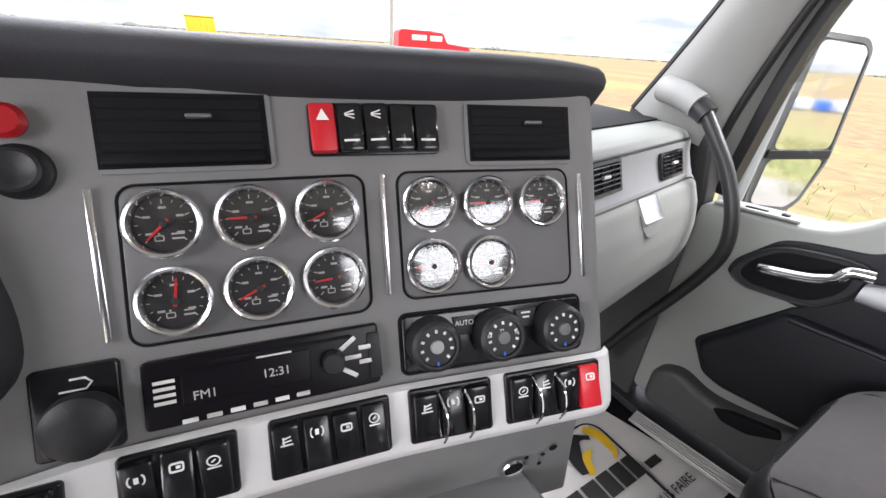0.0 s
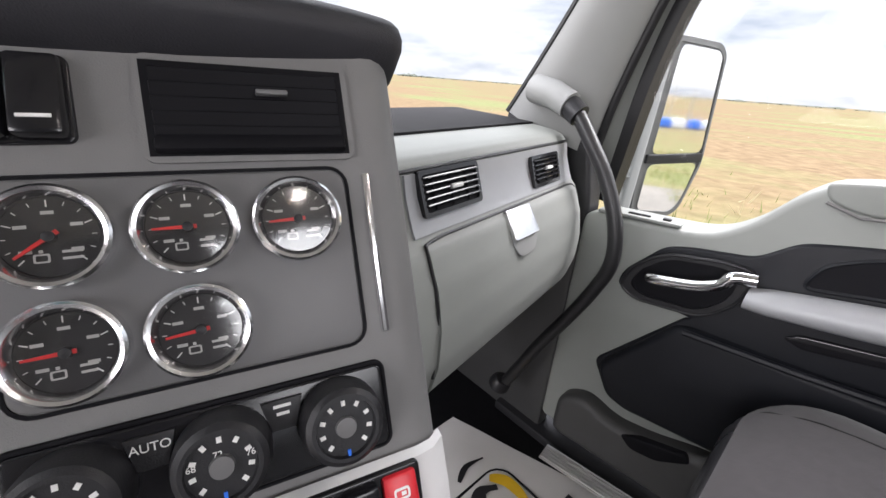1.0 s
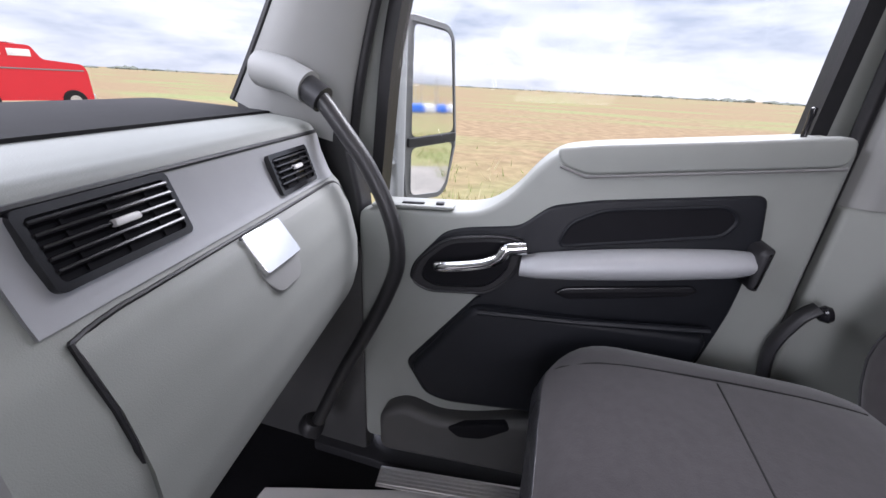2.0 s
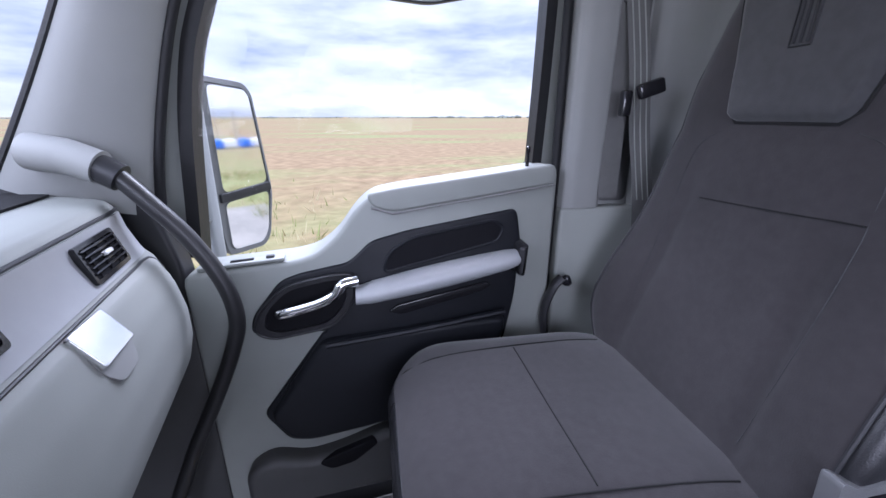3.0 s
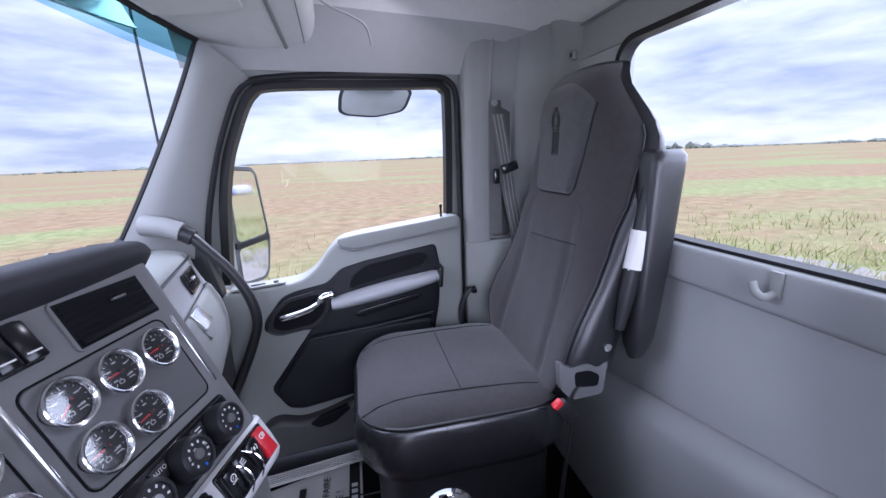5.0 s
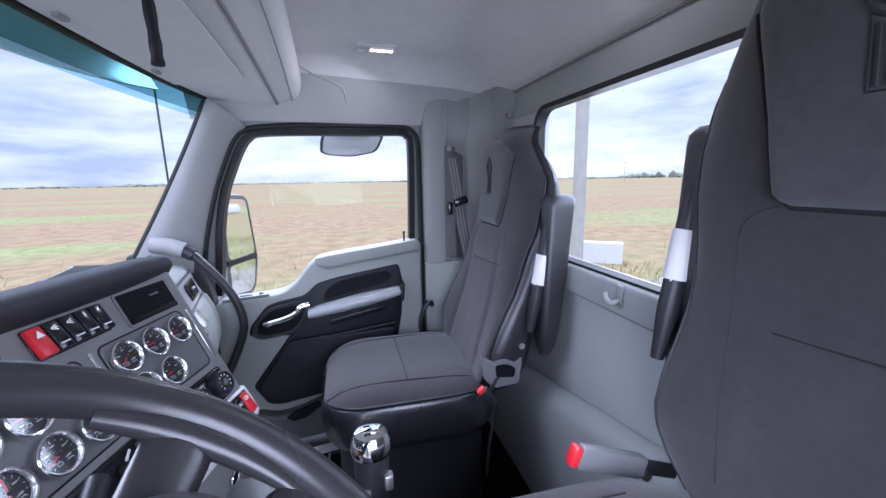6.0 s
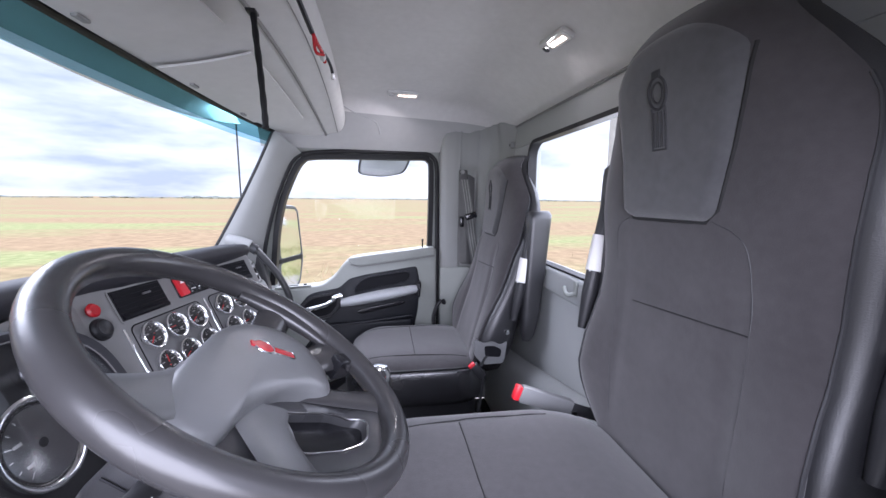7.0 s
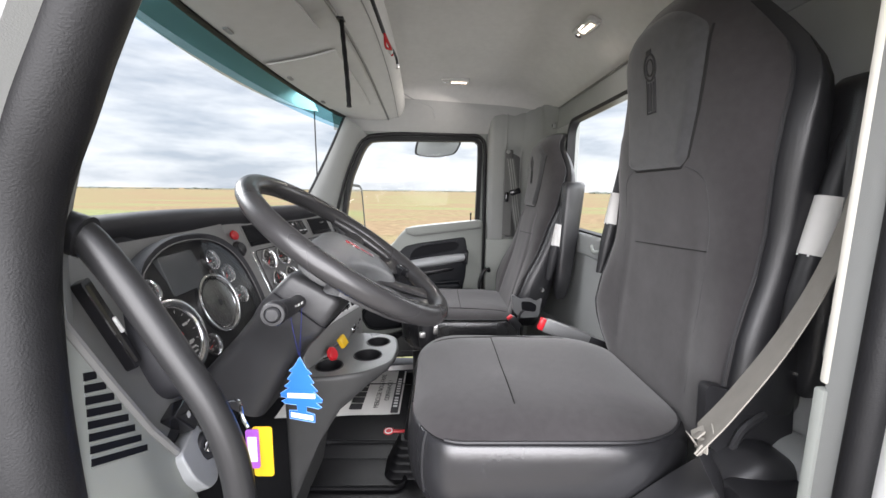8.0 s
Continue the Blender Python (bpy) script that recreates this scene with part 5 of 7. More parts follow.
bmesh.ops.bevel(bm, geom=list(bm.edges), offset=0.006, segments=2, profile=0.5, affect="EDGES")
lb = part("lower_box", bm, DARK, STACK, "grey box under the switch rail")
fm = basis((corners[0] + corners[1] + corners[2] + corners[3]) / 4, corners[1] - corners[0], (corners[1] - corners[0]).cross(corners[0] - corners[3]))
fm = Matrix.Translation(Vector((0.018, 0.2075, 0.540)) - fm.translation) @ fm
part("socket_ring", lathe([(0.0125, 0.001), (0.0155, 0.001), (0.0162, 0.003), (0.0150, 0.005), (0.0125, 0.004)], 28, fm, None, False), CHROME, lb)
part("socket", lathe([(0.0128, 0.0008), (0.0128, 0.0025), (0.0005, 0.0025)], 24, fm), SHADE, lb)
for a, b, r in ((0.016, 0.014, 0.003), (0.052, 0.022, 0.0055), (0.040, 0.012, 0.003), (0.040, -0.008, 0.003)):
    part("screw_hole", lathe([(r, 0.0006), (r, 0.0016), (0.0005, 0.0016)], 12, fm @ pose(a, b, 0)), SHADE, lb)

# ---- driver's instrument wall and brow ----


def wall_y(x, z):
    k = interp([(-1.02, -0.12), (-0.98, -0.098), (-0.93, -0.072), (-0.86, -0.04), (-0.76, -0.008), (-0.55, 0.0), (-0.42, 0.018), (-0.36, 0.03)], x)
    return 0.362 + 0.387 * (z - 0.807) + k


def wall_p(x, z, w=0.0):
    return Vector((x, wall_y(x, z) - w * 0.93, z + w * 0.36))


def panel_low(x):
    """Lower edge of the instrument wall, cut away above the kick panel."""
    return interp([(-1.005, 0.915), (-0.985, 0.905), (-0.951, 0.815), (-0.910, 0.730), (-0.880, 0.70)], x)


part("driver_panel", sheet(lambda s, t: wall_p(mix(-1.005, -0.385, s), mix(panel_low(mix(-1.005, -0.385, s)), 0.962, t)), 60, 14, 0.01, 1), DARK, DASH, "dark grey panel round the instruments", angle=50)
brow_path = spline([(0.190, 0.385, 0.964), (0.180, 0.354, 0.967), (0.10, 0.360, 0.973), (-0.05, 0.392, 0.975), (-0.20, 0.428, 0.976), (-0.36, 0.462, 0.979), (-0.52, 0.462, 0.983), (-0.68, 0.462, 0.982), (-0.80, 0.455, 0.980), (-0.88, 0.435, 0.976), (-0.94, 0.40, 0.970)], 7)
loops = []
for i, p in enumerate(brow_path):
    d = (brow_path[min(i + 1, len(brow_path) - 1)] - brow_path[max(i - 1, 0)]).normalized()
    o = d.cross(Vector((0, 0, 1))).normalized()
    o = -o if o.y > 0 and abs(o.y) > 0.3 else o
    if i < 8:
        o = Vector((0.12 * (8 - i) / 8, -1, 0)).normalized()
    loops.append([p + o * a + Vector((0, 0, h)) for a, h in ((-0.03, 0.021), (0.0, 0.0215), (0.012, 0.020), (0.021, 0.015), (0.026, 0.007), (0.0255, -0.001), (0.018, -0.014), (0.010, -0.026), (0.003, -0.031), (-0.03, -0.029))])
part("brow", rings(loops), BROW, DASH, "padded black dash brow", angle=50)


def dash_top(s, t):
    a = brow_path[min(int(s * (len(brow_path) - 1)), len(brow_path) - 1)] + Vector((0, 0.004, 0.0215))
    x = a.x
    b = ws_low(max(-0.85, min(0.8, x * 0.95))) + Vector((0, 0.02, 0.0))
    p = a.lerp(b, t)
    p.z = mix(a.z, 0.885, t ** 0.65)
    return p


part("dash_top", sheet(dash_top, len(brow_path) - 1, 8, 0.02, -1), BROW, DASH, "black dash top", angle=60)
part("left_cap", sheet(lambda s, t: wall_p(mix(-1.005, -0.70, s), 0.958).lerp(Vector((mix(-0.95, -0.70, s), interp([(-0.94, 0.40), (-0.88, 0.435), (-0.80, 0.455), (-0.68, 0.462)], mix(-0.95, -0.70, s)), 0.972)), t), 16, 4, 0.008, 1), BROW, DASH)
# instrument cluster
CL = thing("instrument_cluster", "driver instrument cluster of chrome dials under an arched hood", "instruments")
arch = [(-0.405, 0.738), (-0.385, 0.79), (-0.405, 0.868), (-0.465, 0.922), (-0.56, 0.951), (-0.68, 0.951), (-0.775, 0.915), (-0.835, 0.855), (-0.85, 0.79), (-0.825, 0.735), (-0.72, 0.712), (-0.50, 0.712)]
ao = [tuple(p)[:2] for p in spline([(a, b, 0) for a, b in arch], 5, True)]
cc = Vector((-0.615, 0.822))
ai = [tuple(cc + (Vector(p) - cc) * 0.90) for p in ao]
part("hood", rings([[wall_p(u, v, w) for u, v in poly] for poly, w in ((ao, -0.004), (ao, 0.02), ([tuple(cc + (Vector(p) - cc) * 0.97) for p in ao], 0.028), (ai, 0.022), (ai, -0.01))], True, False), BROW, CL, "arched black hood ring", angle=60)
part("hood_edge", tube([wall_p(u, v, 0.0225) for u, v in ai], 0.0012, 6, True), DARK, CL, "thin grey hood edge")
part("dial_panel", slab(ai, -0.012, 0.003, 0, wall_p), GFACE, CL)


def cl_m(x, z, w=0.003):
    return basis(wall_p(x, z, w), (1, 0, 0), (0, -0.93, 0.36))


gauge(cl_m(-0.748, 0.797, 0.013), 0.066, 187, CL, 31, 3)
gauge(cl_m(-0.588, 0.812, 0.006), 0.064, 232, CL, 32, 3)
for i, (x, z, a) in enumerate(((-0.545, 0.894, 200), (-0.502, 0.856, 230), (-0.483, 0.802, 190), (-0.664, 0.752, 200), (-0.775, 0.878, 210), (-0.805, 0.835, 200))):
    gauge(cl_m(x, z, 0.004 if x > -0.7 else 0.016), 0.0225, a, CL, 40 + i, 1)
part("display", slab([(-0.650 + a, 0.890 + b) for a, b in rrect(0.105, 0.070, 0.006)], 0.002, 0.0135, 0.001, wall_p), LCD, CL, "grey information display")
bm = bmesh.new()
for k in range(5):
    box(0.05 - 0.005 * (k % 3), 0.0028, 0.0004, 0, cl_m(-0.715, 0.905 - 0.007 * k, 0.0036), 1, bm)
tagged(part("legend_bars", bm, PALE, CL), kind="stuff")
part("warning_light", lathe([(0.005, 0.003), (0.004, 0.0045), (0.0005, 0.0045)], 12, cl_m(-0.672, 0.838, 0.0)), RED, CL)

al = [tuple(cc + (Vector(p) - cc) * 0.895) for p in ao]
cover = part("cover_glass", rings([[wall_p(*(cc + (Vector(p) - cc) * k), 0.0195) for p in al] for k in (1.0, 0.8, 0.6, 0.4, 0.2, 0.03)], True, False), COVER, CL, "smoked clear cover", angle=80)
cover.visible_shadow = False

# tall vent at the left end and its bright tab
vm = basis(wall_p(-0.886, 0.870, 0.006), Vector((0.028, -0.034, -0.12)), (0.42, -0.93, 0.36))
air_vent(0.132, 0.030, vm, DASH, 4, "side_vent")

# ---- steering wheel ----
WH = thing("steering_wheel", "black four-spoke truck steering wheel turned to one side", "steering wheel", at=(-0.649, 0.061, 0.943))
WH.rotation_euler = (radians(35.1), radians(2.2), 0)
RO = 0.2025
rim_pts = [(RO * math.cos(2 * math.pi * i / 72), RO * math.sin(2 * math.pi * i / 72), 0) for i in range(72)]
part("rim", tube(rim_pts, 0.0180, 18, True), RIM, WH, "soft black rim")
grip = [((RO - 0.014) * math.cos(radians(a)), (RO - 0.014) * math.sin(radians(a)), -0.007) for a in range(28, -44, -3)]
part("thumb_grip", tube(grip, 0.0155, 14, False, None, 0.8, (0, 0, 1), lambda t: 0.55 + 0.45 * math.sin(math.pi * min(1, t * 1.2 + 0.1))), RIM, WH, "moulded inner grip")
UPA = 119  # degrees: where the emblem's top points


def spoke(a, w0, w1, lift, material):
    m = pose(0, 0, 0, 0, 0, a)
    loops = []
    for i in range(9):
        t = i / 8
        r = mix(0.055, RO - 0.004, t)
        w = mix(w0, w1, t) * (1 + 0.35 * (2 * t - 1) ** 4)
        z = mix(lift, -0.004, t ** 1.5)
        loops.append([m @ Vector((r, w * math.cos(b), z + 0.007 * math.sin(b))) for b in [2 * math.pi * j / 12 for j in range(12)]])
    return part("spoke", rings(loops), material, WH)


for a, w0, w1, mt in ((-29, 0.024, 0.029, RIM), (-66, 0.016, 0.021, RIM), (158, 0.034, 0.030, HUB), (214, 0.034, 0.026, HUB)):
    spoke(a, w0, w1, -0.030, mt)
# broad upper spoke that drops behind the rim
loops = []
for r, w, z in ((0.095, 0.020, -0.040), (0.13, 0.024, -0.030), (0.165, 0.026, -0.018), (0.190, 0.027, -0.010), (0.206, 0.028, -0.008)):
    loops.append([pose(0, 0, 0, 0, 0, 8) @ Vector((r, w * math.cos(b), z + 0.012 * math.sin(b))) for b in [2 * math.pi * j / 14 for j in range(14)]])
part("spoke", rings(loops), RIM, WH)
# hub pad: a domed soft shield, longer across than along
pad_line = [(-0.134, 0.036), (-0.086, 0.054), (-0.03, 0.061), (0.054, 0.058), (0.105, 0.044), (0.148, 0.008), (0.154, -0.04), (0.118, -0.086), (0.05, -0.110), (0.014, -0.076), (-0.025, -0.044), (-0.088, -0.026), (-0.133, -0.020), (-0.148, 0.008)]
pad_line = [tuple(p)[:2] for p in spline([(a, b, 0) for a, b in pad_line], 5, True)]
pad_mid = Vector((0.020, -0.004))
loops = []
for z, s in ((-0.056, 0.74), (-0.053, 0.90), (-0.046, 0.97), (-0.036, 1.0), (-0.024, 0.985), (-0.016, 0.95), (-0.009, 0.87), (-0.004, 0.72), (-0.002, 0.5), (-0.001, 0.25), (0.0, 0.02)):
    ring = []
    for p in pad_line:
        d = Vector(p) - pad_mid
        soft = d.normalized() * 0.105
        q = pad_mid + soft.lerp(d, min(1.0, s * s * 1.05)) * s
        ring.append(Vector((q.x, q.y, z)))
    loops.append(ring)
part("hub_pad", rings(loops), HUB, WH, "shield-shaped grey hub pad", angle=60)
part("hub_boss", lathe([(0.040, -0.030), (0.052, -0.052), (0.056, -0.066), (0.050, -0.074)], 28, pose(-0.02, -0.005, 0)), RIM, WH, "dark boss behind the hub")
# lower frame between the pad and the rim, round a glossy black well
well = [(-0.046, -0.044), (0.030, -0.125), (0.040, -0.168), (-0.013, -0.172), (-0.086, -0.094)]
plate = [(-0.056, -0.014), (-0.136, -0.014), (-0.186, -0.048), (-0.166, -0.102), (-0.11, -0.157), (-0.04, -0.188), (0.04, -0.188), (0.074, -0.176), (0.060, -0.128), (0.045, -0.098), (-0.010, -0.046)]
WC = Vector((-0.022, -0.118))


def reach(poly, a):
    """How far a ray from the well's middle runs to an outline."""
    d = Vector((math.cos(a), math.sin(a)))
    best = 0.02
    for i in range(len(poly)):
        p, q = Vector(poly[i - 1]) - WC, Vector(poly[i]) - WC
        e = q - p
        den = d.x * e.y - d.y * e.x
        if abs(den) > 1e-9:
            k, u = (p.x * e.y - p.y * e.x) / den, (p.x * d.y - p.y * d.x) / den
            if k > 0 and -1e-6 <= u <= 1 + 1e-6:
                best = max(best, k)
    return WC + d * best


rays = [2 * math.pi * i / 72 for i in range(72)]
f_out, f_in = [reach(plate, a) for a in rays], [reach(rounded(well, 0.018, 4), a) for a in rays]
lift = lambda p: -0.030 + 0.55 * max(0.0, p.length - 0.15)
loops = [[Vector((p.x, p.y, lift(p) + dz)) for p in line] for line, dz in ((f_out, -0.02), (f_out, 0.0), ([o.lerp(i, 0.82) for o, i in zip(f_out, f_in)], 0.004), (f_in, 0.0), (f_in, -0.024))]
part("spoke_frame", rings(loops, True, False, None, True), SHROUDGREY, WH, "dark grey frame of the lower spokes", angle=50)
frame_mesh = WH.children[-1].data
frame_mesh.materials.append(HUB)
for poly in frame_mesh.polygons:
    if poly.center.x < -0.062:
        poly.material_index = 1
part("frame_edge", tube([Vector((p.x, p.y, lift(p) + 0.0012)) for p in f_in], 0.0016, 6, True), BEZEL, WH, "thin bright edge")
part("well", rings([[Vector((*(WC + (p - WC) * k), lift(p) - h)) for p in f_in] for k, h in ((1.02, 0.012), (0.9, 0.020), (0.5, 0.024), (0.05, 0.025))], True, True), GLOSS, WH, "glossy black well", angle=60)
part("divider_blade", tube(spline([(-0.024, -0.072, -0.043), (-0.038, -0.086, -0.045), (-0.056, -0.096, -0.046), (-0.070, -0.100, -0.046)], 5), 0.005, 10, False, None, 0.7), ARM, WH, "silver blade across the well")
part("switch_pad", slab([(0.135, -0.088), (0.165, -0.105), (0.158, -0.128), (0.115, -0.105)], -0.028, 0.004, 0.005), GLOSS, WH, "glossy switch pad")
em = pose(0.039, -0.008, -0.0012, 0, 0, UPA - 90)
head = [(a, b + 0.012) for a, b in rrect(0.024, 0.026, 0.012, 8)]
tail = [(a, b - 0.014) for a, b in rrect(0.013, 0.036, 0.003, 3)]
e = part("emblem", slab(head, -0.004, 0.0022, 0.001, lambda u, v, w: em @ Vector((u, v, w))), DKRED, WH, "dark red enamel emblem in a chrome surround")
part("emblem_tail", slab(tail, -0.004, 0.0018, 0.0008, lambda u, v, w: em @ Vector((u, v, w))), DKRED, e)
part("emblem_cap", box(0.012, 0.007, 0.005, 0.001, em @ pose(0, 0.027, 0.0)), DKRED, e)
part("surround", tube([em @ Vector((a, b, 0.0012)) for a, b in [(a * 1.08, 0.012 + (b - 0.012) * 1.08) for a, b in head]], 0.0013, 6, True), CHROME, e)
part("tail_edge", tube([em @ Vector((a, b, 0.0010)) for a, b in [(a * 1.15, -0.014 + (b + 0.014) * 1.06) for a, b in tail]], 0.0011, 6, True), CHROME, e)
SHROUD = mat("shroud_plastic", (0.032, 0.032, 0.034), 0.38, 0, 0.12, 30, 0.3, 900)
# column shroud: a rounded block under the wheel that narrows down into the dash
COL = thing("steering_column", "dark plastic steering column shroud with a control stalk", "steering column")
wm = pose(-0.649, 0.061, 0.943) @ Matrix.Rotation(radians(2.2), 4, "Y") @ Matrix.Rotation(radians(35.1), 4, "X")
shr = []
for z, x0, x1, y0, y1, r in ((-0.058, -0.113, 0.077, -0.036, 0.036, 0.010), (-0.061, -0.121, 0.085, -0.045, 0.043, 0.011), (-0.068, -0.124, 0.088, -0.049, 0.046, 0.012), (-0.125, -0.122, 0.085, -0.052, 0.056, 0.013), (-0.150, -0.114, 0.080, -0.050, 0.060, 0.024), (-0.175, -0.092, 0.070, -0.044, 0.064, 0.028), (-0.23, -0.080, 0.066, -0.040, 0.070, 0.03), (-0.34, -0.082, 0.07, -0.05, 0.085, 0.03)):
    shr.append([wm @ Vector(((x0 + x1) / 2 + a, (y0 + y1) / 2 + b, z - 0.12 * b)) for a, b in rrect(x1 - x0, y1 - y0, r, 5)])
part("shroud", rings(shr), SHROUD, COL, "dark moulded shroud", angle=50)
part("shroud_split", tube([wm @ Vector((x, y, z)) for x, y, z in ((-0.1255, 0.045, -0.104), (-0.1262, -0.045, -0.106), (-0.120, -0.053, -0.106), (-0.02, -0.054, -0.106))], 0.0013, 5), SHADE, COL)
st = spline([(-0.765, 0.120, 0.874), (-0.80, 0.120, 0.876), (-0.84, 0.121, 0.880), (-0.866, 0.122, 0.883)], 6)
part("stalk", tube(st, 0.0165, 18, False, None, 0.9, (0, 0, 1), lambda t: 0.74 + 0.26 * min(1, max(0, t - 0.25) * 3)), BLACK, COL, "thick black stalk")
sm = basis((-0.862, 0.122, 0.883), (0, 1, 0), (-0.99, -0.12, 0.08))
part("stalk_ring", lathe([(0.0155, -0.010), (0.0172, -0.004), (0.0172, 0.006), (0.0155, 0.0095), (0.0115, 0.0098), (0.011, 0.006)], 28, sm), BLACK, COL, "ribbed grey ring")
part("stalk_cap", lathe([(0.0105, 0.004), (0.0105, 0.011), (0.008, 0.0135), (0.0005, 0.0138)], 24, sm), BLACK, COL)
for k in range(3):
    part("stalk_mark", box(0.006, 0.0006, 0.0035, 0, pose(-0.80 - 0.014 * k, 0.1055, 0.880 + 0.001 * k)), WHITE, COL)
part("wiper_stalk", tube(spline([(-0.56, 0.13, 0.87), (-0.50, 0.15, 0.885), (-0.44, 0.165, 0.90)], 6), 0.009, 12), BLACK, COL)

# ---- lower dash, driver side ----
part("knee_panel", sheet(lambda s, t: (mix(-0.88, -0.36, s), mix(wall_y(mix(-0.88, -0.36, s), 0.705), 0.50, t ** 0.8), mix(0.705, 0.30, t)), 20, 10, 0.012, 1), BLACK, DASH, "black knee panel", angle=60)


def kick_p(x, z, w=0.0):
    return Vector((x, 0.299 + 0.2 * (x + 0.98) + 0.2 * (z - 0.89) - 0.97 * w, z + 0.19 * w))


kick = [(-1.008, 0.925), (-0.998, 0.920), (-0.985, 0.908), (-0.951, 0.818), (-0.910, 0.733), (-0.868, 0.665), (-0.850, 0.58), (-0.85, 0.25), (-1.045, 0.25), (-1.032, 0.72)]
kp2 = part("kick_panel", slab(rounded(kick[::-1], 0.012), -0.012, 0.014, 0.005, kick_p), LIGHT, DASH, "light grey kick panel with louvres")
for k in range(8):
    t = k / 7
    a, b = Vector((mix(-0.986, -1.012, t), mix(0.848, 0.767, t))), Vector((mix(-0.968, -0.927, t ** 0.8), mix(0.842, 0.725, t)))
    d = (b - a)
    nrm = Vector((-d.y, d.x)).normalized() * mix(0.0042, 0.0036, t)
    part("louvre", slab([tuple(a + nrm), tuple(a - nrm), tuple(b - nrm), tuple(b + nrm)], 0.005, 0.0148, 0, kick_p), SHADE, kp2)
    part("louvre_lip", tube([kick_p(p.x - nrm.x * 1.3, p.y - nrm.y * 1.3, 0.0145) for p in (a, a.lerp(b, 0.5), b)], 0.0011, 6), LIGHT, kp2)
part("edge_bead", tube([kick_p(x, z, 0.014) for x, z in ((-0.995, 0.918), (-0.953, 0.825), (-0.912, 0.740), (-0.868, 0.670))], 0.006, 8), DARK, DASH)
# end of the silver rail with two rockers
ra = [(-0.884, 0.680), (-0.801, 0.678), (-0.773, 0.606), (-0.824, 0.592), (-0.856, 0.605), (-0.878, 0.640)]
# same moulding as the rail; the darker grey makes it look less lit
part("rail_end", slab(rounded(ra[::-1], 0.012), -0.012, 0.012, 0.004, wall_p), ARM, DASH, "silver rail end in a dimmed, less lit grey")
sp_ = part("switch_plate", slab(rounded([(-0.820, 0.727), (-0.780, 0.692), (-0.835, 0.683), (-0.872, 0.727)][::-1], 0.005), 0.0, 0.024, 0.003, wall_p), GLOSS, DASH)
for du, dv in ((-0.835, 0.708), (-0.808, 0.706)):
    part("switch_mark", slab([(du + a, dv + b) for a, b in rrect(0.011, 0.008, 0.003)], 0.0242, 0.0248, 0, wall_p), PALE, sp_)
ig = basis(wall_p(-0.812, 0.645, 0.013), (1, 0, 0), (-0.3, -0.9, 0.3))
part("ignition_lock", lathe([(0.021, -0.01), (0.021, 0.008), (0.018, 0.012), (0.012, 0.012), (0.0115, 0.006), (0.0005, 0.006)], 24, ig), BLACK, DASH, "black ignition lock")
part("lock_barrel", lathe([(0.010, 0.004), (0.010, 0.0125), (0.0085, 0.0135), (0.0005, 0.0135)], 20, ig), CHROME, DASH, "chrome lock barrel")
# lower centre console with cup holders
CONS = thing("cup_console", "grey lower console with two round cup holders", "console")
cons_top = rounded([(-0.335, 0.34), (-0.322, 0.20), (-0.290, 0.105), (-0.215, 0.034), (-0.10, 0.026), (0.010, 0.045), (0.040, 0.12), (0.045, 0.34)], 0.035, 5)
cons_front = [(0.0, 0.345), (0.118, 0.325), (0.307, 0.245), (0.413, 0.180), (0.467, 0.112), (0.492, 0.062), (0.505, 0.030), (0.512, 0.0), (0.52, 0.0)]
cons_mid = Vector((-0.13, 0.19))


def cons_ring(z, k):
    return [Vector((*(cons_mid + (Vector((a, max(b, interp(cons_front, z)))) - cons_mid) * k), z)) for a, b in cons_top]


part("body", rings([cons_ring(z, k) for z, k in ((0.0, 0.97), (0.118, 0.97), (0.21, 0.975), (0.307, 0.98), (0.36, 0.985), (0.413, 0.99), (0.445, 0.995), (0.467, 1.0), (0.485, 1.0), (0.497, 1.0), (0.507, 1.0), (0.515, 0.992), (0.518, 0.975), (0.519, 0.955))], True, False), CONSGREY, CONS, "grey moulded body", angle=60)
bm = bmesh.new()
cups = ((-0.052, 0.104, 0.040), (-0.165, 0.122, 0.044), (-0.245, 0.225, 0.040))
edges = []
for line in [[(p.x, p.y) for p in cons_ring(0.519, 0.955)]] + [[(cx + r * math.cos(2 * math.pi * j / 28), cy + r * math.sin(2 * math.pi * j / 28)) for j in range(28)] for cx, cy, r in cups]:
    vs = [bm.verts.new((a, b, 0.519)) for a, b in line]
    edges += [bm.edges.new((vs[j - 1], vs[j])) for j in range(len(vs))]
bmesh.ops.triangle_fill(bm, use_beauty=True, use_dissolve=False, edges=edges, normal=(0, 0, 1))
part("tray", bm, HUB, CONS)
for cx, cy, r in cups:
    m = Matrix.Translation((cx, cy, 0.519))
    part("cup_holder", lathe([(r + 0.003, 0.0002), (r + 0.0015, 0.002), (r - 0.001, 0.0015), (r - 0.002, -0.03), (r - 0.006, -0.058), (0.0005, -0.060)], 28, m, None, False), BLACK, CONS, "deep black cup well")
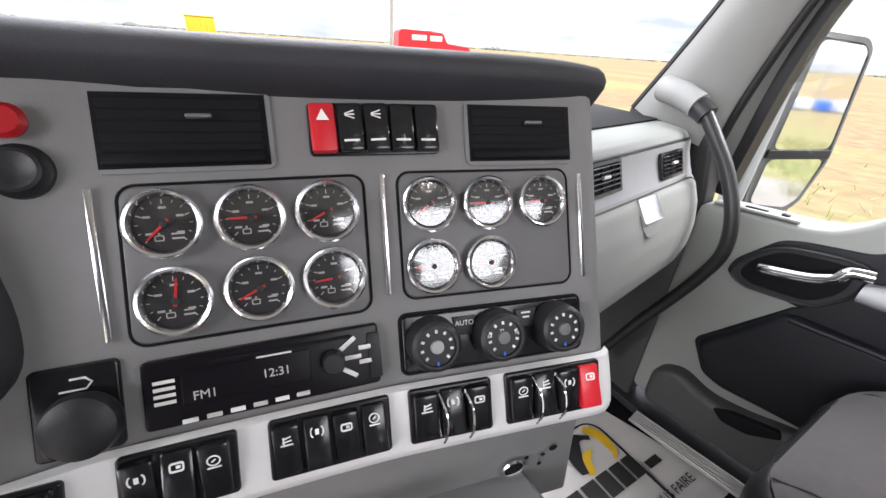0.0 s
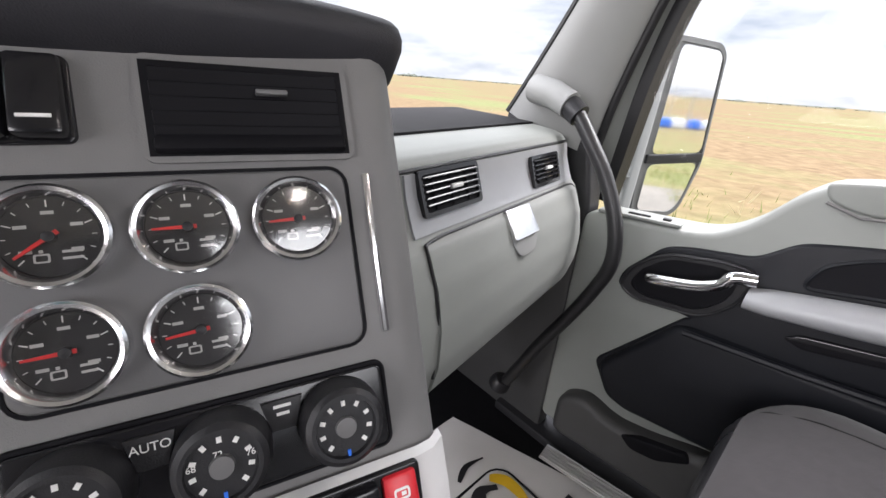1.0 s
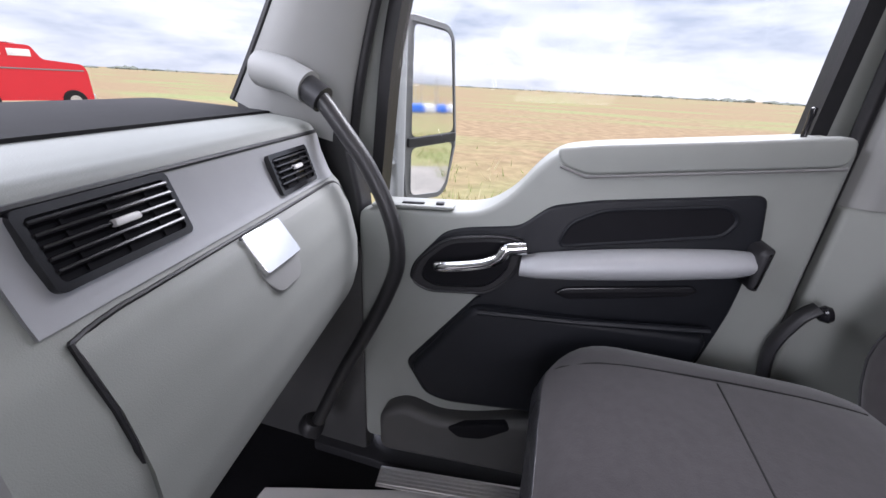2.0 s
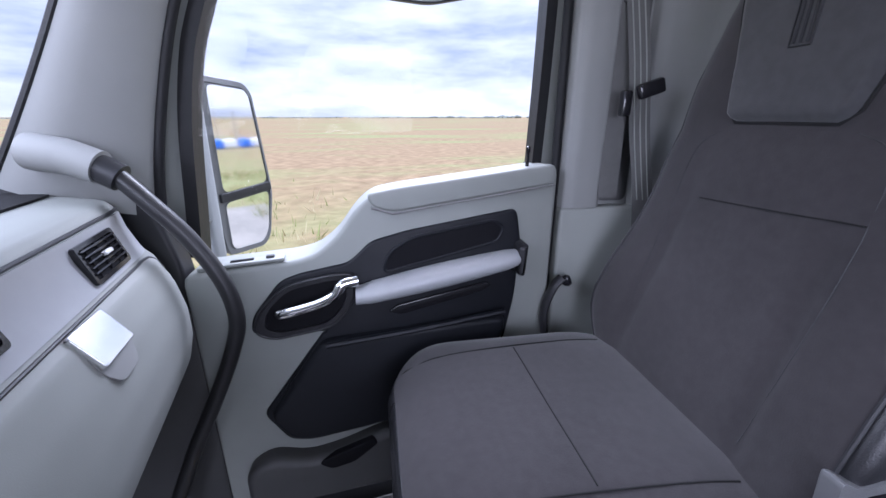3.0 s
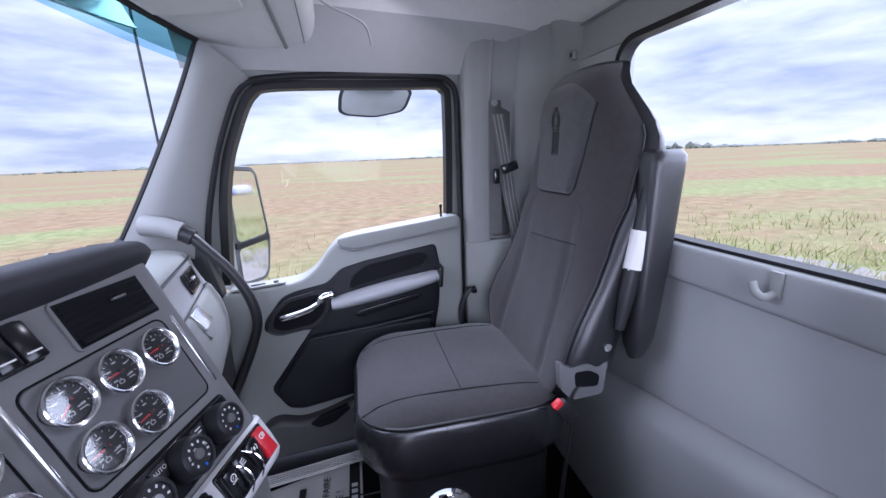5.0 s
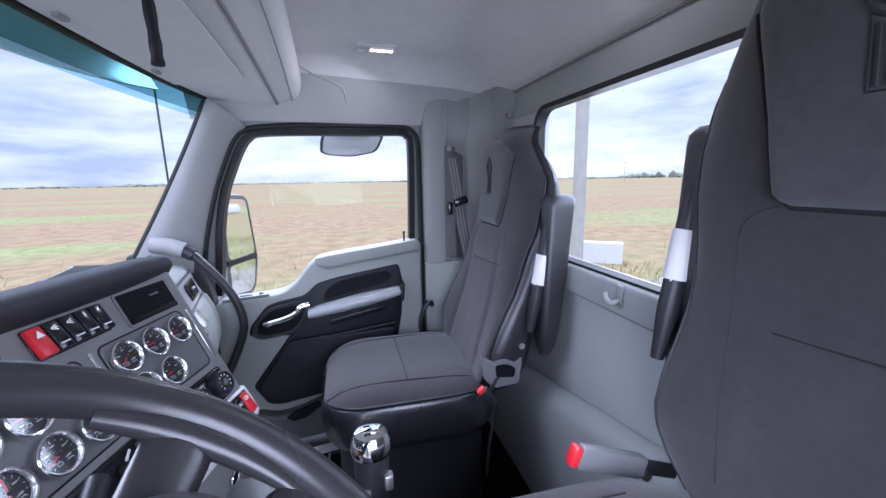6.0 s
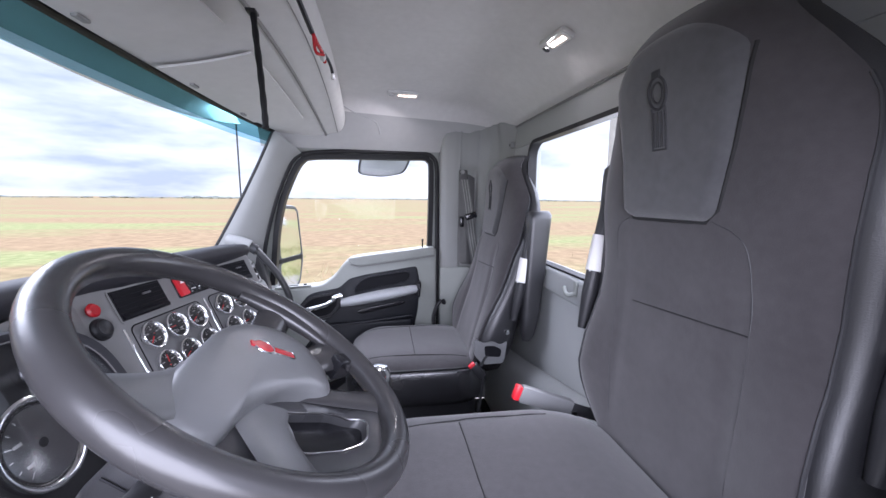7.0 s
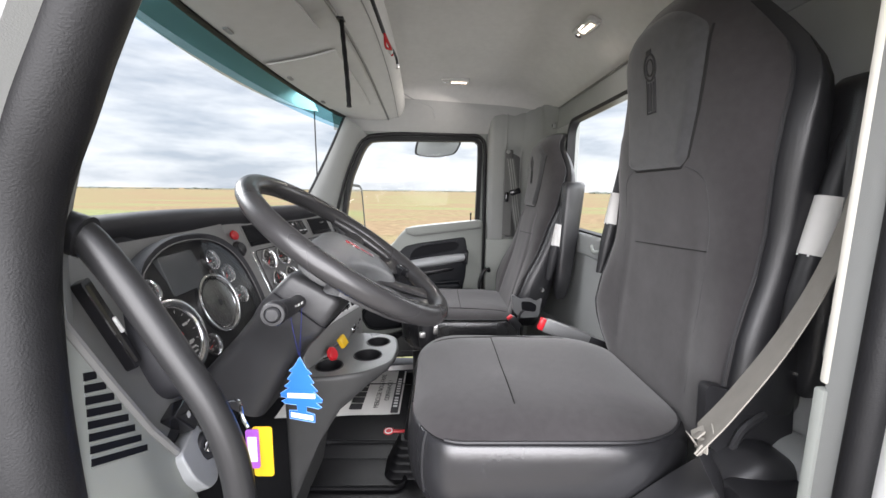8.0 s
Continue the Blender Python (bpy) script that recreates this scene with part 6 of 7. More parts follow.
for nm, c, mt, lab in (("brake_valve", (-0.164, 0.206, 0.563), YELLOW, "yellow square parking brake valve knob"), ("supply_valve", (-0.238, 0.219, 0.553), RED, "red octagonal air supply valve knob")):
    v = thing(nm, lab, "valve knob", "air valve knobs under the rail", at=c)
    m = pose(0, 0, 0, 62, 0, -14)
    part("stem", lathe([(0.006, -0.03), (0.006, 0.0)], 12, m), CHROME, v)
    if mt is YELLOW:
        part("knob", box(0.036, 0.036, 0.016, 0.005, m @ pose(0, 0, 0.004, 0, 0, 8)), mt, v)
    else:
        part("knob", lathe([(0.010, -0.006), (0.021, -0.002), (0.022, 0.006), (0.017, 0.011), (0.0005, 0.012)], 8, m), mt, v)

# ---- seats ----


def back_y(z):
    return interp([(0.44, -0.430), (0.55, -0.458), (0.70, -0.500), (0.85, -0.535), (0.97, -0.546), (1.08, -0.542), (1.14, -0.534), (1.20, -0.522), (1.27, -0.508), (1.32, -0.508)], z)


HALF = [(0.44, 0.190), (0.48, 0.225), (0.52, 0.256), (0.56, 0.274), (0.60, 0.277), (0.66, 0.274), (0.74, 0.267), (0.82, 0.264), (0.90, 0.265), (1.00, 0.271), (1.06, 0.272), (1.10, 0.268), (1.13, 0.260), (1.16, 0.245), (1.20, 0.216), (1.24, 0.184), (1.28, 0.157), (1.30, 0.142), (1.31, 0.128)]
FRONT_IN = 0.955


def bolster(z):
    return interp([(0.44, 0.02), (0.6, 0.056), (0.68, 0.046), (0.78, 0.012), (0.9, -0.008), (1.05, -0.026), (1.14, -0.050), (1.20, -0.045), (1.31, -0.03)], z)


def top_tuck(z):
    return 0.038 * max(0.0, (z - 1.23) / 0.08) ** 2


def recline(z, lean):
    """Seat back angle: one back stands more upright low down, the other leans away at the head."""
    if lean:
        return lean * (min(z, 0.974) - 0.974)
    k = max(0.0, z - 0.86)
    return -0.155 * k * min(1.0, k / 0.10)


def seat_front(x, z, lean=0.0):
    hw = interp(HALF, z)
    k = min(1.0, abs(x) / hw)
    round_off = 0.035 * k ** 10
    # the centre panel lies a little lower than the bolsters, with a soft crease between
    xc = 0.150 - 0.03 * max(0.0, min(1.0, (z - 0.5) / 0.5))
    low = max(0.0, min(1.0, (0.98 - z) / 0.25)) * max(0.0, min(1.0, (z - 0.46) / 0.1))
    crease = (-0.007 if lean == 0 else -0.002) * low * math.exp(-((abs(x) - xc) / 0.016) ** 2)
    return back_y(z) + recline(z, lean) + bolster(z) * k ** 3 - round_off - top_tuck(z) + 0.008 * math.cos(k * math.pi / 2) + crease


def seat(name, lab, dx, dy, dz, arms, short=1.0, lean=0.0, seam_z=0.855):
    t = thing(name, lab, "truck seat", "cab seats", at=(dx, dy, dz))
    # backrest shell: sides and rear
    loops = []
    for i in range(29):
        z = mix(0.44, 1.31, i / 28)
        hw = interp(HALF, z)
        row = []
        for j in range(13):
            x = mix(-0.96, 0.96, j / 12) * hw
            row.append(Vector((x, seat_front(x, z, lean) - 0.008, z)))
        th = interp([(0.44, 0.13), (0.9, 0.12), (1.2, 0.105), (1.31, 0.085)], z)
        yf = seat_front(0.96 * hw, z, lean)
        yb = back_y(z) + recline(z, lean) - th - top_tuck(z) * 0.3
        e = interp([(0.44, 0.0), (0.6, 0.004), (0.85, 0.010), (1.0, 0.014), (1.12, 0.014), (1.20, 0.010), (1.31, 0.0)], z)
        q = max(0.0, min(1.0, (z - 1.08) / 0.2))
        side_pts = [(hw + e * 0.7, yf - 0.016), ((hw + e) * (1 - 0.04 * q), mix(yf, yb, 0.35)), ((hw + e * 0.9) * (1 - 0.12 * q), mix(yf, yb, 0.7)), (0.93 * hw * (1 - 0.18 * q), mix(yf, yb, 0.95)), (0.6 * hw, yb)]
        # the crown rounds off towards the rear
        fall = 0.055 * max(0.0, (z - 1.19) / 0.12) ** 1.4
        flank = [Vector((x, y, z - fall * f)) for (x, y), f in zip(side_pts, (0.05, 0.3, 0.7, 1.0, 1.0))]
        row += flank + [Vector((0, yb, z - fall))] + [Vector((-p.x, p.y, p.z)) for p in flank[::-1]]
        loops.append(row)
    crown = sum(loops[-1], Vector()) / len(loops[-1])
    for k, dz_ in ((0.80, 0.009), (0.5, 0.013), (0.15, 0.014)):
        loops.append([crown.lerp(p, k) + Vector((0, 0, dz_)) for p in loops[28]])
    part("back_shell", rings(loops), SIDEVINYL, t, "black vinyl seat back sides", angle=70)

    def front(s, u):
        z = mix(0.452, 1.304, u)
        x = mix(-FRONT_IN, FRONT_IN, s) * interp(HALF, z)
        n = 0.0012 * noise.noise(Vector((x * 14, z * 14, dx)))
        return Vector((x, seat_front(x, z, lean) + n, z))

    part("backrest", sheet(front, 52, 60, 0.008, -1), CLOTH, t, "charcoal woven cloth backrest", angle=70)
    for s in (0, 1):
        part("piping", tube([front(s, 0.02 + 0.80 * i / 30) + Vector((0, 0.001, 0)) for i in range(31)], 0.0028, 6), STITCH, t)
    # lumbar seam
    part("seam", tube([Vector((x, seat_front(x, seam_z, lean) + 0.0004, seam_z - 0.05 * x)) for x in [mix(-0.158, 0.10, i / 14) for i in range(15)]], 0.0013, 5), CREASE, t)

    for sx in (-1, 1):
        line = spline([(sx * 0.100, 0, 0.972), (sx * 0.138, 0, 0.955), (sx * 0.156, 0, 0.92), (sx * 0.160, 0, 0.80), (sx * 0.158, 0, 0.66), (sx * 0.150, 0, 0.53)], 6)
        part("seam", tube([Vector((p.x, seat_front(p.x, p.z, lean) - 0.0003, p.z)) for p in line], 0.0009, 5), STITCH, t)

    # headrest pad
    pad_low, pad_half = (0.982, 0.096) if short == 1.0 else (0.970, 0.104)
    def pad(s, u):
        z = mix(pad_low, 1.278 - 0.066 * abs(2 * s - 1) ** 2.6, u)
        hw = mix(pad_half, 0.150, u ** 0.9) * (1 - 0.16 * max(0, (0.08 - u) / 0.08) ** 2)
        x = mix(-hw, hw, s) + (0.008 if short == 1.0 else 0.0)
        e = min(1, u / 0.06, (1 - u) / 0.06) * min(1, (0.5 - abs(s - 0.5)) / 0.05)
        lipped = 0.016 - 0.006 * max(0.0, min(1.0, (z - 1.0) / 0.2))
        return Vector((x, seat_front(x, z, lean) - 0.004 + (lipped + 0.004) * max(0, e) ** 0.5, z))

    hp = part("headrest", sheet(pad, 30, 30, 0.02, -1), HEADCL, t, "smoother grey headrest panel", angle=60)
    # near-black seam, thickened to draw the shadow line round the pad's lower edge
    part("headrest_seam", tube([p + Vector((0, 0.003, 0)) for p in [pad(0, 1 - i / 12) for i in range(12)] + [pad(i / 12, 0) for i in range(13)] + [pad(1, i / 12) for i in range(1, 13)]], 0.0032, 6), CREASE, hp)
    # pressed emblem: a ringed oval over three bars
    bm = bmesh.new()
    ez = 1.182
    oval = [(0.021 * math.cos(a), 0.026 * math.sin(a)) for a in [2 * math.pi * k / 24 for k in range(24)]]
    on = lambda x, z, w: pad(0.5, (z - pad_low) / (1.278 - pad_low)) + Vector((x, 0.0005 + w, 0))
    tube([on(x, ez + z, 0) for x, z in oval], 0.0024, 6, True, bm)
    tube([on(x * 0.6, ez + z * 0.62, 0) for x, z in oval], 0.002, 6, True, bm)
    for bx, r, z0, z1 in ((-0.010, 0.0024, 0.030, 0.088), (0, 0.0024, 0.030, 0.088), (0.010, 0.0024, 0.030, 0.088), (-0.0165, 0.0014, 0.022, 0.092), (0.0165, 0.0014, 0.022, 0.092)):
        tube([on(bx, ez - mix(z0, z1, q / 6), 0) for q in range(7)], r, 6, False, bm)
    tube([on(mix(-0.0165, 0.0165, q / 4), ez - 0.092, 0) for q in range(5)], 0.0014, 6, False, bm)
    box(0.02, 0.003, 0.012, 0.001, Matrix.Translation(on(0, ez + 0.030, 0)), 1, bm)
    part("emblem", bm, PRESSED, hp, "dark pressed emblem")

    # cushion
    out = [(a + (0.002 if short == 1.0 else 0.0), b - 0.205) for a, b in rrect(0.538 if short == 1.0 else 0.515, 0.50, 0.12, 8)]
    out = [(a * (1 - 0.06 * max(0, (b + 0.0) / 0.05) if b > 0 else 1), b) for a, b in out]
    out = [(a, b + 0.018 * (1 - (a / 0.26) ** 2) if b > -0.05 else b) for a, b in out]
    out = [(a, -0.205 + (b + 0.205) * (short if b > -0.205 else (1.20 if short == 1.0 else 1.40))) for a, b in out]
    c0 = Vector((0, -0.205))

    def ctop(a, b, k):
        p = c0 + (Vector((a, b)) - c0) * k
        front_dip = -0.016 * max(0, (p.y + 0.05) / 0.1) ** 2
        wave = 0.0015 * noise.noise(Vector((p.x * 11, p.y * 11, dx * 3)))
        return Vector((p.x, p.y, 0.480 + 0.038 * (1 - k ** 4) + 0.012 * (abs(p.x) / 0.25) ** 2 * (1 - k ** 8) + front_dip + wave))

    part("cushion", rings([[ctop(a, b, k) for a, b in out] for k in (0.966, 0.955, 0.935, 0.90, 0.85, 0.78, 0.68, 0.56, 0.43, 0.3, 0.17, 0.05)], True, True), CLOTH, t, "charcoal woven cloth cushion", angle=70)
    def dip(y):
        return -0.016 * max(0, (y + 0.05) / 0.1) ** 2

    side = ((0.88, 0.33), (0.95, 0.34), (0.995, 0.365), (1.014, 0.40), (1.018, 0.43), (1.010, 0.455), (0.995, 0.471), (0.98, 0.480), (0.964, 0.484), (0.94, 0.482))
    part("cushion_side", rings([[Vector((a * k, (b + 0.205) * k - 0.205, z + (dip(b) * 1.15 if z > 0.43 else 0))) for a, b in out] for k, z in side], True, True), GLOSSVINYL, t, "glossy black vinyl cushion side with a cloth front", angle=70)
    wrap = t.children[-1].data
    wrap.materials.append(CLOTH)
    y_front = max(b for a, b in out)
    for poly in wrap.polygons:
        if poly.center.y > y_front - 0.085 and poly.center.z > 0.35:
            poly.material_index = 1

    def top_at(x, y, lift):
        """Point of the cushion's upper face over a spot of its plan."""
        d = Vector((x, y)) - c0
        o = max(out, key=lambda q: (Vector(q) - c0).normalized().dot(d.normalized()))
        return Vector((x, y, ctop(o[0], o[1], min(1, d.length / (Vector(o) - c0).length)).z + lift))

    part("piping", tube([ctop(a, b, 0.966) + Vector((0, 0, 0.0005)) for a, b in out if a < -0.10 and b < y_front - 0.05], 0.0026, 6), STITCH, t)
    if short != 1.0:
        a, b = min(out, key=lambda q: abs(q[0] + 0.215) + (10 if q[1] < -0.1 else 0))
        part("corner_seam", tube(spline([Vector((a * k, (b + 0.205) * k - 0.205, z + dip(b) * (1.15 if z > 0.43 else 0))) for k, z in ((0.975, 0.4865), (1.0, 0.473), (1.015, 0.455), (1.023, 0.43), (1.018, 0.40), (1.0, 0.37))], 4), 0.0022, 6), STITCH, t)
    for sx in (-1, 1) if short == 1.0 else (1,):
        part("seam", tube([top_at(sx * (0.168 + 0.02 * i / 24), mix(0.040, -0.42, i / 24), 0.0) for i in range(25)], 0.0015, 6), CREASE, t)
    part("seam", tube([top_at(mix(-0.17, 0.17, i / 24), -0.212, 0.0) for i in range(25)], 0.0014, 6), CREASE, t)
    # pedestal
    part("side_cover", slab(rounded([(-0.06, 0.28), (-0.16, 0.335), (-0.36, 0.36), (-0.46, 0.44), (-0.58, 0.52), (-0.64, 0.50), (-0.63, -0.08), (-0.06, -0.08)], 0.04), -0.02, 0.055, 0.03, lambda u, v, w: Vector((-0.285 - w, u, v))), VINYL, t, "black moulded seat side cover") if len(arms) > 1 else None
    part("pedestal", rings([[Vector((a * kx, (b + 0.205) * 0.86 - 0.215, z)) for a, b in out] for kx, z in ((0.86, 0.34), (0.84, 0.20), (0.86, 0.04 - dz), (0.90, 0.002 - dz))], True, True), BLACK, t, "black seat pedestal", angle=60)
    # recliner brackets
    for sx in [-1]:
        if short == 1.0:
            arm_line = [(-0.425, 0.612), (-0.432, 0.540), (-0.465, 0.508), (-0.545, 0.512), (-0.556, 0.60), (-0.530, 0.582), (-0.50, 0.60), (-0.46, 0.592)]
            br = part("hinge_bracket", slab(rounded(arm_line, 0.012), -0.012, 0.012, 0.004, lambda u, v, w: Vector((sx * 0.272 + w, u, v))), HUB, t, "grey moulded recliner bracket")
            part("bracket_hole", slab(rounded([(-0.466, 0.582), (-0.470, 0.542), (-0.530, 0.536), (-0.534, 0.566), (-0.505, 0.582)], 0.010), -0.0135, 0.0, 0.0, lambda u, v, w: Vector((sx * 0.272 + w, u, v))), SHADE, br)
        else:
            br = part("hinge_bracket", slab(rounded([(-0.405, 0.61), (-0.41, 0.51), (-0.45, 0.475), (-0.55, 0.45), (-0.56, 0.52), (-0.55, 0.62), (-0.50, 0.585), (-0.45, 0.60)], 0.014), -0.012, 0.012, 0.004, lambda u, v, w: Vector((sx * 0.262 + w, u - 0.4 * lean, v))), BLACK, t, "moulded recliner bracket")
        part("hinge_bolt", lathe([(0.011, 0), (0.010, 0.006), (0.0005, 0.007)], 12, basis((sx * 0.276, -0.555 - 0.4 * lean, 0.632), (0, 1, 0), (sx, 0, 0))), CHROME, br)
        part("lever", tube(spline([(sx * 0.276, -0.505 - 0.4 * lean, 0.56), (sx * 0.280, -0.47 - 0.4 * lean, 0.535), (sx * 0.280, -0.455 - 0.4 * lean, 0.50)], 5), 0.007, 8), BLACK, br)
    # folded-up armrests
    for sx in arms:
        back = 0.0 if short == 1.0 else (-0.035 if sx < 0 else 0.025)
        loops = []
        for k in range(19):
            u = k / 18
            z = mix(0.595, 1.092, min(1.0, u * 1.06)) if u < 0.9 else mix(1.069, 1.094, (u - 0.9) / 0.1)
            hx = 0.040 * interp([(0, 0.30), (0.04, 0.6), (0.12, 0.85), (0.5, 1.0), (0.93, 1.0), (0.98, 0.92), (1, 0.72)], u)
            hy = 0.043 * interp([(0, 0.35), (0.04, 0.55), (0.2, 0.8), (0.5, 0.95), (0.93, 1.05), (0.98, 0.98), (1, 0.8)], u)
            cy = -0.634 - 0.032 * u + back
            loops.append([Vector((sx * 0.276 + hx * (abs(math.cos(b)) ** 0.55) * (1 if math.cos(b) > 0 else -1), cy + hy * (abs(math.sin(b)) ** 0.55) * (1 if math.sin(b) > 0 else -1), z)) for b in [2 * math.pi * j / 28 for j in range(28)]])
        a = part("armrest", rings(loops), VINYL, t, "black padded armrest folded up", angle=60)
        sp = [Vector((sx * 0.286, mix(-0.578, -0.640, u) + back, mix(0.68, 1.035, u))) for u in [i / 12 for i in range(13)]]
        part("spine", tube(sp, 0.0205, 14, False, None, 0.85, (1, 0, 0), lambda q: 0.6 + 0.4 * min(1, q * 4)), BLACK, a)
        part("label_sleeve", tube([p + Vector((0, 0.001, 0)) for p in sp[5:9]], 0.0225, 14, False, None, 0.88, (1, 0, 0)), PAPER, a, "white paper label sleeve")
        for q in (-0.009, 0.009):
            part("sleeve_fold", tube([p + Vector((q, 0.0188, 0)) for p in sp[5:9]], 0.0014, 6), WHITE, a)
    return t


seat("passenger_seat", "charcoal cloth and black vinyl passenger truck seat", 0.542, 0.0, 0.0, (-1,))
seat("driver_seat", "charcoal cloth and black vinyl driver seat set higher", -0.512, -0.040, 0.132, (-1, 1), 0.75, 0.25, 0.805)

# ---- belts and buckles ----


def ribbon(path, width, across, thick=0.0016):
    a = Vector(across).normalized() * width / 2
    return rings([[Vector(p) + a, Vector(p) - a, Vector(p) - a + Vector((0, thick, thick)), Vector(p) + a + Vector((0, thick, thick))] for p in path])


belt = thing("seat_belt", "grey passenger seat belt hanging by the rear post", "seat belt")
part("guide", box(0.014, 0.045, 0.06, 0.008, pose(0.905, -0.507, 1.255, 0, 0, 0)), SLOT, belt)
part("guide_bolt", lathe([(0.012, 0), (0.011, 0.008), (0.0005, 0.009)], 14, basis((0.897, -0.500, 1.275), (0, 1, 0), (-1, 0, 0))), PILLAR, belt)
part("webbing", ribbon(spline([(0.892, -0.510, 1.235), (0.880, -0.530, 1.10), (0.870, -0.548, 0.95), (0.862, -0.575, 0.80), (0.855, -0.60, 0.55)], 6), 0.046, (0.25, 1, 0)), STRAP, belt)
part("webbing", ribbon(spline([(0.905, -0.500, 1.235), (0.905, -0.505, 1.0), (0.900, -0.505, 0.80)], 6), 0.046, (0.1, 1, 0)), STRAP, belt)
for k in (-1, 0, 1):
    part("webbing_stripe", tube(spline([Vector(p) + Vector((0.25, 1, 0)).normalized() * 0.013 * k + Vector((-0.0016, 0, 0)) for p in ((0.892, -0.510, 1.235), (0.880, -0.530, 1.10), (0.870, -0.548, 0.95), (0.862, -0.575, 0.80))], 6), 0.0016, 5), LIGHT, belt)
part("tongue", box(0.020, 0.060, 0.032, 0.006, pose(0.838, -0.535, 1.05, -18)), GLOSS, belt, "black buckle tongue")
part("stop_button", box(0.022, 0.022, 0.055, 0.006, pose(0.858, -0.492, 1.02)), GLOSS, belt)

bk = thing("seat_belt_buckle", "black buckle with a red button beside the passenger seat", "buckle", "seat belt buckles", at=(0.243, -0.425, 0.510))
bk.rotation_euler = (radians(-38), 0, 0)
part("body", box(0.026, 0.034, 0.060, 0.006, pose(0, 0, -0.022)), BLACK, bk)
part("button", box(0.020, 0.026, 0.014, 0.004, pose(0, 0.004, 0.010)), RED, bk, "red release button")
part("stalk", tube(spline([(0, 0, -0.05), (0.002, 0.03, -0.09), (0.004, 0.10, -0.16), (0.004, 0.17, -0.235)], 5), 0.0055, 8), BLACK, bk)
bk2 = thing("seat_belt_buckle", "long grey buckle with a pink-red button beside the driver seat", "buckle", "seat belt buckles", at=(-0.238, -0.417, 0.656))
bk2.rotation_euler = (radians(-70), 0, 0)
part("body", box(0.026, 0.044, 0.150, 0.007, pose(0, 0, -0.085)), HUB, bk2)
part("button", box(0.022, 0.038, 0.016, 0.004, pose(0, 0, -0.004)), RED, bk2, "pink-red release button")
part("anchor", lathe([(0.010, -0.014), (0.010, 0.014)], 14, pose(0, 0.012, -0.168, 0, 90, 0)), CHROME, bk2)
part("strap", box(0.004, 0.03, 0.10, 0.001, pose(0, 0.0, -0.20)), BLACK, bk2)
db = thing("seat_belt", "dusty beige driver seat belt running down past the seat", "seat belt")
part("webbing", ribbon(spline([(-0.925, -0.60, 1.28), (-0.915, -0.612, 1.10), (-0.905, -0.60, 0.98), (-0.895, -0.565, 0.87), (-0.885, -0.51, 0.765), (-0.875, -0.475, 0.705)], 7), 0.066, (0.75, -0.5, 0.2)), TANBELT, db, "dusty beige webbing")
part("webbing", ribbon(spline([(-0.875, -0.475, 0.705), (-0.872, -0.50, 0.66), (-0.87, -0.53, 0.60), (-0.87, -0.55, 0.45)], 6), 0.050, (0.75, -0.5, 0.2)), BLACK, db, "dark lower webbing")
rg = random.Random(3)
for k in range(7):
    c = Vector((-0.885 + rg.uniform(-0.012, 0.012), -0.472 + rg.uniform(-0.01, 0.01), 0.712 + rg.uniform(-0.018, 0.018)))
    part("torn_wrapper", box(0.016, 0.002, 0.02, 0.0006, Matrix.Translation(c) @ pose(0, 0, 0, rg.uniform(-60, 60), rg.uniform(-60, 60), rg.uniform(0, 180))), TANBELT, db, "crumpled pale plastic wrapper")

# ---- grab handles ----
gh = thing("grab_handle", "long curved black rubber grab handle on the pillar", "grab handle", "pillar grab handles")
part("bar", tube(spline([(0.739, 0.500, 0.912), (0.738, 0.478, 0.898), (0.738, 0.440, 0.852), (0.741, 0.392, 0.785), (0.742, 0.352, 0.70), (0.742, 0.340, 0.62), (0.74, 0.362, 0.545), (0.735, 0.405, 0.45), (0.728, 0.455, 0.35), (0.72, 0.49, 0.27), (0.714, 0.525, 0.19)], 6), 0.0150, 16), GRIPBLK, gh)
part("socket", tube([(0.752, 0.600, 0.940), (0.742, 0.545, 0.932), (0.739, 0.500, 0.914)], 0.030, 18, False, None, 1.0, (0, 0, 1), lambda t: 1.0 - 0.08 * t), PILLAR, gh, "light grey moulded socket")
part("collar", tube([(0.739, 0.507, 0.916), (0.738, 0.474, 0.896)], 0.023, 16), BLACK, gh)
part("foot", lathe([(0.03, 0), (0.028, 0.02), (0.02, 0.03)], 16, basis((0.711, 0.545, 0.165), (1, 0, 0), (0, -0.4, 1))), BLACK, gh)
gd = thing("grab_handle", "thick black grab handle beside the driver doorway", "grab handle", "pillar grab handles")
part("bar", tube(spline([(-0.955, 0.305, 1.006), (-0.952, 0.285, 0.996), (-0.950, 0.250, 0.945), (-0.950, 0.205, 0.868), (-0.950, 0.163, 0.79), (-0.952, 0.140, 0.715), (-0.955, 0.138, 0.64), (-0.96, 0.165, 0.55), (-0.965, 0.22, 0.45)], 6), 0.0175, 16), GRIPBLK, gd)
part("collar", tube([(-0.960, 0.318, 1.010), (-0.953, 0.284, 0.997)], 0.0235, 18), BLACK, gd)
part("foot", lathe([(0.03, 0), (0.028, 0.02), (0.02, 0.03)], 16, basis((-0.966, 0.23, 0.43), (1, 0, 0), (0, -0.3, 1))), BLACK, gd)
hk = thing("door_check_knob", "small black knob low on the rear door edge", "knob", at=(0.872, -0.392, 0.592))
part("knob", lathe([(0.006, 0), (0.012, 0.004), (0.016, 0.014), (0.012, 0.022), (0.0005, 0.024)], 16, pose(0, 0, 0, 70, -30, 0)), GLOSS, hk)
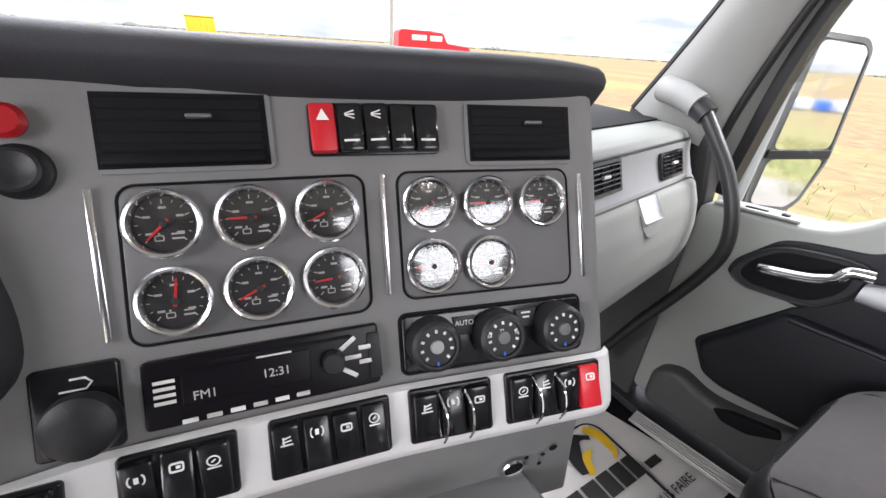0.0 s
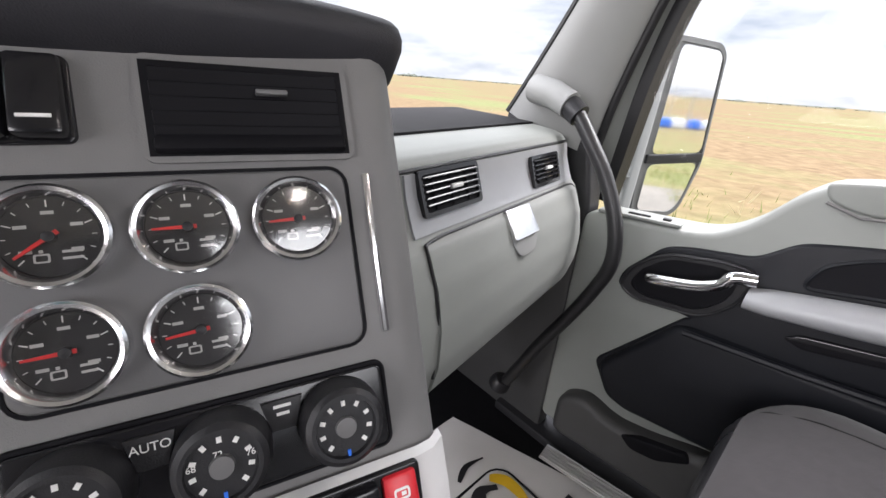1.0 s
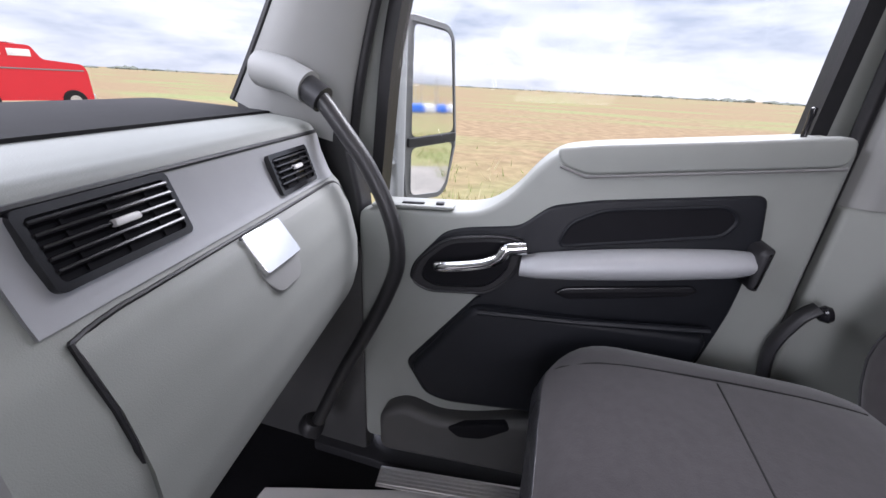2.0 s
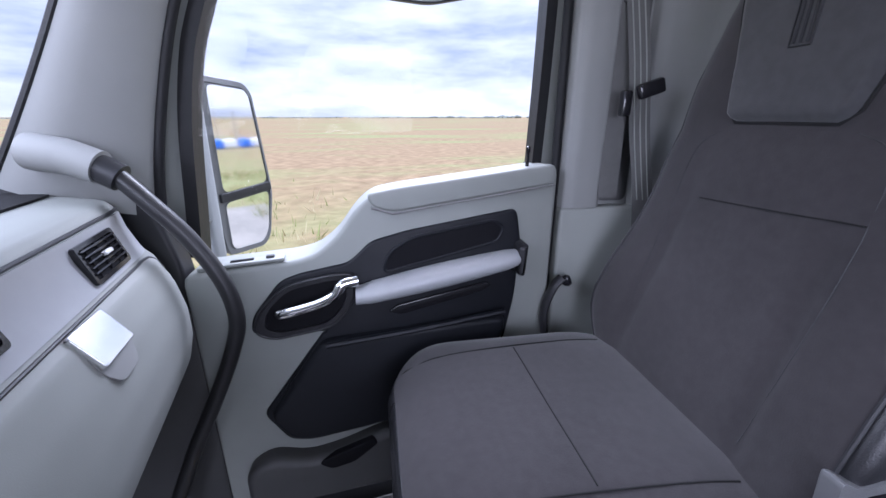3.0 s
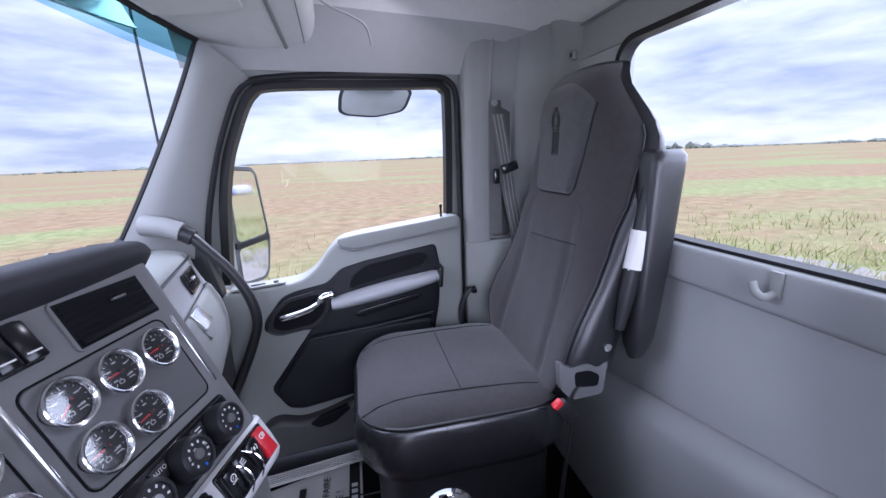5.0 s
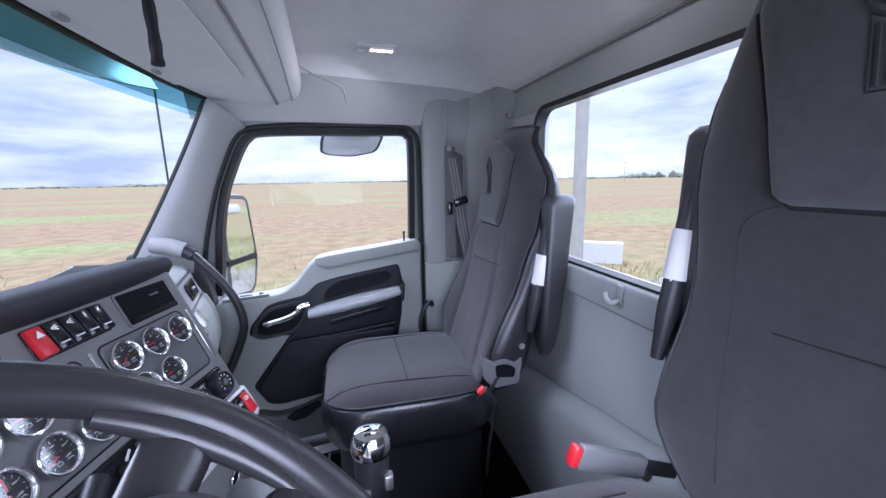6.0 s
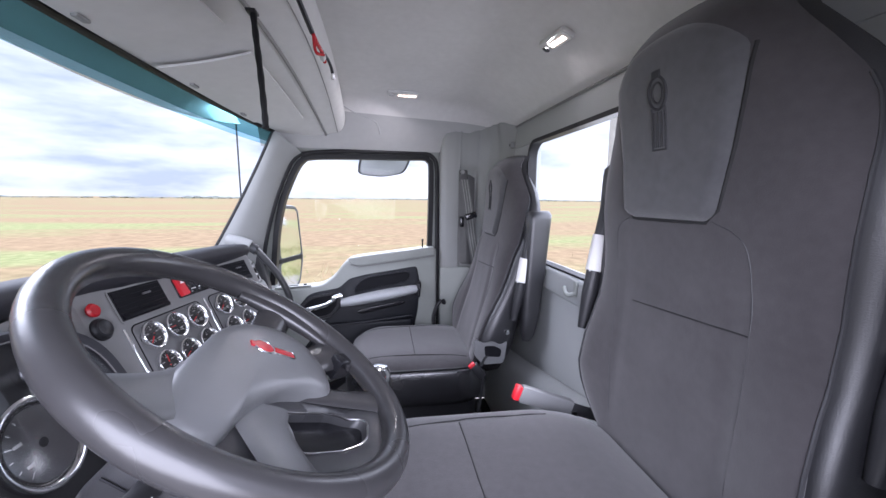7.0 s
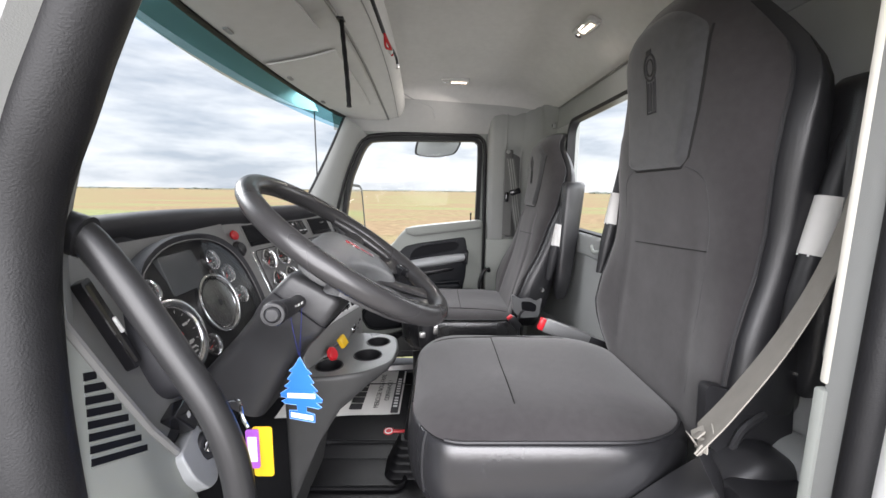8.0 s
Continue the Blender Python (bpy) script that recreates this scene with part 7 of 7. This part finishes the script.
part("strap", tube(spline([(0.0, 0.0, 0.012), (0.0, 0.022, -0.015), (0.0, 0.042, -0.083), (0.0, 0.030, -0.166), (0.004, 0.010, -0.24)], 6), 0.016, 12, False, None, 0.6), BLACK, hk)

# ---- door mirror and look-down mirror ----
MU = Vector((0.871, -0.491, 0))
MN = Vector((-0.491, -0.871, 0.0))
MO = Vector((1.29, 0.45, 0))
mir_f = lambda u, v, w: MO + MU * u + Vector((0, 0, v)) + MN * w
dm = thing("door_mirror", "tall grey truck door mirror with two panes", "mirror")
mo = rounded([(-0.108, 0.598), (0.035, 0.590), (0.066, 0.62), (0.098, 0.76), (0.066, 1.06), (0.040, 1.088), (-0.105, 1.098), (-0.125, 1.06), (-0.122, 0.75)], 0.03, 5)
mc = Vector((sum(p[0] for p in mo) / len(mo), sum(p[1] for p in mo) / len(mo)))
part("housing", rings([[mir_f(*(mc + (Vector(p) - mc) * k), w) for p in mo] for k, w in ((0.6, -0.09), (0.85, -0.075), (0.97, -0.04), (1.0, -0.005), (0.985, 0.004), (0.93, 0.004), (0.925, -0.004))], True, True), HUB, dm, "grey mirror housing", angle=60)
up = rounded([(-0.088, 0.785), (0.082, 0.795), (0.052, 1.065), (-0.085, 1.075)], 0.022, 5)
lo = rounded([(-0.088, 0.615), (0.04, 0.608), (0.062, 0.64), (0.082, 0.765), (-0.088, 0.755)], 0.022, 5)
part("mirror_pane", slab(up, -0.004, 0.002, 0, mir_f), MIRROR, dm, "tall flat mirror glass")
part("mirror_pane", slab(lo, -0.004, 0.002, 0, mir_f), MIRROR, dm, "lower mirror glass")
part("divider", slab(rounded([(-0.10, 0.757), (0.092, 0.767), (0.090, 0.793), (-0.10, 0.783)], 0.005), -0.004, 0.005, 0.002, mir_f), BLACK, dm)
part("stem", slab(rounded([(-0.155, 0.60), (-0.115, 0.60), (-0.105, 1.09), (-0.145, 1.09)], 0.015), -0.05, 0.01, 0.012, mir_f), ARM, dm, "grey mirror stem")
for z in (0.72, 0.80):
    part("arm", tube([(1.17, 0.535, z), (1.08, 0.55, z - 0.005), (0.97, 0.54, z - 0.01)], 0.022, 10, False, None, 0.7), HUB, dm)
ld = thing("lookdown_mirror", "convex look-down mirror hung above the passenger window", "mirror")
lo2 = rounded([(0.045, 1.275), (0.02, 1.262), (-0.09, 1.252), (-0.21, 1.275), (-0.245, 1.345), (-0.235, 1.365), (0.025, 1.365), (0.04, 1.33)], 0.03, 5)
lc = Vector((-0.1, 1.31))
lf = lambda u, v, w: Vector((1.12 - w + 0.25 * (v - 1.31), u, v))
part("glass", rings([[lf(*(lc + (Vector(p) - lc) * k), 0.012 * (1 - k * k)) for p in lo2] for k in (0.97, 0.75, 0.5, 0.25, 0.03)], True, True), ARM, ld, "pale convex mirror glass", angle=60)
part("shell", rings([[lf(*(lc + (Vector(p) - lc) * k), w) for p in lo2] for k, w in ((0.6, -0.05), (0.9, -0.035), (1.0, -0.01), (1.0, 0.002), (0.965, 0.002))], True, True), BLACK, ld)
part("bracket", box(0.06, 0.16, 0.03, 0.008, pose(1.12, -0.1, 1.385)), BLACK, ld)

# ---- ceiling lamps, cables, strap ----


def roof_lamp(m, lab):
    t = thing("roof_lamp", lab, "ceiling lamp", "cab roof lamps")
    f = lambda u, v, w: m @ Vector((u, v, w))
    part("bezel", slab(rrect(0.140, 0.044, 0.012), -0.004, 0.0075, 0.004, f), PALE, t)
    part("lens", slab([(a + 0.02, b) for a, b in rrect(0.090, 0.034, 0.010)], 0.008, 0.0115, 0.002, f), LENS, t)
    bm = bmesh.new()
    for k in range(4):
        box(0.014, 0.014, 0.002, 0.0, m @ pose(-0.012 + 0.020 * k, 0, 0.0118), 1, bm)
    tagged(part("leds", bm, LED, t), kind="stuff")
    part("switch", lathe([(0.012, 0.008), (0.011, 0.013), (0.0005, 0.0135)], 16, m @ pose(-0.048, 0, 0)), CHROME, t)
    return t


roof_lamp(basis((0.64, -0.182, roof_z(0.64, -0.182) - 0.002), (0.03, -1, 0), (-0.13, 0, -1)), "small lit ceiling lamp over the passenger door")
roof_lamp(basis((-0.03, -0.575, roof_z(-0.03, -0.575) - 0.010), (-1, -0.10, 0), (0, 0.42, -1)), "small lit ceiling lamp near the rear wall")
st = thing("hanging_strap", "frayed black strap hanging from the overhead console", "strap")
part("cord", tube(spline([(-0.235, 0.165, 1.505), (-0.240, 0.160, 1.45), (-0.250, 0.152, 1.38), (-0.258, 0.146, 1.31), (-0.262, 0.144, 1.275)], 8), 0.0075, 8, False, None, 1, (0, 1, 0), lambda t: 0.85 + 0.25 * math.sin(t * 40) * 0.3 + 0.3 * max(0, t - 0.8)), RUBBER, st)
part("anchor", box(0.03, 0.02, 0.006, 0.002, pose(-0.235, 0.167, 1.508)), BLACK, st)
wr = thing("loose_wiring", "loose red and black wires hanging from the console lip", "wires")
part("cable", tube(spline([(-0.33, 0.085, 1.56), (-0.30, 0.074, 1.535), (-0.26, 0.062, 1.505), (-0.22, 0.053, 1.482)], 6), 0.0055, 8), BLACK, wr)
part("red_wire", tube(spline([(-0.235, 0.056, 1.49), (-0.195, 0.047, 1.470), (-0.155, 0.044, 1.468), (-0.120, 0.042, 1.456)], 6), 0.0045, 8), DKRED, wr)
part("red_wire", tube(spline([(-0.225, 0.050, 1.478), (-0.185, 0.052, 1.456), (-0.150, 0.040, 1.462)], 6), 0.0035, 8), DKRED, wr)
part("black_wire", tube(spline([(-0.150, 0.044, 1.470), (-0.110, 0.040, 1.472), (-0.078, 0.034, 1.462), (-0.064, 0.031, 1.447)], 6), 0.004, 8), BLACK, wr)
part("plug", box(0.013, 0.010, 0.016, 0.003, pose(-0.062, 0.030, 1.440, 10, -20, 0)), ALU, wr)
part("connector", box(0.022, 0.012, 0.012, 0.003, pose(-0.140, 0.044, 1.462, 20, 25, 0)), PALE, wr)
an = thing("antenna", "thin black whip aerial outside the windscreen", "antenna", at=(0.935, 0.60, 0.85))
part("whip", tube([(0.02, 0.0, 0.0), (0.0, 0.0, 0.6), (-0.02, 0.0, 1.1)], 0.004, 6), BLACK, an)
part("mount", lathe([(0.02, -0.06), (0.016, 0.0), (0.008, 0.03)], 12), BLACK, an)
for sx in (0.72, -0.76):
    cl = thing("header_clip", "small grey moulded clip above the rear window", "clip", "header clips", at=(sx, BACK + 0.012, 1.392))
    part("body", box(0.022, 0.02, 0.028, 0.005), PILLAR, cl)
    part("slot", box(0.008, 0.004, 0.012, 0.001, pose(0, 0.0095, 0)), SHADE, cl)

# ---- floor things ----
pm = thing("paper_mat", "white printed paper floor mat in the passenger footwell", "floor mat", at=(0.34, 0.07, 0.004))
part("sheet", sheet(lambda s, t: (mix(mix(0.0, -0.04, t), mix(0.475, 0.30, t), s), 0.57 * t, 0.003 + 0.0025 * noise.noise(Vector((s * 5, t * 4, 2)))), 24, 18, 0.001, 1), PAPER, pm)
zt = 0.0072
for k, (x, w) in enumerate(((0.055, 0.05), (0.115, 0.05), (0.170, 0.045), (0.222, 0.042), (0.270, 0.038))):
    part("name_bar", box(w, 0.060, 0.0006, 0.0, pose(x, 0.215, zt, 0, 0, 0)), BLACK, pm, "plain black print bar")
part("name_bar", box(0.052, 0.022, 0.0006, 0.0, pose(0.332, 0.197, zt)), BLACK, pm)
arc = lambda pts, r, mt, lab: part("print_arc", tube(spline([(a, b, zt) for a, b in pts], 6), r, 6, False, None, 0.02, (0, 0, 1), lambda t: 0.35 + 0.65 * math.sin(math.pi * min(1, t * 1.1 + 0.1))), mt, pm, lab)
arc([(0.135, 0.262), (0.150, 0.318), (0.190, 0.352), (0.232, 0.335)], 0.022, BLACK, "black curved print shape")
arc([(0.150, 0.252), (0.170, 0.292), (0.205, 0.306)], 0.014, YELLOW, "yellow curved print shape")
arc([(0.235, 0.365), (0.262, 0.330), (0.262, 0.275), (0.245, 0.255)], 0.016, YELLOW, "yellow curved print shape")
arc([(0.165, 0.405), (0.21, 0.425), (0.265, 0.415)], 0.008, BLACK, "thin black print stroke")
text("print", "MERCI DE NOUS FAIRE", 0.034, pose(0.215, 0.118, zt + 0.0006), BLACK, pm)
text("print", "CONFIANCE !", 0.034, pose(0.215, 0.074, zt + 0.0006), BLACK, pm)
bk3 = part("black_band", box(0.47, 0.036, 0.0006, 0, pose(0.238, 0.026, zt - 0.0012)), BLACK, pm)
for k in range(11):
    part("number_bar", box(0.016, 0.020, 0.0006, 0, pose(0.06 + 0.026 * k + (0.014 if k > 3 else 0), 0.026, zt)), WHITE, bk3)
bmat = thing("rubber_mat", "black moulded rubber floor mat with a raised border", "floor mat", at=(0.33, 0.09, 0.002))
part("mat", slab(rrect(0.62, 0.62, 0.05), -0.002, 0.0012, 0.001, lambda u, v, w: Vector((u, v + 0.06, w))), FLOORM, bmat)
part("border", tube([(a, b + 0.06, 0.002) for a, b in rrect(0.60, 0.60, 0.05)], 0.005, 6, True), FLOORM, bmat)
part("mat_badge", slab([(a - 0.122, b + 0.014) for a, b in rrect(0.050, 0.044, 0.020, 6)], 0.001, 0.004, 0.001), RED, bmat, "red oval badge")
part("badge_ring", frame_ring([(a - 0.122, b + 0.014) for a, b in rrect(0.040, 0.034, 0.016, 6)], [(a - 0.122, b + 0.014) for a, b in rrect(0.030, 0.024, 0.012, 6)], 0.003, 0.0048), WHITE, bmat)
part("badge_tail", slab([(a - 0.122, b - 0.034) for a, b in rrect(0.022, 0.056, 0.004, 3)], 0.001, 0.004, 0.001), RED, bmat, "red badge tail")

tray = thing("tunnel_mat", "black moulded rubber tunnel mat with a raised edge", "floor mat", at=(0.0, 0.19, 0.0))
part("edge", tube([(a, b, 0.006) for a, b in rrect(0.26, 0.36, 0.04)], 0.009, 8, True), FLOORM, tray)
part("pad", slab(rrect(0.235, 0.335, 0.035), -0.001, 0.003, 0.001), FLOORM, tray)
sh = thing("gear_shifter", "tall gear lever with a chrome-topped knob and rubber boot", "gear lever", at=(0.06, 0.03, 0.0))
loops = []
for k in range(21):
    u = k / 20
    h = mix(0.082, 0.034, u) - (0.0 if k % 4 in (1, 2) else 0.011)
    loops.append([Vector((mix(-0.068, -0.052, u) + a, mix(-0.018, -0.022, u) + b, mix(0.0, 0.112, u))) for a, b in rrect(2 * h, 1.9 * h, 0.45 * h, 5)])
part("boot", rings(loops), FLOORM, sh, "ribbed rubber boot", angle=50)
part("lever", tube(spline([(-0.050, -0.022, 0.095), (-0.105, -0.05, 0.30), (-0.17, -0.09, 0.50), (-0.183, -0.098, 0.56)], 6), 0.014, 10), BLACK, sh)
part("grip", rings([[Vector((-0.185 + 0.033 * s * math.cos(a), -0.10 + 0.033 * s * math.sin(a), z)) for a in [2 * math.pi * j / 20 for j in range(20)]] for z, s in ((0.52, 0.55), (0.54, 0.85), (0.60, 0.95), (0.645, 1.0), (0.665, 0.95))]), BLACK, sh)
part("knob_top", rings([[Vector((-0.186 + 0.034 * s * math.cos(a), -0.10 + 0.036 * s * math.sin(a), z)) for a in [2 * math.pi * j / 24 for j in range(24)]] for z, s in ((0.650, 0.98), (0.660, 1.04), (0.678, 1.0), (0.690, 0.80), (0.694, 0.40))]), CHROME, sh, "chrome cap with a shift pattern")
bm = bmesh.new()
for k in range(3):
    box(0.006, 0.012, 0.001, 0, pose(-0.198 + 0.012 * k, -0.094, 0.6935), 1, bm)
    box(0.006, 0.008, 0.001, 0, pose(-0.198 + 0.012 * k, -0.110, 0.6925), 1, bm)
tagged(part("pattern_bars", bm, GFACE, sh), kind="stuff")
part("splitter", box(0.02, 0.016, 0.03, 0.004, pose(-0.206, -0.128, 0.60)), ALU, sh)
part("selector", box(0.014, 0.02, 0.02, 0.004, pose(-0.215, -0.085, 0.585)), ALU, sh)

# ---- small hanging things ----
tree = thing("air_freshener", "blue tree-shaped card air freshener hung from the stalk", "air freshener", at=(-0.752, 0.130, 0.0))
half = [(0.0, 0.772), (0.010, 0.752), (0.020, 0.740), (0.014, 0.738), (0.024, 0.722), (0.018, 0.720), (0.030, 0.706), (0.022, 0.704), (0.038, 0.690), (0.036, 0.684), (0.026, 0.682), (0.036, 0.674), (0.030, 0.670), (0.009, 0.671), (0.008, 0.660), (0.023, 0.657), (0.023, 0.640)]
outl = half + [(-a, b) for a, b in half[::-1][:-1]]
tf = lambda u, v, w: Vector((w + 0.15 * u, u, 0.772 + 0.88 * (v - 0.772) + 0.08 * u))
part("card", slab(outl[::-1], -0.0008, 0.0008, 0, tf), BLUE, tree)
part("card_edge", tube([tf(a, b, -0.0008) for a, b in outl], 0.0006, 5, True), SKYBLUE, tree)
part("label_bar", slab(rrect(0.050, 0.010, 0.001), 0, -0.0006, 0, lambda u, v, w: tf(u, v + 0.692 - 0.15 * u, w - 0.001)), WHITE, tree)
part("label_bar", slab(rrect(0.040, 0.010, 0.001), 0, -0.0006, 0, lambda u, v, w: tf(u, v + 0.649, w - 0.001)), WHITE, tree)
for s in (-1, 1):
    part("string", tube(spline([(0, 0.0, 0.770), (-0.014, -0.003 + s * 0.004, 0.805), (-0.028, -0.007 + s * 0.008, 0.845), (-0.032, -0.009 + s * 0.009, 0.866)], 4), 0.0004, 5), DKBLUE, tree)
key = thing("key_tag", "yellow and purple key tag hanging from the ignition", "key tag", at=(-0.90, 0.137, 0.0))
kf = lambda u, v, w: Vector((w, -u, v))
part("yellow_tag", slab([(a + 0.006, b + 0.702) for a, b in rrect(0.026, 0.072, 0.004)], 0, 0.002, 0, kf), YELLOW, key)
part("purple_tag", slab([(a - 0.006, b + 0.708) for a, b in rrect(0.017, 0.056, 0.003)], -0.003, -0.001, 0, kf), PURPLE, key)
part("paper_slip", slab([(a - 0.006, b + 0.708) for a, b in rrect(0.012, 0.036, 0.001)], -0.0036, -0.003, 0, kf), WHITE, key)
part("ring", tube(spline([(0.0, 0.012, 0.738), (0.0, 0.018, 0.752), (0.02, 0.034, 0.765), (0.05, 0.075, 0.735), (0.064, 0.11, 0.66)], 6), 0.0022, 6), CHROME, key)
